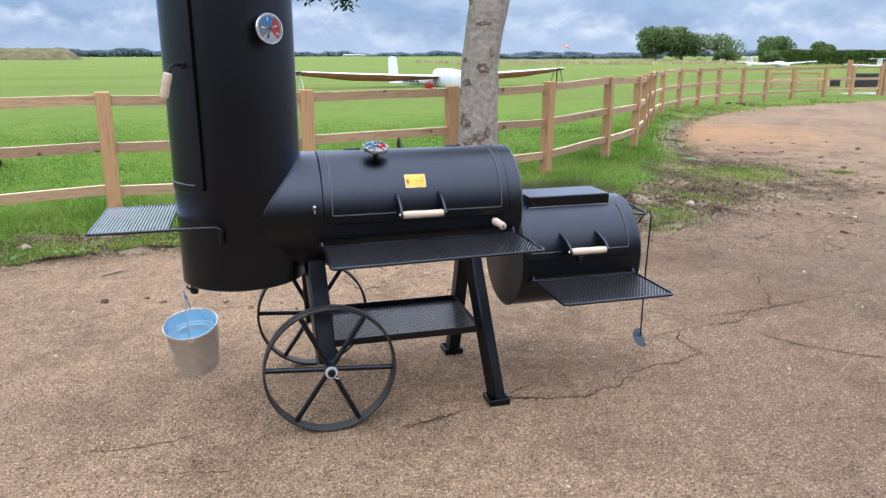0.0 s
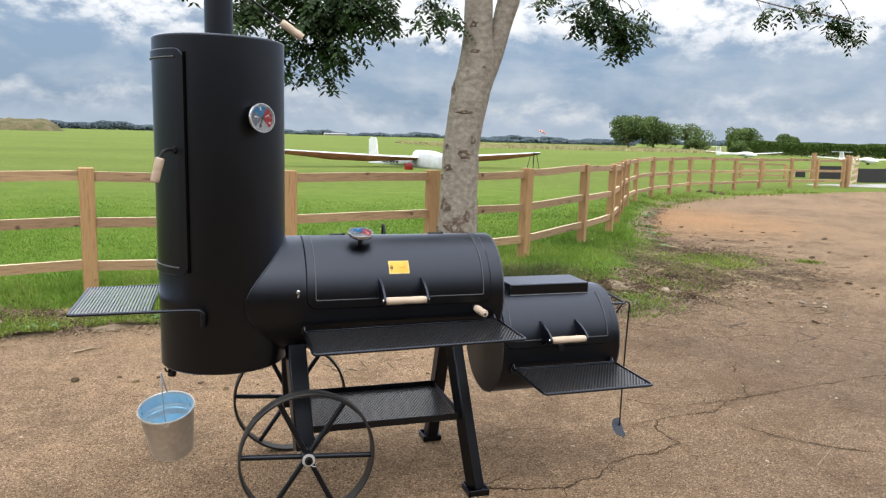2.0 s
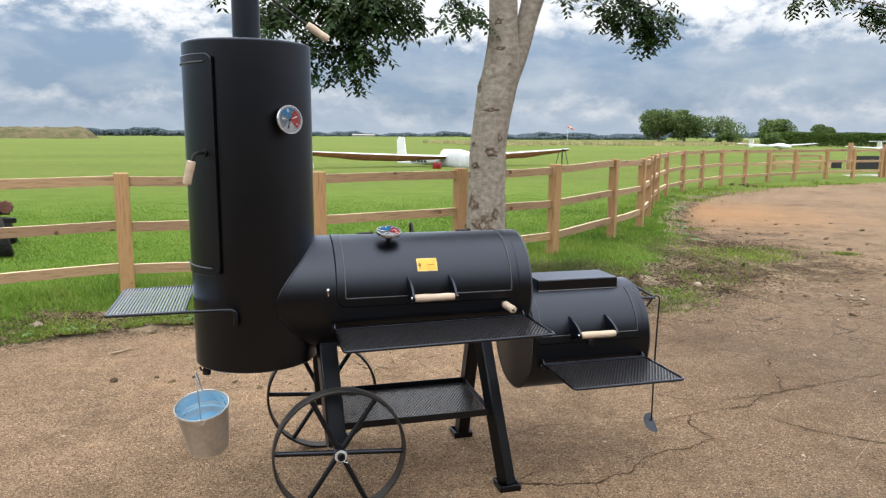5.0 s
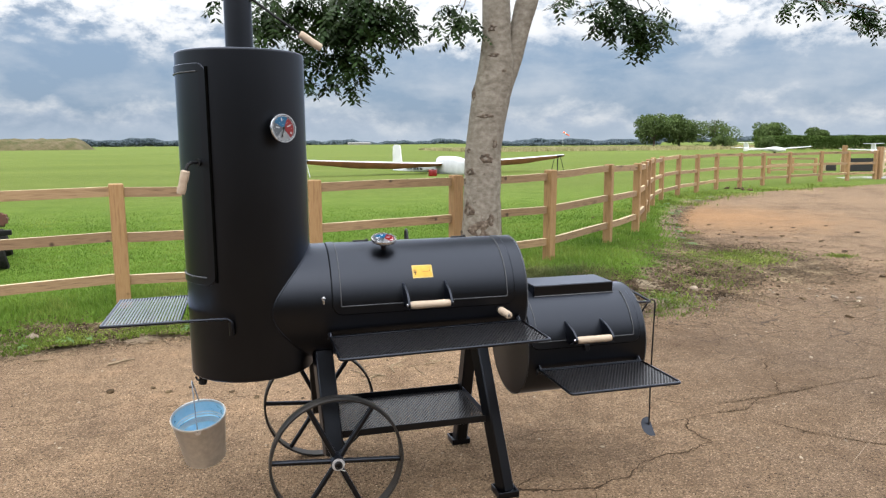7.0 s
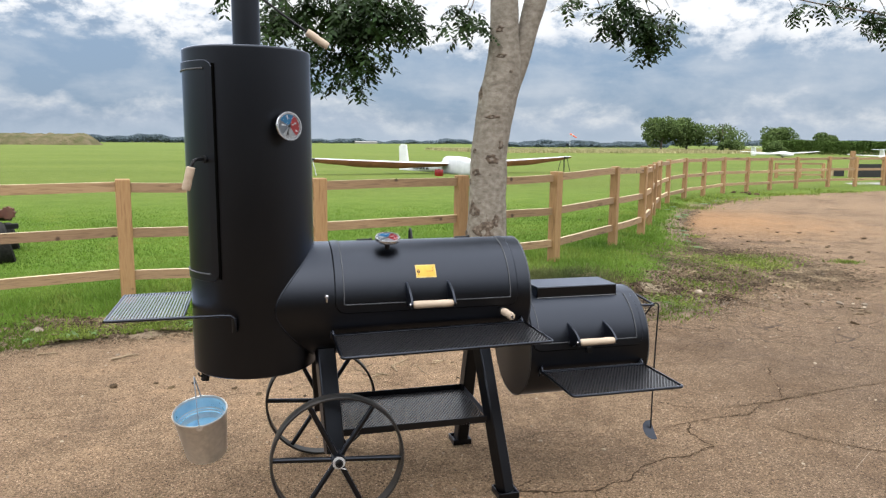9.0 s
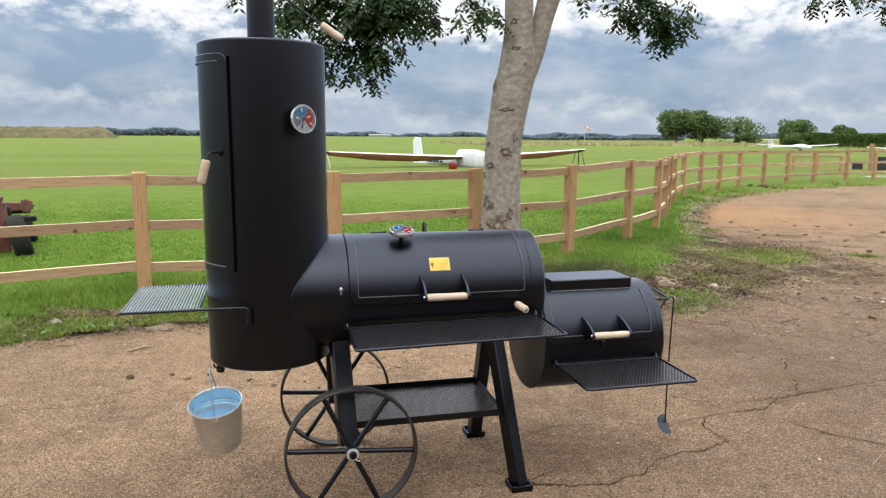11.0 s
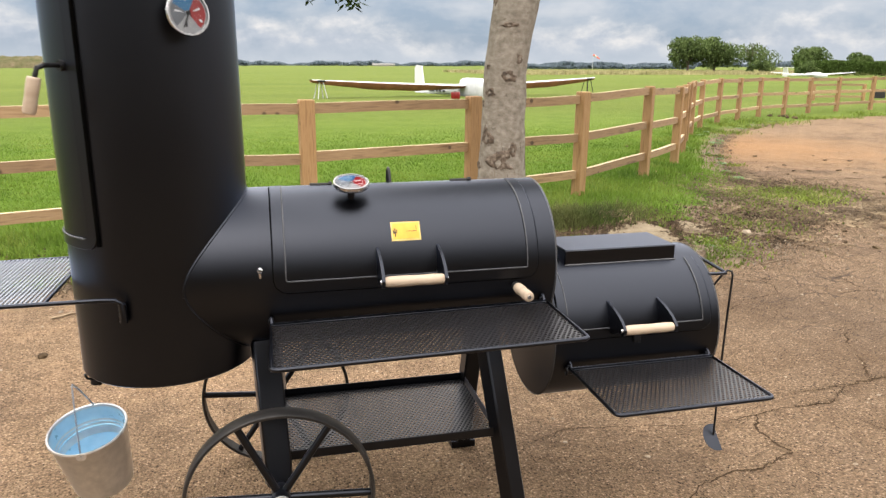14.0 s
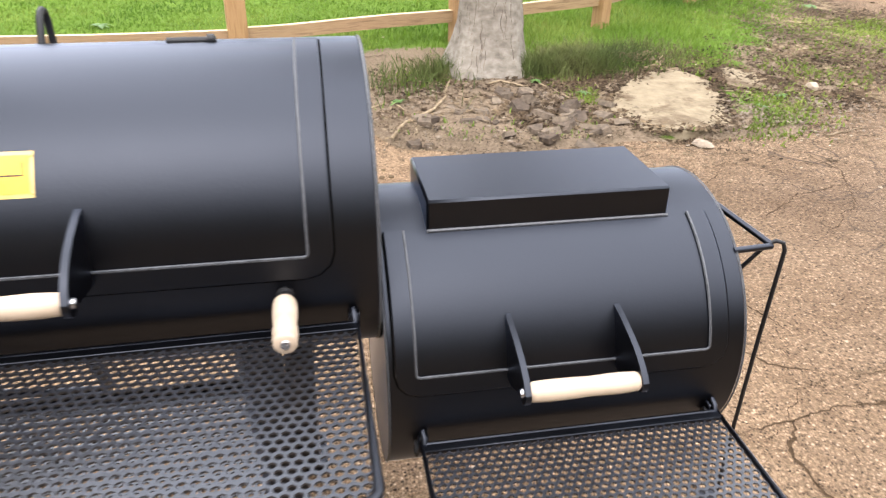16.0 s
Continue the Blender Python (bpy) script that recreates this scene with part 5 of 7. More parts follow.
SPRAYS_LOWER = [(-1.52, 2.54, 0.26), (-1.29, 2.54, 0.33), (-1.08, 2.55, 0.23), (-0.89, 2.51, 0.12), (-1.65, 2.22, 0.15), (-1.50, 2.29, 0.21), (-1.32, 2.29, 0.23), (-1.19, 2.28, 0.15), (-1.10, 2.25, 0.09), (-1.64, 2.06, 0.08), (-1.68, 2.15, 0.09), (-1.47, 2.10, 0.09), (-1.30, 2.11, 0.10), (-1.28, 2.00, 0.06)]
SPRAYS_TRUNK = [(-0.34, 2.77, 0.12), (-0.29, 2.67, 0.10), (-0.21, 2.67, 0.10), (-0.10, 2.66, 0.09), (-0.28, 2.57, 0.06), (-0.07, 2.59, 0.06), (-0.38, 2.59, 0.06)]
SPRAYS_RIGHT = [(0.86, 2.91, 0.08), (1.00, 2.92, 0.05), (1.17, 2.79, 0.11), (1.30, 2.72, 0.15), (1.42, 2.68, 0.11), (1.50, 2.92, 0.20), (1.63, 2.89, 0.17), (1.61, 2.72, 0.14), (1.74, 2.68, 0.23), (1.84, 2.73, 0.20), (1.78, 2.54, 0.13), (2.00, 2.73, 0.10), (2.01, 2.87, 0.07), (1.92, 2.52, 0.09), (1.70, 2.46, 0.07)]
SPRAYS_FAR = [(3.66, 2.96, 0.06), (3.74, 3.05, 0.09), (3.99, 3.06, 0.11), (4.11, 3.07, 0.08), (4.44, 3.12, 0.12), (4.72, 3.00, 0.13), (4.93, 2.92, 0.17), (4.86, 2.82, 0.11), (4.56, 2.80, 0.06)]
HANGING = []
for depth, group in ((0.08, SPRAYS_UPPER), (0.08, SPRAYS_LOWER), (-0.02, SPRAYS_TRUNK), (0.18, SPRAYS_RIGHT), (0.38, SPRAYS_FAR)):
    HANGING += [(sx, depth, sz, reach, max(4, int(600 * reach * reach))) for sx, sz, reach in group]
spots += HANGING
for i in range(70):
    a, b = rng.uniform(0, 2 * math.pi), rng.uniform(0, 1)
    rr = 1.7 * math.sqrt(rng.uniform(0.05, 1))
    zz = 6.2 + 2.4 * b * (1 - (rr / 4.6) ** 2) + 0.3 * rng.normal()
    spots.append((0.8 + rr * 1.3 * math.cos(a), 0.2 + rr * math.sin(a), zz, 0.8, 36))
for i in range(34):
    a, rr = rng.uniform(0, 2 * math.pi), 1.5 * math.sqrt(rng.uniform(0, 1))
    spots.append((0.35 + rr * math.cos(a), 0.1 + rr * math.sin(a), rng.uniform(4.5, 6.2), 0.6, 36))
lv, lf = leaf_sprays(spots, rng)
raw("crown", lv, lf, LEAF, tree, "crown of narrow feathered dark green leaves with gaps")
for i, (x, y, z, r, n) in enumerate(HANGING[::3] + spots[len(HANGING)::6]):
    start = (0.13, 0.05, 3.2 + (i % 5) * 0.3)
    reach = x - start[0]
    mid = (start[0] + 0.55 * reach, (y + start[1]) / 2, max(z, start[2]) + 0.30)
    bend_ = (x - 0.12 * math.copysign(1, reach), y, z + 0.22)
    part("branch", limb([start, mid, bend_, (x, y, z + 0.02)], [0.026, 0.013, 0.005, 0.002], 6), SCAR, trunk, smooth=60)
# a bare twig that reaches out to the furthest sprays
far_twig = [(SPRAYS_FAR[0][0] - 0.10, 0.38, SPRAYS_FAR[0][1] + 0.16)] + [(sx, 0.38, sz) for sx, sz, reach in (SPRAYS_FAR[2], SPRAYS_FAR[5])] + [(SPRAYS_FAR[6][0], 0.38, SPRAYS_FAR[6][1] + 0.04)]
part("branch", limb(far_twig, [0.006, 0.008, 0.009, 0.010], 6), SCAR, trunk, smooth=60)


# ---- beyond the fence ----
FAR_LEAF = material("far_foliage", [(0.058, 0.090, 0.030), (0.094, 0.135, 0.046), (0.135, 0.180, 0.066)], 0.85, 0.0, 0.6, 4.0, per_island=0.18, translucent=0.15, specular=0.08)
# distance haze is painted into this blue-grey leaf colour
FAR_HAZY = material("distant_woods", [(0.122, 0.158, 0.186), (0.148, 0.186, 0.216)], 0.95, 0.0, 0.05, 4.0, per_island=0.05, specular=0.03, translucent=0.4)
HEDGE = material("hedge_foliage", [(0.052, 0.086, 0.022), (0.086, 0.132, 0.034)], 0.9, 0.0, 0.8, 4.0, per_island=0.18, specular=0.05)
STRAW = material("dry_grass", [(0.24, 0.23, 0.10), (0.38, 0.33, 0.17)], 0.9, 0.0, 0.4, 4.0, per_island=0.25)
WHITE = material("white_gelcoat", [(0.62, 0.63, 0.645), (0.70, 0.705, 0.71)], 0.35, 0.0, 1.5, 4.0)
CANVAS = material("white_canvas_cover", [(0.44, 0.455, 0.475), (0.56, 0.57, 0.585)], 0.8, 0.0, 3.0, 5.0, 0.01, 6.0)
RUSTY = material("red_brown_cover", [(0.17, 0.065, 0.030), (0.30, 0.125, 0.055)], 0.8, 0.0, 2.5, 5.0, 0.01, 6.0)
RUBBER = material("old_rubber", [(0.012, 0.012, 0.012), (0.030, 0.029, 0.027)], 0.9, 0.0, 30.0, 4.0, 0.004, 40.0, specular=0.12)
RED_RUST = material("faded_red_machine_paint", [(0.075, 0.028, 0.019), (0.145, 0.055, 0.036)], 0.8, 0.0, 14.0, 5.0, 0.002, 60.0, stains=((0.10, 0.055, 0.035), 6.0, 0.5, 0.7))
PALE_WOOD = material("pale_new_timber", [(0.35, 0.26, 0.155), (0.47, 0.365, 0.23)], 0.75, 0.0, 8.0, 6.0, 0.003, 18.0, 0.06, (1, 1, 1), per_object=0.1)
BLACK_BOARD = material("black_board", [(0.012, 0.012, 0.013), (0.022, 0.021, 0.021)], 0.8, 0.0, 8.0)
CONCRETE = material("pale_concrete", [(0.20, 0.195, 0.185), (0.28, 0.27, 0.255)], 0.85, 0.0, 6.0, 6.0, 0.004, 40.0)
BANK = material("dry_earth_bank", [(0.058, 0.066, 0.024), (0.098, 0.088, 0.044), (0.155, 0.122, 0.078)], 0.95, 0.0, 0.35, 6.0, 0.8, 0.9, specular=0.1)


def tufts(centres, sizes, rng, flat=0.0):
    """Small leafy quads, turned every way."""
    n = len(centres)
    a = rng.normal(size=(n, 3))
    a /= np.linalg.norm(a, axis=1)[:, None]
    b = np.cross(a, rng.normal(size=(n, 3)))
    b /= np.linalg.norm(b, axis=1)[:, None]
    a, b = a * sizes[:, None], b * sizes[:, None] * 0.7
    v = np.stack([centres - a, centres + b * 0.8, centres + a, centres - b], 1).reshape(-1, 3)
    return v, np.arange(4 * n).reshape(n, 4)


def lumps(rng, count, w, d, h, base, n_each, size, hollow=0.55):
    """Points of a crown built up from overlapping lumps over a width w, a depth d and a height h."""
    pts = []
    for _ in range(count):
        u = rng.uniform(-1, 1)
        z = base + (h - base) * (0.25 + 0.62 * rng.uniform(0, 1) * (1 - 0.7 * u * u))
        c = np.array([u * w / 2 * 0.8, rng.uniform(-0.4, 0.4) * d, z])
        r = rng.uniform(0.16, 0.30) * min(w, h * 1.6)
        p = rng.normal(size=(n_each, 3))
        p /= np.linalg.norm(p, axis=1)[:, None]
        p *= (hollow + (1 - hollow) * rng.uniform(0, 1, (n_each, 1))) * r
        p[:, 2] *= 0.8
        pts.append(p + c)
    p = np.vstack(pts)
    p = p[p[:, 2] > base * 0.6]
    return p, rng.uniform(0.6, 1.3, len(p)) * size


def far_tree(x, y, w, h, seed, label, lumps_n=16, n_each=170, size=0.30, base=0.6, hollow=0.55):
    rng = np.random.default_rng(seed)
    ob = thing("tree", pose(x, y, 0.0), label, "tree", "trees beyond the airfield")
    p, s = lumps(rng, lumps_n, w, w * 0.7, h, base, int(n_each * 1.8), size * 0.68, hollow)
    v, f = tufts(p, s, rng)
    raw("crown", v, f, FAR_LEAF, ob)
    bm = limb([(0, 0, -0.2), (0.05, 0, h * 0.3), (0.2, 0, h * 0.6), (0.1, 0.1, h * 0.85)], [0.035 * h, 0.028 * h, 0.018 * h, 0.006 * h], 8)
    for k in range(5):
        a = rng.uniform(0, 6.28)
        limb([(0.05, 0, h * (0.25 + 0.07 * k)), (0.15 * w * math.cos(a), 0.15 * w * math.sin(a), h * (0.45 + 0.06 * k)), (0.32 * w * math.cos(a), 0.3 * w * math.sin(a), h * (0.6 + 0.05 * k))], [0.016 * h, 0.011 * h, 0.004 * h], 6, bm)
    part("trunk", bm, SCAR, ob, smooth=60)
    return ob


far_tree(73.2, 130, 8.6, 6.7, 11, "round-topped dark green field tree", 20, 190, 0.30, 0.4)
far_tree(79.3, 131, 8.6, 7.3, 12, "tall dark green field tree with pale dead stems", 18, 190, 0.30, 0.4)
far_tree(87.0, 131, 9.0, 6.4, 13, "light-leaved open field tree with gaps in the crown", 12, 120, 0.30, 0.5)
far_tree(82.3, 121, 3.6, 2.9, 14, "low grey-green willow bush", 9, 190, 0.20, 0.1)
far_tree(73.0, 96.5, 3.4, 2.5, 17, "pale green bush at the end of the hedge", 9, 190, 0.18, 0.1)
far_tree(152.5, 200, 9.2, 7.4, 15, "dark green oak behind the hedge", 18, 170, 0.45, 0.8)
far_tree(170.5, 200, 6.6, 6.1, 16, "dark green round tree behind the hedge", 15, 170, 0.45, 0.8)


def leafy_row(name, x0, y0, x1, y1, h, depth, count, size, seed, mat, label, category, uneven=0.3, wave=0.12):
    """A long hedge or wood edge of countless leaves."""
    rng = np.random.default_rng(seed)
    s = rng.uniform(0, 1, count)
    top = h * (1 - uneven * (0.5 + 0.5 * np.sin(s * 97 * wave + seed) * np.sin(s * 233 * wave + 1.7 * seed)) - 0.15 * uneven * np.sin(s * 900 * wave))
    z = top * np.sqrt(rng.uniform(0, 1, count))
    along = math.hypot(x1 - x0, y1 - y0)
    off = rng.normal(0, 0.33, count) * depth
    nx, ny = -(y1 - y0) / along, (x1 - x0) / along
    p = np.stack([x0 + (x1 - x0) * s + nx * off, y0 + (y1 - y0) * s + ny * off, z], 1)
    v, f = tufts(p, size * rng.uniform(0.6, 1.3, count), rng)
    return tagged(raw(name, v, f, mat), label, category, kind="stuff")


leafy_row("hedge", 76, 103, 112, 66, 2.28, 1.2, 90000, 0.12, 3, HEDGE, "long clipped dark green hedge at the field edge", "hedge", 0.10)
leafy_row("hedgerow", 76, 250, 150, 262, 1.7, 2.5, 9000, 0.40, 4, FAR_HAZY, "low uneven hedgerow across the field", "hedge", 0.5)
leafy_row("distant_woods", -260, 500, -30, 520, 5.4, 12, 30000, 0.8, 5, FAR_HAZY, "distant blue-green line of woods", "woods", 0.5)
leafy_row("distant_woods", -40, 640, 420, 660, 4.4, 14, 42000, 0.9, 6, FAR_HAZY, "distant blue-green line of woods", "woods", 0.75, 0.2)
leafy_row("distant_woods", 380, 640, 900, 560, 6.0, 14, 26000, 1.1, 7, FAR_HAZY, "distant blue-green line of woods", "woods", 0.6)


def grass_band(name, x0, x1, y0, y1, count, h, w, seed, mat, label):
    """Upright tufts over a strip of ground."""
    rng = np.random.default_rng(seed)
    x, y = rng.uniform(x0, x1, count), rng.uniform(y0, y1, count)
    hh, ww, a = h * rng.uniform(0.5, 1.2, count), w * rng.uniform(0.6, 1.4, count), rng.uniform(0, math.pi, count)
    dx, dy = np.cos(a) * ww, np.sin(a) * ww
    lx, ly = rng.normal(0, 0.3, count) * hh, rng.normal(0, 0.3, count) * hh
    o = np.zeros(count)
    v = np.stack([np.stack([x - dx, y - dy, o], 1), np.stack([x + dx, y + dy, o], 1), np.stack([x + lx, y + ly, hh], 1)], 1).reshape(-1, 3)
    return tagged(raw(name, v, np.arange(3 * count).reshape(count, 3), mat), label, "grass", kind="stuff")


grass_band("dry_grass", 30, 125, 108, 150, 60000, 0.55, 0.09, 8, STRAW, "strip of tall straw-coloured grass along the far field")

# earth bank on the skyline
bank = bmesh.new()
bmesh.ops.create_grid(bank, x_segments=150, y_segments=14, size=0.5)
BANK_END = -50.5
for v in bank.verts:
    s, d = v.co.x + 0.5, v.co.y * 2
    crest = 3.35 * min(1.0, ((1 - s) * 38) ** 0.6) * (1 + 0.07 * noise.noise(Vector((s * 22, 0, 0))) + 0.07 * noise.noise(Vector((s * 61, 0, 3))))
    gully = 0.6 * noise.noise(Vector((s * 130, d * 1.5, 7)))
    v.co = Vector((BANK_END - 160 + 160 * s, 228 + 9 * d, max(0.0, crest * (1 - abs(d) ** 3.0) + gully * (1 - d * d)) - 0.1))
tagged(part("bank", bank, BANK, smooth=80), "long bank of dry earth and grass on the skyline", "bank", kind="structure")


# ---- gliders ----
def glider(m, span, label, covered, high_tail):
    """A parked sailplane: nose along -y, wings along x; the wheel stands at the origin."""
    ob = thing("glider", m, label, "glider", "parked gliders")
    skin = CANVAS if covered else WHITE
    body = bmesh.new()
    rings = []
    rounded = ((-2.05, 0.03, 0.42), (-1.9, 0.16, 0.44), (-1.5, 0.30, 0.48), (-0.8, 0.40, 0.53), (-0.1, 0.40, 0.54), (0.6, 0.31, 0.54), (1.4, 0.20, 0.52), (2.8, 0.14, 0.48), (4.6, 0.09, 0.44), (4.9, 0.03, 0.44))
    boxy = ((-1.75, 0.22, 0.46), (-1.70, 0.30, 0.47), (-1.5, 0.36, 0.48), (-0.8, 0.40, 0.53), (0.15, 0.40, 0.54), (0.28, 0.37, 0.54), (0.36, 0.24, 0.50), (1.4, 0.185, 0.50), (2.8, 0.15, 0.48), (4.6, 0.11, 0.44), (4.9, 0.03, 0.44))
    for y, r, z in boxy if covered else rounded:
        if covered:
            z -= 0.06 + 0.065 * max(0.0, y)
        else:
            r *= 0.78
        e = 0.55 if covered and y < 0.5 else 1.0
        rings.append([body.verts.new((0.85 * r * math.copysign(abs(math.cos(t)) ** e, math.cos(t)), y, z + 1.1 * r * math.copysign(abs(math.sin(t)) ** e, math.sin(t)))) for t in np.linspace(0, 2 * math.pi, 17)[:-1]])
    for a, b in zip(rings, rings[1:]):
        for k in range(16):
            body.faces.new((a[k], a[(k + 1) % 16], b[(k + 1) % 16], b[k]))
    body.faces.new(rings[0])
    body.faces.new(rings[-1])
    part("fuselage", body, skin, ob, "slim white fuselage", 60)
    for s in (-1, 1):
        for name, mat, sign, label_ in (("wing_top", skin, 1, "white wing upper side"), ("wing_underside", RUSTY if covered else WHITE, -1, "red-brown cover under the wing" if covered else "")):
            w = bmesh.new()
            rows = []
            for i in range(13):
                q = i / 12
                x = s * (0.25 + q * (span / 2 - 0.25))
                chord, thick = 1.0 - 0.62 * q ** 1.3, (0.16 - 0.10 * q) * (0.7 if covered else 1.0 if sign > 0 else 0.5)
                if covered and sign < 0:
                    thick = 0.11 + 0.35 * math.sin(math.pi * min(1.0, q * 0.92 + 0.04))
                zc = 0.56 + (0.30 if covered else 0.30) * q ** 1.2
                sag = 0.02 * math.sin(i * 1.9) if covered and sign < 0 else 0.0
                row = []
                for k in range(9):
                    c = k / 8
                    row.append(w.verts.new((x, (-0.35 + (0.0 if sign > 0 else 0.012)) * chord + c * chord, zc + sign * (thick + sag) * math.sqrt(max(c, 0.0)) * (1 - c) * 1.6 * (1.0 if sign > 0 else 1.0) + 0.002 * sign)))
                rows.append(row)
            for a, b in zip(rows, rows[1:]):
                for k in range(8):
                    w.faces.new((a[k], a[k + 1], b[k + 1], b[k]))
            part(name, w, mat, ob, label_, 70)
    fin_h = 1.42
    fin_bm = bmesh.new()
    low = 0.24 if covered else 0.0
    outline = [(3.95, 0.40 - low), (4.25, fin_h), (4.75, fin_h + 0.03), (4.95, fin_h - 0.1), (4.95, 0.30 - low), (4.4, 0.22 - low)]
    sides = [[fin_bm.verts.new((dx, y, z)) for y, z in outline] for dx in (-0.035, 0.035)]
    fin_bm.faces.new(sides[0])
    fin_bm.faces.new(sides[1][::-1])
    for k in range(len(outline)):
        l = (k + 1) % len(outline)
        fin_bm.faces.new((sides[0][k], sides[0][l], sides[1][l], sides[1][k]))
    part("tail_fin", fin_bm, WHITE, ob, "white upright tail fin", 40)
    z = fin_h if high_tail else 0.24
    if not covered:
        part("tailplane", block(-1.25, 1.25, 4.3, 4.8, z - 0.02, z + 0.035, 0.015), WHITE, ob, "white tailplane")
    part("wheel", lathe([(0.04, -0.06), (0.15, -0.06), (0.17, -0.03), (0.17, 0.03), (0.15, 0.06), (0.04, 0.06)], 18, Matrix.Translation((0, -0.3, 0.17)) @ Matrix.Rotation(radians(90), 4, "Y"), closed=True), RUBBER, ob, "small black wheel")
    return ob


G1 = pose(8.10, 33.4, 0.0, 0, 0, 19.8)
one = glider(G1, 14.9, "white glider under canvas covers, parked on the grass", True, False)
marks = bmesh.new()
for i, (y, w) in enumerate(((1.8, 0.22), (2.15, 0.16), (2.4, 0.25), (2.8, 0.18), (3.1, 0.22))):
    block(-0.160, -0.110, y, y + w, 0.22, 0.32, 0, marks)
part("registration", marks, DARK, one, "dark registration bars", 0)
for s in (-1, 1):
    tr = thing("wing_trestle", G1 @ pose(s * 7.08, 0.0, 0.0), "thin black steel trestle under a wing tip" if s > 0 else "thin white steel trestle under a wing tip", "trestle", "wing trestles")
    for sx, sy in ((-0.22, -0.25), (0.22, -0.25), (-0.22, 0.25), (0.22, 0.25)):
        part("leg", tube([(sx, sy, 0.0), (sx * 0.35, sy * 0.5, 0.80)], 0.018, 6), DARK if s > 0 else CANVAS, tr)
    part("top_pad", block(-0.16, 0.16, -0.22, 0.22, 0.79, 0.86, 0.02), DARK, tr)
drum = thing("red_can", pose(6.95, 30.8, 0.03), "red metal can standing beside the glider", "can")
part("body", lathe([(0, 0), (0.18, 0), (0.19, 0.02), (0.19, 0.34), (0.18, 0.36), (0, 0.36)], 24), RED, drum)
part("cap", lathe([(0, 0.36), (0.05, 0.36), (0.05, 0.39), (0, 0.39)], 12), DARK, drum)
glider(pose(58.0, 75.2, 0.0, 0, 0, 12) @ Matrix.Scale(0.88, 4), 15.0, "white T-tailed glider, parked far across the grass", False, True)
glider(pose(58.0, 57.3, 0.0, 0, 0, -8) @ Matrix.Scale(0.80, 4), 15.0, "white T-tailed glider beside the hedge", False, True)

sock = thing("windsock", pose(99.0, 238.0, 0.0), "orange and white windsock on a thin pole", "windsock")
part("pole", tube([(0, 0, 0), (0, 0, 5.0)], 0.05, 8), WHITE, sock)
for k in range(5):
    a, b = Vector((0.1 + 0.45 * k, 0, 4.75 - 0.25 * k)), Vector((0.1 + 0.45 * (k + 1), 0, 4.75 - 0.25 * (k + 1)))
    part("sleeve", tube([a, b], 0.30, 12, taper=[0.34 - 0.035 * k, 0.34 - 0.035 * (k + 1)]), material("sock_orange" if k != 1 else "sock_white", [(0.75, 0.13, 0.06), (0.80, 0.18, 0.09)] if k != 1 else [(0.75, 0.72, 0.70), (0.8, 0.8, 0.78)], 0.8), sock)

hangar = thing("hangar", pose(72.0, 610.0, 0.0), "low white hangar far across the airfield", "hangar")
part("wall", block(-9, 9, 0, 10, 0, 1.3), CONCRETE, hangar)
roof = bmesh.new()
for x in (-9.3, 9.3):
    for y, z in ((-0.4, 1.25), (5, 2.0), (10.4, 1.25), (5, 1.85)):
        roof.verts.new((x, y, z))
roof.verts.ensure_lookup_table()
for k in range(4):
    l = (k + 1) % 4
    roof.faces.new((roof.verts[k], roof.verts[l], roof.verts[4 + l], roof.verts[4 + k]))
part("roof", roof, CONCRETE, hangar, smooth=0)

# ---- the gateway at the end of the fence ----
gate_posts = [(23.15, 23.65), (26.8, 29.5)]
for x, y in gate_posts:
    gp = thing("gate_post", pose(x, y, ground_at(x, y), 0, 0, 12), "stout brown timber gate post", "gate post", "gate posts")
    part("post", block(-0.085, 0.085, -0.085, 0.085, -0.2, 1.26, 0.012), POST, gp)
gate = thing("field_gate", pose(23.80, 24.15, 0.0, 0, 0, 40), "pale timber field gate standing open", "gate")
for z in (0.15, 0.42, 0.66, 0.90, 1.16):
    part("bar", block(0, 2.6, -0.02, 0.02, z - 0.045, z + 0.045, 0.004), PALE_WOOD, gate)
for x in (0.04, 2.56):
    part("stile", block(x - 0.045, x + 0.045, -0.035, 0.035, 0.08, 1.26, 0.004), PALE_WOOD, gate)
part("brace", bar((0.1, 0.03, 0.18), (1.5, 0.03, 1.12), 0.08, 0.025), PALE_WOOD, gate)
for x, y, w, turn in ((27.05, 30.9, 0.72, 12), (27.30, 30.1, 1.75, -6), (27.05, 27.1, 2.1, 4)):
    bd = thing("windbreak_board", pose(x, y, 0.0, 0, 0, turn), "black boarded panel in a timber frame", "panel", "black panels")
    for z in ((0.09, 0.25) if w < 1 else (0.09, 0.25, 0.41, 0.57)):
        part("board", block(0, w, -0.015, 0.015, z - 0.0798, z + 0.0798, 0.0008), BLACK_BOARD, bd)
    for px in (0.0, w):
        part("post", block(px - 0.06, px + 0.06, 0.02, 0.12, -0.2, 0.33 if w < 1 else 0.67, 0.006), PALE_WOOD, bd)
back_fence = thing("fence", pose(0, 0, 0), "paler timber fence running back into the field", "fence")
fence_run([(22.4, 29.1), (23.6, 29.05), (24.8, 29.0)], back_fence, 0.62)
apron = part("pavement_concrete", slab([(22.3, 24.5), (24.6, 23.4), (40.0, 25.2), (41.0, 28.0), (24.6, 25.4), (22.6, 25.2)], 0.03, -0.03), CONCRETE, smooth=0)
tagged(apron, "pale concrete apron beyond the gate", "pavement", kind="structure")

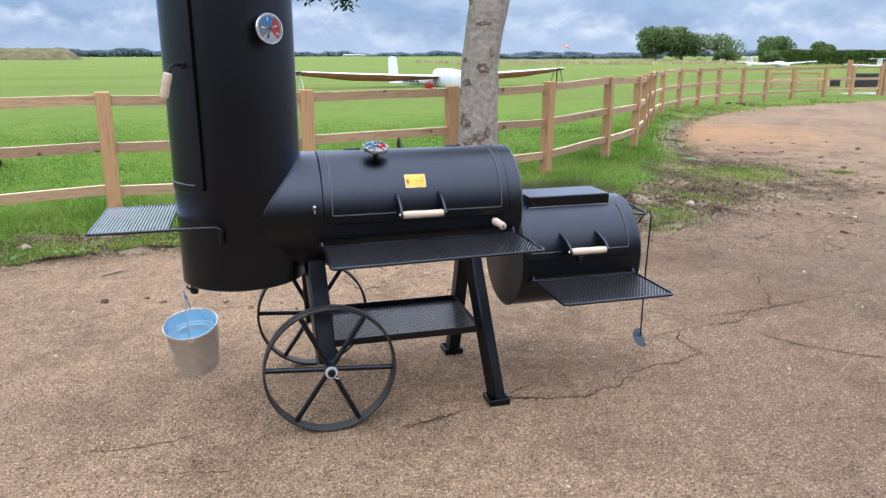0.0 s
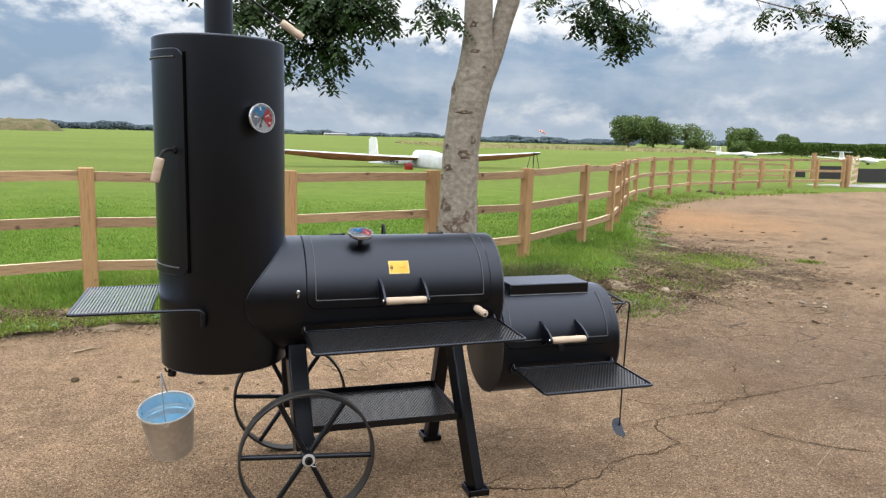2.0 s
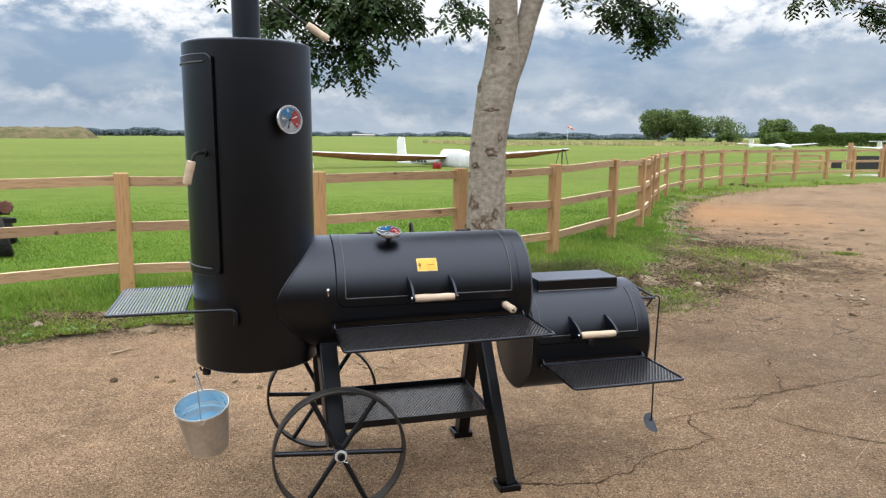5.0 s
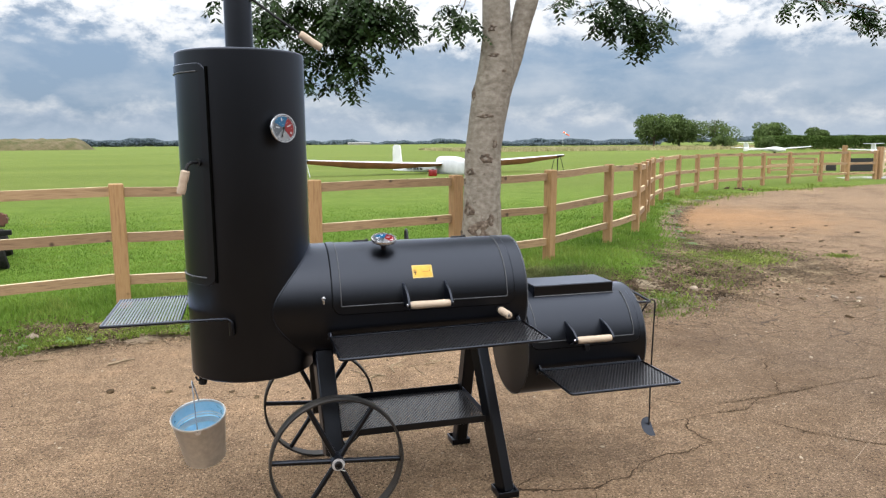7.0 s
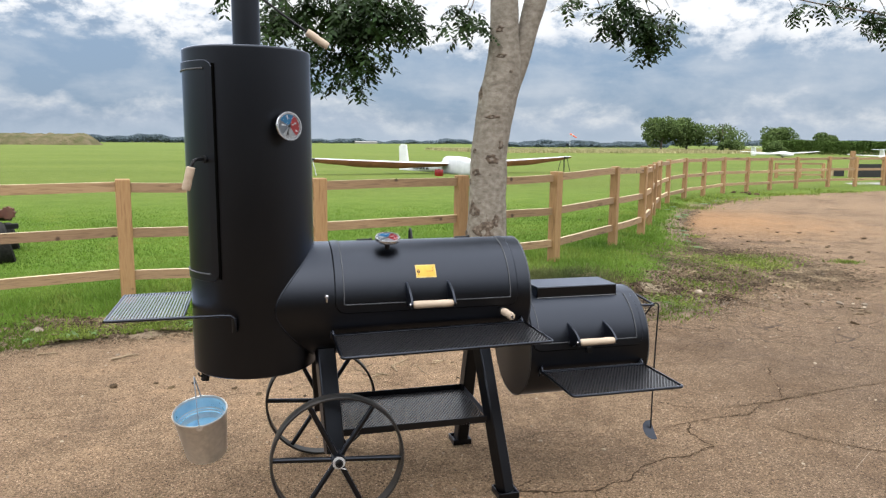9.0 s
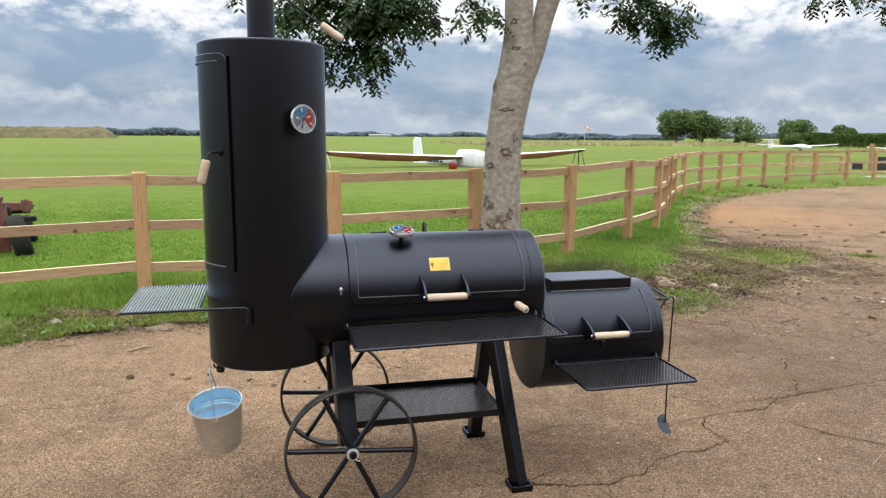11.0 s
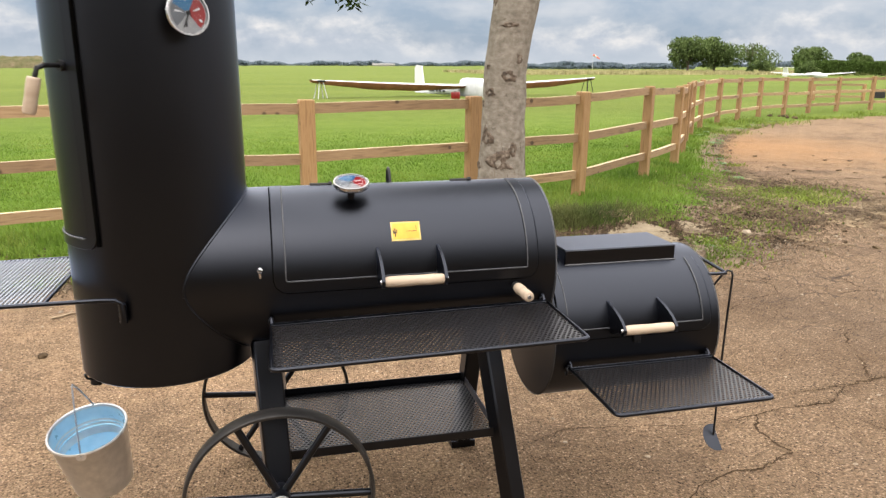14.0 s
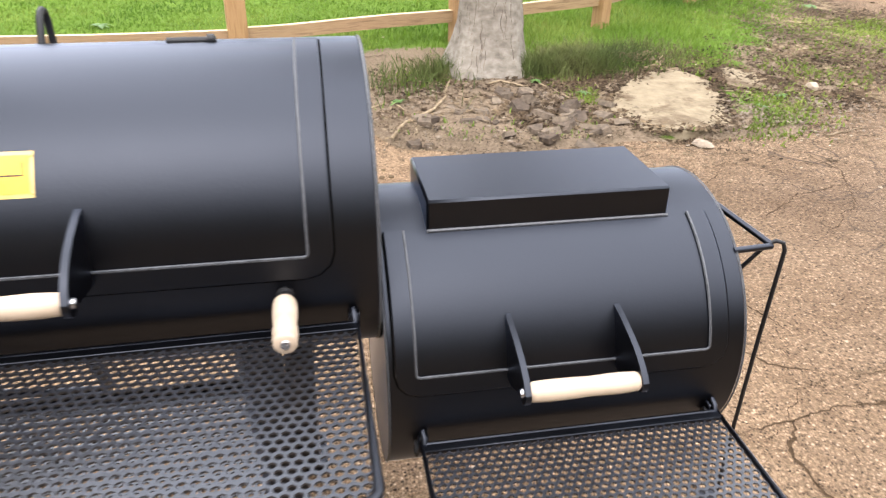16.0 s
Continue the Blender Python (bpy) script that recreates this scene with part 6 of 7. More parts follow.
# ---- old mowing machine behind the fence ----
mower = thing("gang_mower", pose(-3.72, 9.9, 0.05, 0, 0, 20), "old red gang mower with black tyres, standing on the grass", "mower")
part("beam", bar((-1.6, 0.25, 0.66), (0.62, 0.12, 0.56), 0.13, 0.10), RED_RUST, mower, "faded red drawbar")
part("upright", bar((0.22, 0.15, 0.52), (0.30, 0.12, 0.70), 0.12, 0.05), RED_RUST, mower, "faded red upright arm")
part("arm", bar((0.30, -0.55, 0.08), (0.28, -0.5, 0.62), 0.14, 0.06), RED_RUST, mower, "faded red leg")
part("cross_bar", tube([(0.0, 0.2, 0.52), (0.62, 0.3, 0.50)], 0.045, 10), DARK, mower)
def toothed(x, y, z, r, w, teeth, name, mat, label):
    """A cogged disc on a level axle."""
    bm = bmesh.new()
    outline = []
    for k in range(teeth):
        for da, rr in ((0.0, 0.84), (0.22, 1.0), (0.52, 1.0), (0.74, 0.84)):
            q = 2 * math.pi * (k + da) / teeth
            outline.append((rr * r * math.cos(q), rr * r * math.sin(q)))
    sides = [[bm.verts.new((x + dx, y + p, z + q)) for p, q in outline] for dx in (-w / 2, w / 2)]
    bm.faces.new(sides[0])
    bm.faces.new(sides[1][::-1])
    for k in range(len(outline)):
        l = (k + 1) % len(outline)
        bm.faces.new((sides[0][k], sides[0][l], sides[1][l], sides[1][k]))
    bmesh.ops.triangulate(bm, faces=[f for f in bm.faces if len(f.verts) > 4])
    bmesh.ops.rotate(bm, verts=bm.verts, cent=(x, y, z), matrix=Matrix.Rotation(radians(62), 3, "Z"))
    part(name, bm, mat, mower, label, 0)


toothed(0.58, 0.02, 0.58, 0.085, 0.05, 9, "drive_gear", RED_RUST, "rusty cogged drive gear")
toothed(0.34, -0.02, 0.52, 0.08, 0.05, 9, "drive_gear", DARK, "dark oily cogged gear")
part("side_plate", block(0.20, 0.68, -0.06, -0.02, 0.38, 0.45, 0.01), DARK, mower, "dark side plate of the cutter")
for k in range(6):
    q = 2 * math.pi * k / 6
    part("reel_blade", tube([(-0.25 + 0.2 * j, 0.32 + 0.13 * math.cos(q + 0.5 * j), 0.30 + 0.13 * math.sin(q + 0.5 * j)) for j in range(5)], 0.012, 6), DARK, mower, "bent cutting blade of the reel")


def tyre(x, y, r, w, name="tyre"):
    t = part(name, lathe([(r * 0.45, -w / 2 * 0.7), (r * 0.8, -w / 2), (r * 0.96, -w / 2 * 0.8), (r, -w / 4), (r, w / 4), (r * 0.96, w / 2 * 0.8), (r * 0.8, w / 2), (r * 0.45, w / 2 * 0.7)], 28,
                         Matrix.Translation((x, y, r)) @ Matrix.Rotation(radians(78), 4, "Y"), closed=True), RUBBER, mower, "black rubber tyre")
    part("rim", lathe([(0, -w * 0.22), (r * 0.46, -w * 0.26), (r * 0.46, w * 0.26), (0, w * 0.22)], 20, Matrix.Translation((x, y, r)) @ Matrix.Rotation(radians(78), 4, "Y")), DARK, t)
tyre(0.55, 0.55, 0.20, 0.24)
tyre(0.18, 0.62, 0.20, 0.20)
tyre(0.46, -0.70, 0.27, 0.20)
tyre(-1.3, 0.2, 0.27, 0.2)


# ---- grass, weeds and litter ----
BLADE = material("grass_blade", [(0.060, 0.121, 0.013), (0.120, 0.205, 0.026), (0.200, 0.268, 0.052)], 0.6, 0.0, 0.9, 5.0, per_island=0.17, translucent=0.35, specular=0.2, stains=((0.22, 0.255, 0.062), 1.9, 0.54, 0.74))
STRAGGLE = material("yellow_green_blade", [(0.075, 0.115, 0.018), (0.150, 0.205, 0.032), (0.25, 0.29, 0.070)], 0.6, 0.0, 0.9, 5.0, per_island=0.4, translucent=0.35, specular=0.2)
WEED = material("weed_leaf", [(0.055, 0.125, 0.020), (0.115, 0.215, 0.040)], 0.55, 0.0, 6.0, 4.0, per_island=0.25, translucent=0.25)
SCRAPE = material("scraped_stone", [(0.20, 0.145, 0.098), (0.32, 0.25, 0.185)], 0.9, 0.0, 90.0, 4.0)
CRACK = material("crack_soil", [(0.026, 0.017, 0.010), (0.075, 0.049, 0.029)], 1.0, 0.0, 60.0, 4.0, 0.003, 120.0, specular=0.05)
CHUNK = material("broken_tarmac", [(0.060, 0.047, 0.036), (0.155, 0.120, 0.088)], 0.9, 0.0, 30.0, 5.0, 0.006, 50.0, per_object=0.4, specular=0.1)
LIME = material("pale_limestone", [(0.150, 0.118, 0.076), (0.245, 0.200, 0.134)], 0.9, 0.0, 11.0, 9.0, 0.02, 16.0, 0.05, stains=((0.105, 0.077, 0.048), 4.4, 0.50, 0.62), specular=0.12)
STONE = material("loose_stone", [(0.20, 0.155, 0.11), (0.36, 0.30, 0.23)], 0.9, 0.0, 30.0, 5.0, 0.004, 50.0, per_object=0.4, specular=0.12)
CLOD = material("dark_clod", [(0.045, 0.030, 0.018), (0.12, 0.085, 0.05)], 0.95, 0.0, 30.0, 5.0, 0.006, 50.0, per_object=0.4, specular=0.08)
STALK = material("dry_straw", [(0.24, 0.175, 0.105), (0.38, 0.295, 0.19)], 0.9, 0.0, 20.0, 5.0, per_object=0.3)
TWIG = material("dead_twig", [(0.11, 0.08, 0.052), (0.25, 0.19, 0.125)], 0.9, 0.0, 20.0, 5.0, 0.002, 60.0, per_object=0.4, specular=0.12)


def blades(name, x, y, h, w, rng, mat, label, lean=0.45):
    n = len(x)
    z = np.where(from_edge(x, y) < 0.06, 0.0, land(x, y) - 0.006)
    a, b = rng.uniform(0, math.pi, n), rng.uniform(0, 2 * math.pi, n)
    dx, dy = np.cos(a) * w, np.sin(a) * w
    l = rng.uniform(0.1, lean, n) * h
    mx, my, mz = x + np.cos(b) * l * 0.35, y + np.sin(b) * l * 0.35, z + h * 0.6
    tx, ty, tz = x + np.cos(b) * l, y + np.sin(b) * l, z + h
    v = np.stack([np.stack([x - dx, y - dy, z], 1), np.stack([x + dx, y + dy, z], 1), np.stack([mx + dx * 0.7, my + dy * 0.7, mz], 1), np.stack([mx - dx * 0.7, my - dy * 0.7, mz], 1), np.stack([tx, ty, tz], 1)], 1)
    i = np.arange(n)[:, None] * 5
    tris = np.concatenate([i + np.array([[0, 1, 2]]), i + np.array([[0, 2, 3]]), i + np.array([[3, 2, 4]])], 0)
    return tagged(raw(name, v.reshape(-1, 3), tris, mat), label, "grass", kind="stuff")


rng = np.random.default_rng(21)
n = 430000
x = rng.uniform(-7.5, 17.0, n)
y = 5.0 + 17.0 * rng.uniform(0, 1, n) ** 1.6
d = from_edge(x, y)
patchy = np.array([noise.noise(Vector((px * 0.9, py * 0.9, 0.0))) for px, py in zip(x[::10], y[::10])]).repeat(10)
keep = (d > 0.05) & (rng.uniform(0, 1, n) > bareness(x, y) * 1.25 - 0.25 * patchy) & (np.hypot(x - 2.21, y - 6.97) > 0.30) & (np.hypot((x - 3.24) / 0.46, (y - 6.25) / 0.52) > 1.0) & (np.hypot((x - 3.92) / 0.22, (y - 6.66) / 0.22) > 1.0) & (rng.uniform(0, 1, n) < 1.35 - (y - 8.5) / 9.0)
near_fence = np.full(n, 1e9)
for fx, fy in dense(POSTS, 0.4):
    near_fence = np.minimum(near_fence, np.hypot(x - fx, y - fy))
long = np.clip(1.2 - near_fence / 0.9, 0, 1) + np.clip(1.3 - np.hypot(x - 2.5, y - 6.8) / 0.6, 0, 1) + np.clip(1.0 - np.hypot(x - 4.0, y - 7.3) / 1.0, 0, 1) * 0.6
long = long * np.clip(np.hypot((x - 1.65) / 0.75, (y - 7.0) / 0.7) - 0.3, 0.15, 1)
h = (0.022 + 0.024 * np.clip(patchy + 0.3, 0, 1) + 0.042 * np.clip(long, 0, 1)) * rng.uniform(0.6, 1.25, n) * np.clip((20.5 - y) / 8.0, 0.25, 1.0)
w = 0.0028 + 0.0004 * y
blades("meadow_grass", x[keep], y[keep], h[keep], (w * rng.uniform(0.7, 1.2, n))[keep], rng, BLADE, "bright green rough grass round the fence", 0.9)


# straggling green tufts in the litter and along the edge
spots = [(6.03, 8.56, 0.30, 1000), (6.06, 8.10, 0.26, 900), (6.55, 8.50, 0.28, 600), (6.4, 8.0, 0.16, 200), (5.6, 8.1, 0.3, 900), (-2.0, 5.78, 0.16, 1100), (-1.45, 5.97, 0.16, 1300), (-0.95, 6.10, 0.15, 1100), (-0.45, 6.17, 0.15, 1000), (7.56, 8.12, 0.10, 160), (3.80, 6.05, 0.17, 520), (3.60, 5.80, 0.12, 240), (3.95, 6.25, 0.2, 380), (2.75, 6.35, 0.10, 250), (1.75, 6.75, 0.12, 260), (2.62, 6.70, 0.08, 160),
         (7.0, 10.9, 0.12, 80), (7.3, 11.9, 0.15, 80), (5.3, 7.6, 0.3, 500), (4.6, 6.9, 0.25, 500), (-1.6, 6.0, 0.28, 1100), (-0.7, 6.2, 0.25, 900), (-2.3, 5.8, 0.30, 900), (9.7, 16.0, 0.4, 500), (12.8, 18.6, 0.5, 600), (15.8, 20.1, 0.5, 600), (8.0, 13.6, 0.2, 120), (11.2, 17.5, 0.4, 500), (18.5, 21.0, 0.5, 500)]
x = np.concatenate([rng.normal(0, r, k) + sx for sx, sy, r, k in spots])
y = np.concatenate([rng.normal(0, r * 0.8, k) + sy for sx, sy, r, k in spots])
tall_ = np.concatenate([np.full(k, 0.036 if sy < 15 else 0.075) for sx, sy, r, k in spots])
clear = ((x > 2.2) | (from_edge(x, y) > 0.05)) & (np.hypot((x - 3.24) / 0.46, (y - 6.25) / 0.52) > 1.0) & (np.hypot((x - 3.92) / 0.22, (y - 6.66) / 0.22) > 1.0)
x, y, tall_ = x[clear], y[clear], tall_[clear]
blades("straggling_grass", x, y, tall_ * rng.uniform(0.4, 1.2, len(x)), 0.004 + 0.0004 * y, rng, STRAGGLE, "yellow-green tufts straggling over the dirt", 1.3)


# a shaggy tussock beside the trunk and along the foot of the fence
SHAGGY = material("shaggy_grass", [(0.040, 0.055, 0.018), (0.080, 0.105, 0.030), (0.15, 0.145, 0.060)], 0.7, 0.0, 1.5, 5.0, per_island=0.4, translucent=0.25, specular=0.15)
spots = [(2.58, 6.80, 0.10, 1100), (2.74, 6.90, 0.11, 1500), (2.92, 6.90, 0.13, 1100), (3.10, 7.02, 0.16, 600), (1.82, 6.85, 0.10, 350), (3.45, 7.10, 0.18, 350), (1.6, 6.7, 0.2, 250)]
x = np.concatenate([rng.normal(0, r, k) + sx for sx, sy, r, k in spots])
y = np.concatenate([rng.normal(0, r * 0.8, k) + sy for sx, sy, r, k in spots])
off_trunk = np.hypot(x - 2.21, y - 6.97) > 0.27
x, y = x[off_trunk], y[off_trunk]
blades("tussock_grass", x, y, rng.uniform(0.05, 0.17, len(x)), np.full(len(x), 0.0035), rng, SHAGGY, "dark shaggy tussocks beside the trunk", 1.2)


def weed(x, y, z, size, seed):
    """A rosette of broad leaves."""
    rng = random.Random(seed)
    ob = thing("weed", pose(x, y, z, 0, 0, rng.uniform(0, 360)), "low green broad-leaved weed at the tarmac edge", "weed", "weeds along the verge")
    for k in range(rng.randint(6, 10)):
        a, l, w = rng.uniform(0, 6.28), size * rng.uniform(0.6, 1.1), size * rng.uniform(0.10, 0.18)
        bm = bmesh.new()
        rows = []
        for i in range(6):
            s = i / 5
            ww = w * math.sin(math.pi * (0.08 + 0.88 * s)) ** 0.8
            zz = size * (0.55 * s - 0.55 * s * s * 1.1) + 0.01
            rows.append([bm.verts.new((l * s, t * ww, zz + 0.12 * ww * abs(t))) for t in (-1, 0, 1)])
        for p, q in zip(rows, rows[1:]):
            for j in range(2):
                bm.faces.new((p[j], p[j + 1], q[j + 1], q[j]))
        bmesh.ops.rotate(bm, verts=bm.verts, matrix=Matrix.Rotation(a, 3, "Z"))
        part("leaf", bm, WEED, ob, smooth=60)


for i, (wx, wy, s) in enumerate(((-1.45, 6.0, 0.16), (-1.30, 6.05, 0.14), (-1.75, 5.95, 0.13), (-0.55, 6.2, 0.16), (-0.35, 6.25, 0.12), (-2.1, 5.85, 0.14), (1.55, 6.35, 0.13), (2.0, 6.9, 0.14), (2.72, 6.4, 0.10),
                                 (3.75, 6.1, 0.09), (4.0, 6.3, 0.10), (-0.75, 8.5, 0.20), (2.45, 6.6, 0.10))):
    weed(wx, wy, ground_at(wx, wy) if from_edge(np.array([wx]), np.array([wy]))[0] > 0 else 0.0, s * 0.62, i)

# leafy clumps along the edge of the drive, copies of the weeds above
sown = random.Random(77)
stock = [ob for ob in bpy.data.objects if ob.name.startswith("weed") and ob.parent is None]
stretch = dense([p for p in EDGE if 6.0 < p[0] < 17.0], 0.30)
for k, (wx, wy) in enumerate(stretch):
    if sown.random() < 0.75:
        px, py = wx - abs(sown.gauss(0, 0.30)) + 0.05, wy + abs(sown.gauss(0, 0.22))
        grown = copy_thing(stock[k % len(stock)], pose(px, py, ground_at(px, py), 0, 0, sown.uniform(0, 360)))
        grown.scale = (1, 1, 1)
        grown.matrix_basis = grown.matrix_basis @ Matrix.Scale(sown.uniform(0.9, 1.9), 4)

# cracks in the tarmac
CRACKS = [[(0.66, 2.75), (0.88, 2.79), (0.99, 2.84), (1.18, 2.92), (1.34, 2.86), (1.54, 2.84), (1.65, 2.90), (1.75, 2.90), (1.80, 2.96), (1.99, 3.07), (2.16, 3.09), (2.35, 3.17), (2.33, 3.25), (2.32, 3.37), (2.40, 3.48)],
          [(2.19, 3.47), (2.39, 3.49), (2.59, 3.52), (2.80, 3.53), (3.00, 3.65), (3.19, 3.70), (3.58, 3.78), (4.12, 3.86), (4.9, 3.95)],
          [(2.39, 3.49), (2.49, 3.60), (2.61, 3.64), (2.85, 3.65), (3.02, 3.68)], [(2.80, 3.53), (2.82, 3.34), (2.91, 3.16), (3.03, 3.04), (3.14, 2.95), (3.24, 2.88), (3.5, 2.8)]]
CRACKS += [[(3.18, 3.72), (3.30, 3.90), (3.41, 4.15), (3.56, 4.33)], [(4.62, 6.48), (4.63, 6.24), (4.69, 5.93), (4.75, 5.57), (4.80, 5.31), (5.6, 4.9)],
           [(3.76, 5.04), (3.96, 4.95), (4.27, 4.97), (4.50, 4.74), (4.62, 4.37)], [(4.38, 5.61), (4.30, 5.33), (4.26, 5.11), (4.29, 5.00)], [(1.37, 3.44), (1.56, 3.51), (1.88, 3.48), (2.09, 3.44)],
           [(2.38, 3.84), (2.50, 3.71), (2.62, 3.67)], [(1.18, 2.92), (1.28, 3.00), (1.36, 3.02)], [(1.54, 2.84), (1.51, 2.75), (1.49, 2.64), (1.51, 2.60)], [(1.50, 2.72), (1.47, 2.80)], [(2.28, 3.41), (2.33, 3.43), (2.37, 3.47)]]
CRACKS += [[(-1.9, 4.2), (-1.34, 4.31), (-1.16, 4.28), (-1.02, 4.32), (-0.82, 4.37), (-0.45, 4.40), (0.1, 4.5)], [(-0.67, 2.77), (-0.67, 2.84), (-0.58, 2.84), (-0.48, 2.83), (-0.21, 2.87), (-0.10, 2.91), (-0.01, 2.95)],
           [(-0.32, 2.65), (-0.24, 2.61), (-0.14, 2.59), (-0.04, 2.59), (0.07, 2.59), (0.19, 2.61)], [(5.66, 5.39), (5.56, 6.19), (5.28, 6.71), (4.99, 7.12)], [(2.62, 3.9), (2.5, 4.3), (2.7, 4.9), (3.1, 5.3)],
           [(3.2, 4.55), (3.5, 4.8), (3.7, 5.2), (3.62, 5.5)], [(3.0, 4.7), (3.3, 4.95), (3.76, 5.04)], [(4.8, 5.31), (5.2, 5.2), (5.7, 5.4)]]
SCRAPES = [[(1.40, 2.11), (1.52, 2.15), (1.63, 2.19), (1.69, 2.22)], [(2.63, 2.63), (2.83, 2.76), (3.07, 2.92), (3.43, 3.15)]]


def crack(points, width, seed, name="crack", mat=CRACK, label="dark jagged crack", rough=1.0):
    """A jagged gap, filled with dark soil."""
    line = dense(points, 0.012)
    bm = bmesh.new()
    rows = []
    for i, (cx, cy) in enumerate(line):
        a, b = line[max(i - 1, 0)], line[min(i + 1, len(line) - 1)]
        dvec = Vector((b[0] - a[0], b[1] - a[1])).normalized()
        p = Vector((cx * 3 + seed, cy * 3, 0))
        off = rough * (0.020 * noise.noise(p) + 0.016 * noise.noise(p * 4) + 0.010 * noise.noise(p * 11) + 0.006 * noise.noise(p * 27))
        w = width * max(0.12, 0.6 + 1.2 * noise.noise(p * 1.7 + Vector((5, 5, 5)))) * min(1.0, 0.25 + 0.08 * min(i, len(line) - 1 - i))
        c = Vector((cx - dvec.y * off, cy + dvec.x * off, 0.0015))
        s = Vector((-dvec.y, dvec.x, 0)) * w
        rows.append((bm.verts.new(c + s * (1 + 1.1 * noise.noise(p * 23))), bm.verts.new(c - s * (1 + 1.1 * noise.noise(p * 19)))))
    for p, q in zip(rows, rows[1:]):
        bm.faces.new((p[0], p[1], q[1], q[0]))
    part(name, bm, mat, pavement, label, 0)


for i, line in enumerate(CRACKS):
    crack(line, 0.0064 if i in (0, 1, 3, 5) else 0.0048 if i < 14 else 0.0034, i * 7.3)
for i, line in enumerate(SCRAPES):
    crack(line, 0.0012, i * 3.1, "scrape", SCRAPE, "pale straight scrape", 0.15)


# stones, chunks and twigs
def pebble(seed, r, flat):
    bm = bmesh.new()
    bmesh.ops.create_icosphere(bm, subdivisions=2, radius=r)
    for v in bm.verts:
        k = 1 + 0.45 * noise.noise(v.co / r * 0.9 + Vector((seed * 3.7, 0, 0))) + 0.15 * noise.noise(v.co / r * 2.6)
        v.co = Vector((v.co.x * k * 1.25, v.co.y * k * 0.9, max(-r * 0.25, v.co.z * k * flat)))
    for v in bm.verts:
        v.co.z += r * 0.25 * min(1, flat)
    return bm


def loose(name, x, y, z, r, flat, seed, mat, label, category, group):
    ob = part(name, pebble(seed, r, flat), mat, smooth=30)
    ob.matrix_world = pose(x, y, z, 0, 0, seed * 47 % 360)
    return tagged(ob, label, category, group)


rnd = random.Random(4)
def top_of(x, y):
    return 0.0 if from_edge(np.array([x]), np.array([y]))[0] < 0.06 else ground_at(x, y)


def shard(seed, r):
    """A flat angular flake of broken surface."""
    rg = random.Random(seed)
    bm = bmesh.new()
    k = rg.randint(5, 7)
    ring = [(r * rg.uniform(0.6, 1.2) * math.cos(6.283 * (i + rg.uniform(-0.3, 0.3)) / k) * 1.2, r * rg.uniform(0.6, 1.1) * math.sin(6.283 * (i + rg.uniform(-0.3, 0.3)) / k)) for i in range(k)]
    t = min(0.035, r * rg.uniform(0.25, 0.5))
    low = [bm.verts.new((x, y, -0.3 * t)) for x, y in ring]
    high = [bm.verts.new((x * 0.86, y * 0.86, t * rg.uniform(0.8, 1.2))) for x, y in ring]
    bm.faces.new(high)
    for i in range(k):
        bm.faces.new((low[i], low[(i + 1) % k], high[(i + 1) % k], high[i]))
    return bm


for i in range(96):
    sx, sy = (rnd.gauss(2.42, 0.15), rnd.gauss(6.02, 0.19)) if i < 64 else (rnd.uniform(1.55, 2.5), rnd.gauss(6.05, 0.16))
    ob = part("tarmac_chunk", shard(i, rnd.uniform(0.015, 0.075) if i < 64 else rnd.uniform(0.02, 0.07)), CHUNK, smooth=0)
    tip = 26 if i < 64 else 8
    ob.matrix_world = pose(sx, sy, top_of(sx, sy) - (0.004 if i < 64 else 0.010), rnd.uniform(-tip, tip), rnd.uniform(-tip, tip), rnd.uniform(0, 360))
    tagged(ob, "broken brown flake of old tarmac", "rubble", "broken tarmac by the tree")
for i in range(60):
    sx, sy = rnd.uniform(1.3, 5.8), rnd.gauss(6.3, 0.5)
    loose("stone", sx, sy, top_of(sx, sy), rnd.uniform(0.006, 0.018), 0.65, i + 60, STONE, "small pale loose stone", "stone", "loose stones on the yard")
for i, (sx, sy, r) in enumerate(((-0.88, 4.77, 0.026), (-0.63, 4.78, 0.014), (-0.52, 4.68, 0.018), (-1.0, 5.5, 0.014), (5.55, 5.95, 0.03), (5.75, 5.85, 0.025), (5.65, 5.75, 0.022), (4.37, 6.55, 0.05), (3.15, 5.62, 0.05), (-1.72, 6.15, 0.04), (6.6, 7.4, 0.02), (3.9, 4.3, 0.012))):
    loose("stone", sx, sy, top_of(sx, sy), r, 0.7, i + 140, CLOD if i < 3 else STONE, "dark earthy lump lying on the tarmac" if i < 3 else "loose stone lying on the tarmac", "stone", "loose stones on the yard")
for i in range(170):
    sx, sy = rnd.uniform(-2.5, 7.0), rnd.uniform(1.9, 6.0)
    loose("pebble", sx, sy, 0.0, rnd.uniform(0.003, 0.009), 0.7, i + 200, STONE, "tiny pebble on the tarmac", "pebble", "pebbles on the tarmac")

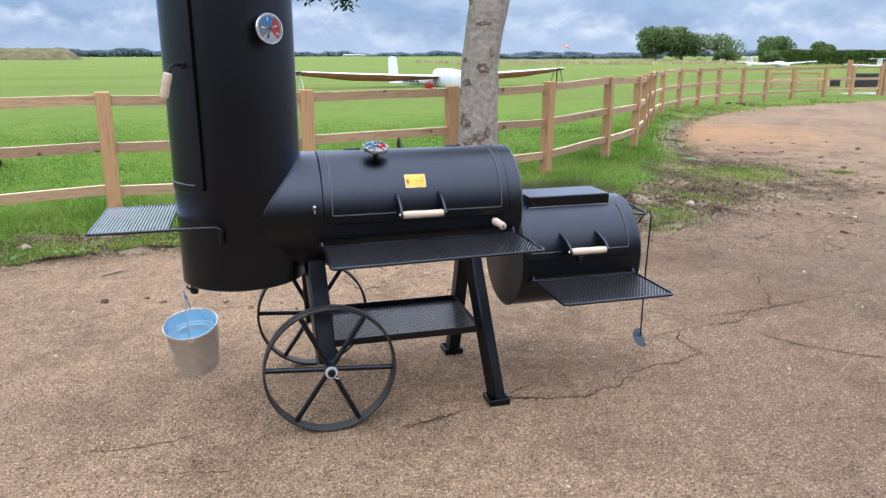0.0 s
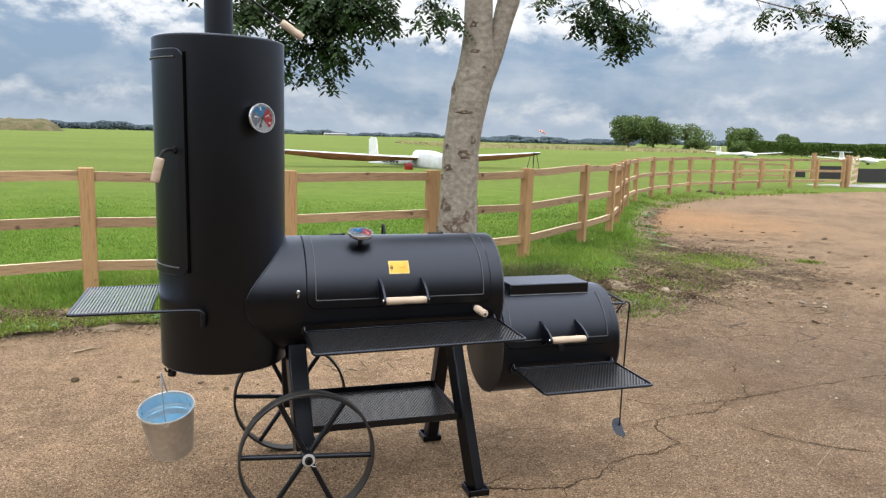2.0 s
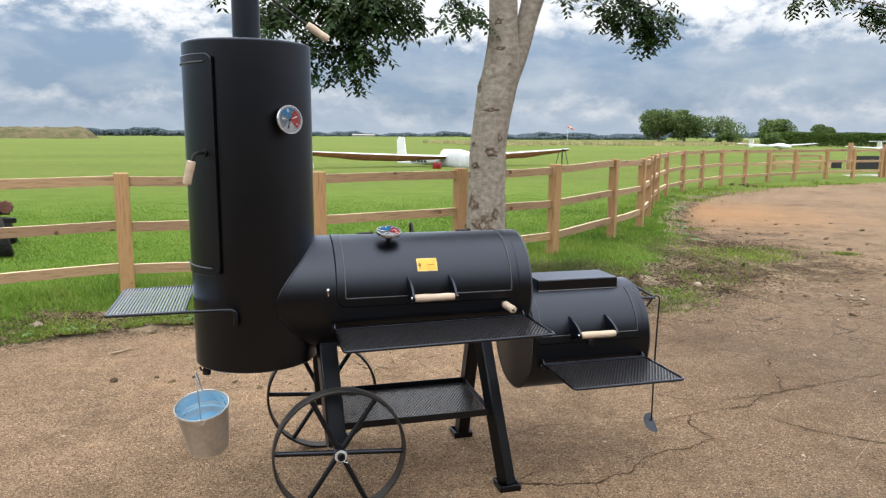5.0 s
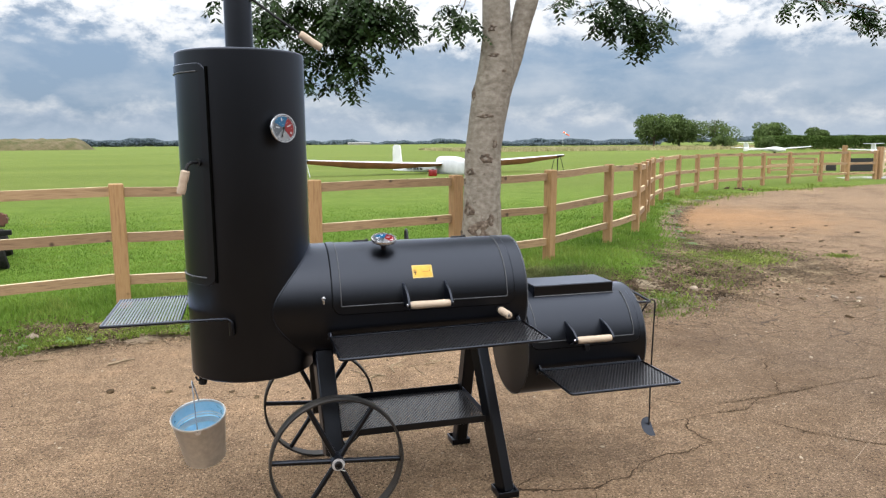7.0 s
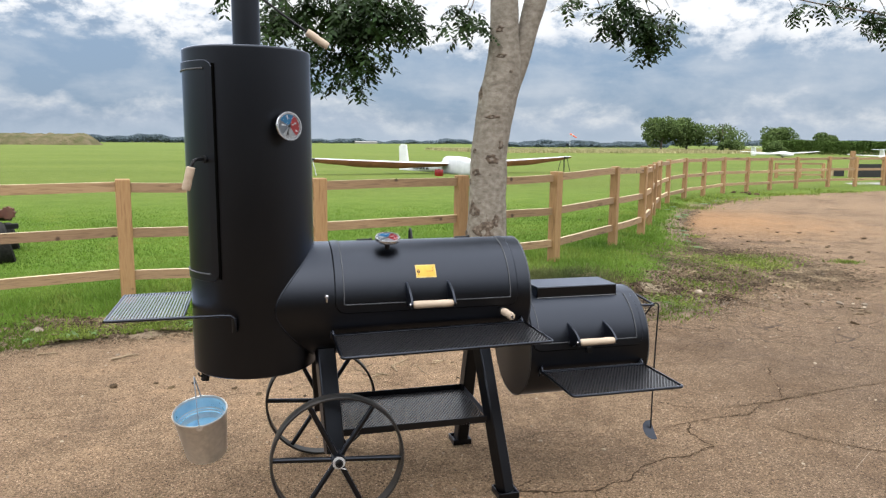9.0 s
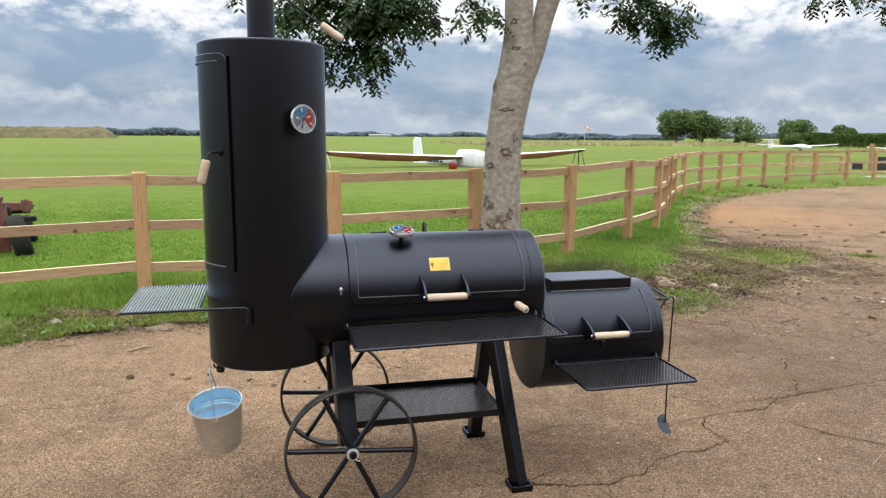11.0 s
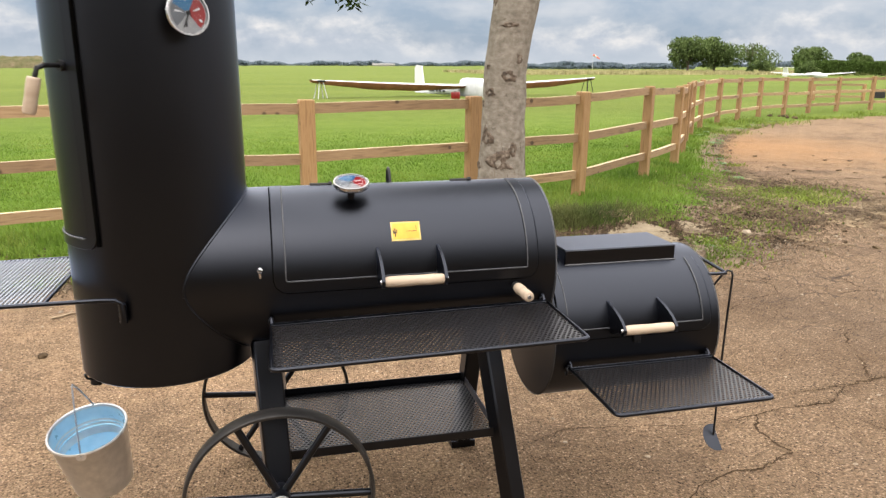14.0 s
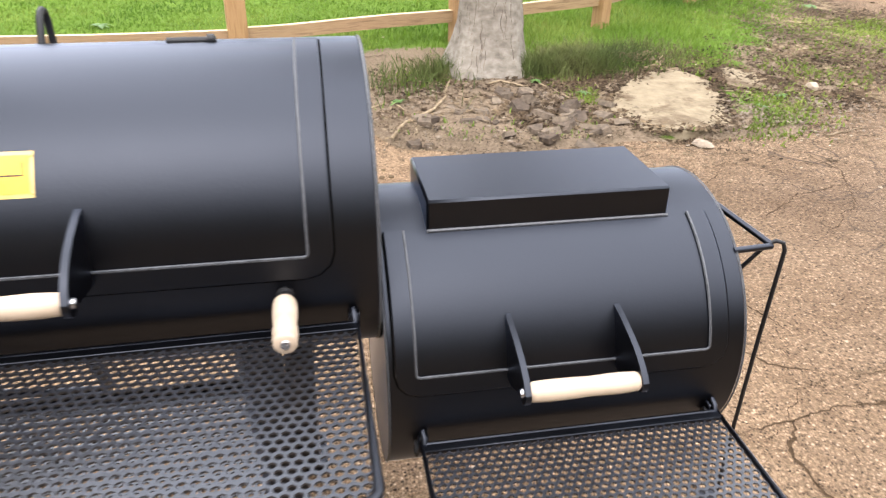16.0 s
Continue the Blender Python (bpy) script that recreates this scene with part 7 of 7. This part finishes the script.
# two bare slabs of limestone in the verge
SLABS = [[(2.80, 6.14), (3.02, 6.58), (3.30, 6.76), (3.55, 6.80), (3.64, 6.60), (3.58, 6.26), (3.43, 5.92), (3.27, 5.76), (3.06, 5.72), (2.90, 5.84)], [(3.76, 6.84), (4.01, 6.87), (4.12, 6.64), (4.01, 6.44), (3.73, 6.47)]]
for pts in SLABS:
    h = 0.010
    edge_pts = dense(pts + pts[:1], 0.06)[:-1]
    edge_pts = [(px + 0.09 * noise.noise(Vector((px * 7, py * 7, 0))) + 0.06 * noise.noise(Vector((px * 17, py * 17, 0))), py + 0.09 * noise.noise(Vector((px * 6, py * 6, 9))) + 0.06 * noise.noise(Vector((px * 18, py * 18, 9)))) for px, py in edge_pts]
    cx, cy = sum(p[0] for p in edge_pts) / len(edge_pts), sum(p[1] for p in edge_pts) / len(edge_pts)
    bm = bmesh.new()
    rings = []
    for k, zz in ((1.0, -0.04), (0.99, h * 0.75), (0.96, h), (0.8, h * 1.1), (0.45, h * 1.2), (0.2, h * 1.1)):
        rings.append([bm.verts.new((cx + (px - cx) * k, cy + (py - cy) * k, ground_at(cx + (px - cx) * k, cy + (py - cy) * k) + zz + 0.016 * noise.noise(Vector((cx + (px - cx) * k * 3, cy + (py - cy) * k * 3, 3))))) for px, py in edge_pts])
    for p, q in zip(rings, rings[1:]):
        for k in range(len(p)):
            bm.faces.new((p[k], p[(k + 1) % len(p)], q[(k + 1) % len(q)], q[k]))
    bm.faces.new(rings[-1])
    tagged(part("limestone_slab", bm, LIME, smooth=40), "flat bare slab of pale limestone in the verge", "stone slab", "limestone slabs")


def twig(x, y, turn, length, r, seed, label="thin dead twig lying on the ground", mat=TWIG):
    rg = random.Random(seed)
    pts = [(length * (i / 7 - 0.5), 0.10 * length * noise.noise(Vector((seed * 1.3, i * 0.6, 0))), r + 0.012 * abs(noise.noise(Vector((seed, i * 0.5, 4))))) for i in range(8)]
    bm = tube(pts, r, 6, taper=[r * (1.1 - 0.09 * i) for i in range(8)])
    if rg.random() < 0.5:
        p = pts[4]
        tube([p, (p[0] + 0.12 * length, p[1] + 0.12 * length, p[2] + 0.01)], r * 0.6, 5, bm=bm)
    ob = part("twig", bm, mat, smooth=50)
    ob.matrix_world = pose(x, y, top_of(x, y), 0, 0, turn)
    return tagged(ob, label, "twig", "fallen twigs")


twig(-0.94, 5.43, 32, 0.19, 0.009, 1, "pale crooked dead stick lying on the tarmac", STALK)
twig(-1.50, 5.62, 10, 0.14, 0.006, 2)
twig(4.1, 5.75, 20, 0.35, 0.006, 3)
for i, (pts, r) in enumerate((([(1.45, 5.90), (1.56, 6.05), (1.72, 6.18), (1.83, 6.40), (1.90, 6.69)], 0.0105), ([(2.13, 6.55), (2.22, 6.62), (2.34, 6.52), (2.43, 6.25)], 0.0085), ([(1.62, 7.06), (1.68, 6.80), (1.78, 6.59)], 0.008), ([(1.63, 7.07), (1.84, 6.83)], 0.007), ([(1.35, 6.30), (1.49, 6.40), (1.56, 6.24)], 0.008), ([(2.79, 7.17), (2.70, 6.78)], 0.007), ([(2.45, 6.6), (2.62, 6.3), (2.60, 6.05)], 0.007))):
    line = [(px + 0.02 * noise.noise(Vector((px * 5, py * 5, i))), py + 0.02 * noise.noise(Vector((px * 5, py * 5, i + 9)))) for px, py in dense(pts, 0.07)]
    root = part("surface_root", tube([(px, py, top_of(px, py) + r * (0.5 + 0.9 * noise.noise(Vector((px * 6, py * 6, 2))))) for px, py in line], r, 8, taper=[r * (1.0 - 0.5 * k / len(line)) for k in range(len(line))]), TWIG, smooth=60)
    tagged(root, "bare grey surface root beside the tree", "root", "surface roots")
for i in range(10):
    twig(rnd.gauss(5.50, 0.10), rnd.gauss(5.65, 0.10), rnd.uniform(0, 360), rnd.uniform(0.05, 0.13), rnd.uniform(0.004, 0.007), i + 300, "pale dry stick lying on the tarmac")
for i in range(95):
    u = rnd.random()
    sx, sy = (rnd.gauss(8.2, 1.5), rnd.gauss(10.5, 2.2)) if u < 0.6 else (rnd.uniform(5, 9), rnd.uniform(5, 8.5))
    ob = part("clod", shard(i + 500, rnd.uniform(0.010, 0.045)), CLOD, smooth=0)
    ob.matrix_world = pose(sx, sy, top_of(sx, sy), rnd.uniform(-20, 20), rnd.uniform(-20, 20), rnd.uniform(0, 360))
    tagged(ob, "dark clod of earth and dead leaves", "clod", "clods on the drive")
for i in range(62):
    twig(rnd.uniform(1.25, 5.2), rnd.gauss(6.3, 0.38), rnd.uniform(0, 360), rnd.uniform(0.06, 0.30), rnd.uniform(0.002, 0.005), i + 10)
for i in range(78):
    twig(rnd.gauss(5.95, 0.50), rnd.gauss(8.1, 0.60), rnd.uniform(0, 360), rnd.uniform(0.08, 0.30), rnd.uniform(0.003, 0.006), i + 400)
for i in range(20):
    twig(rnd.gauss(6.6, 0.50), rnd.gauss(9.0, 0.45), rnd.uniform(0, 360), rnd.uniform(0.08, 0.30), rnd.uniform(0.003, 0.007), i + 1200)
for i in range(6):
    sx, sy = rnd.gauss(14.4, 0.22), rnd.gauss(20.1, 0.10)
    ob = part("clod", pebble(i + 900, rnd.uniform(0.04, 0.09), 0.8), CLOD, smooth=0)
    ob.matrix_world = pose(sx, sy, top_of(sx, sy), 0, 0, rnd.uniform(0, 360))
    tagged(ob, "dark brown clod of turf at the far edge", "clod", "clods along the far verge")
for i in range(40):
    a, q = rnd.uniform(0, 6.28), abs(rnd.gauss(0, 0.16))
    ob = twig(3.22 + 1.3 * q * math.cos(a), 6.98 + 0.7 * q * math.sin(a), rnd.uniform(0, 360), rnd.uniform(0.08, 0.26), rnd.uniform(0.003, 0.007), i + 800, "brown twig in a small heap of cuttings")
    ob.matrix_world = ob.matrix_world @ pose(0, 0, max(0.0, 0.05 - 0.2 * q), rnd.uniform(-12, 12), rnd.uniform(-14, 14), 0)
for i in range(40):
    u = i % 2
    twig(rnd.gauss((1.6, 2.75)[u], 0.22), rnd.gauss((6.75, 6.5)[u], 0.24), rnd.uniform(0, 360), rnd.uniform(0.06, 0.30), rnd.uniform(0.002, 0.006), i + 1000, "thin brown twig in the dirt by the trunk")
for i in range(14):
    twig(rnd.uniform(-2.0, 1.2), rnd.gauss(5.95, 0.2), rnd.uniform(0, 360), rnd.uniform(0.05, 0.18), rnd.uniform(0.002, 0.004), i + 100)
for i in range(9):
    twig(rnd.uniform(0.6, 1.2), rnd.uniform(4.6, 5.3), rnd.uniform(0, 360), rnd.uniform(0.08, 0.25), rnd.uniform(0.003, 0.006), i + 130)
for i in range(20):
    sx = rnd.uniform(0.25, 1.35)
    sy = 4.55 + 0.35 * (sx - 0.25) + rnd.gauss(0, 0.10)
    twig(sx, sy, rnd.gauss(20, 30), rnd.uniform(0.04, 0.11), rnd.uniform(0.002, 0.0038), i + 600, "pale dry straw stalk lying on the tarmac", STALK)
for i in range(26):
    sx, sy = rnd.uniform(-0.6, 1.6), rnd.uniform(4.3, 5.6)
    ob = part("clod", shard(i + 700, rnd.uniform(0.008, 0.020)), CLOD, smooth=0)
    ob.matrix_world = pose(sx, sy, 0.0, rnd.uniform(-20, 20), rnd.uniform(-20, 20), rnd.uniform(0, 360))
    tagged(ob, "dark clod of earth and dead leaves", "clod", "clods on the drive")


# leaf litter: countless scraps along the ragged edge
HUMUS = material("dark_humus", [(0.028, 0.020, 0.013), (0.075, 0.052, 0.033), (0.16, 0.115, 0.072)], 0.95, 0.0, 3.0, 4.0, per_island=0.55, specular=0.05)


def scraps(name, x, y, size, rng, mat, label):
    """Countless small curled flakes lying on the ground."""
    n = len(x)
    z = np.where(from_edge(x, y) > 0.0, land(x, y), 0.0) + 0.003
    a, narrow = rng.uniform(0, 2 * math.pi, n), rng.uniform(0.25, 0.9, n)
    dx, dy = np.cos(a) * size, np.sin(a) * size
    ex, ey = -np.sin(a) * size * narrow, np.cos(a) * size * narrow
    t1, t2, t3 = rng.uniform(0, 0.9, n) * size, rng.uniform(0, 0.9, n) * size, rng.uniform(0.1, 0.6, n) * size
    v = np.stack([np.stack([x - dx, y - dy, z + t1], 1), np.stack([x + ex, y + ey, z + t3], 1), np.stack([x + dx, y + dy, z + t2], 1), np.stack([x - ex, y - ey, z], 1)], 1).reshape(-1, 3)
    return tagged(raw(name, v, np.arange(4 * n).reshape(n, 4), mat), label, "litter", kind="stuff")


humus_spots = [(6.0, 8.4, 0.50, 1800), (6.5, 9.0, 0.40, 900), (-1.5, 6.28, 0.34, 1300), (-0.95, 6.30, 0.28, 900), (2.43, 6.02, 0.14, 1500), (2.84, 7.00, 0.13, 1400), (2.45, 6.30, 0.28, 700), (1.75, 6.65, 0.28, 700), (2.78, 6.62, 0.16, 1500), (1.5, 6.2, 0.25, 300), (4.3, 6.5, 0.35, 2200), (3.6, 7.0, 0.35, 1600), (5.0, 7.3, 0.40, 2600)]
hx = np.concatenate([rng.normal(0, r, k) + sx for sx, sy, r, k in humus_spots])
hy = np.concatenate([rng.normal(0, r * 0.6, k) + sy for sx, sy, r, k in humus_spots])
off_trunk = (np.hypot(hx - 2.21, hy - 6.97) > 0.30) & (np.hypot((hx - 3.24) / 0.42, (hy - 6.25) / 0.48) > 1.0)
hx, hy = hx[off_trunk], hy[off_trunk]
# crumbs swept against and over the rims of the limestone
rim = np.array([p for pts in SLABS for p in dense(pts + pts[:1], 0.02)])
rim = rim[rng.integers(0, len(rim), 2600)]
hx = np.concatenate([hx, rim[:, 0] + rng.normal(0, 0.045, len(rim))])
hy = np.concatenate([hy, rim[:, 1] + rng.normal(0, 0.045, len(rim))])
scraps("humus", hx, hy, rng.uniform(0.005, 0.022, len(hx)), rng, HUMUS, "dark crumbly humus and dead leaves round the tree")
chip_spots = [(3.75, 5.95, 0.22, 700), (4.2, 6.2, 0.25, 500), (2.2, 6.1, 0.5, 500), (5.9, 8.0, 0.6, 1500), (1.6, 6.6, 0.3, 250)]
cx_ = np.concatenate([rng.normal(0, r, k) + sx for sx, sy, r, k in chip_spots])
cy_ = np.concatenate([rng.normal(0, r * 0.6, k) + sy for sx, sy, r, k in chip_spots])
scraps("pale_chips", cx_, cy_, rng.uniform(0.004, 0.016, len(cx_)), rng, STONE, "pale stone chips and dry scraps in the dirt")
# crumbs of dark soil that have gathered along the cracks
gap = np.array([p for pts in CRACKS[:8] for p in dense(pts, 0.012)])
gap = gap[rng.integers(0, len(gap), 2600)]
gap = gap[np.array([noise.noise(Vector((px * 3.1, py * 3.1, 4.0))) for px, py in gap]) > -0.02]
scraps("soil_crumbs", gap[:, 0] + rng.normal(0, 0.011, len(gap)), gap[:, 1] + rng.normal(0, 0.011, len(gap)), rng.uniform(0.002, 0.007, len(gap)), rng, HUMUS, "dark soil crumbs scattered along the cracks")
LITTER = material("leaf_litter", [(0.040, 0.029, 0.019), (0.105, 0.077, 0.050), (0.27, 0.205, 0.132)], 0.95, 0.0, 2.0, 4.0, per_island=0.5, specular=0.06)
n = 60000
u = rng.uniform(0, 1, n)
line = np.array(dense([p for p in EDGE if -4 < p[0] < 14], 0.1))
pick = rng.integers(0, len(line), n)
spread_ = 0.09 + 0.17 * np.exp(-((line[pick, 0] - 3.6) / 2.6) ** 2)
x = line[pick, 0] + rng.normal(0, 1, n) * spread_ + rng.normal(0, 0.05, n)
y = line[pick, 1] + rng.normal(0, 1, n) * spread_
extra = rng.uniform(0, 1, n) < 0.50
x = np.where(extra, rng.normal(5.95, 0.55, n), x)
y = np.where(extra, rng.normal(8.15, 0.65, n), y)
few = (y < 10.4) | (rng.uniform(0, 1, n) < 0.35)
x, y = x[few], y[few]
n = len(x)
z = np.where(from_edge(x, y) > 0.0, land(x, y), 0.0) + 0.004
size = rng.uniform(0.006, 0.026, n) * np.where(x < 4.7, 0.5, 1.0) * np.where(rng.uniform(0, 1, n) < 0.2, 1.8, 1.0)
a = rng.uniform(0, 2 * math.pi, n)
narrow = rng.uniform(0.12, 0.6, n)
dx, dy = np.cos(a) * size, np.sin(a) * size
ex, ey = -np.sin(a) * size * narrow, np.cos(a) * size * narrow
t1, t2 = rng.uniform(0, 0.01, n), rng.uniform(0, 0.01, n)
v = np.stack([np.stack([x - dx, y - dy, z + t1], 1), np.stack([x + ex, y + ey, z + 0.003], 1), np.stack([x + dx, y + dy, z + t2], 1), np.stack([x - ex, y - ey, z], 1)], 1).reshape(-1, 3)
tagged(raw("leaf_litter", v, np.arange(4 * n).reshape(n, 4), LITTER), "brown leaf scraps and grit along the tarmac edge", "litter", kind="stuff")
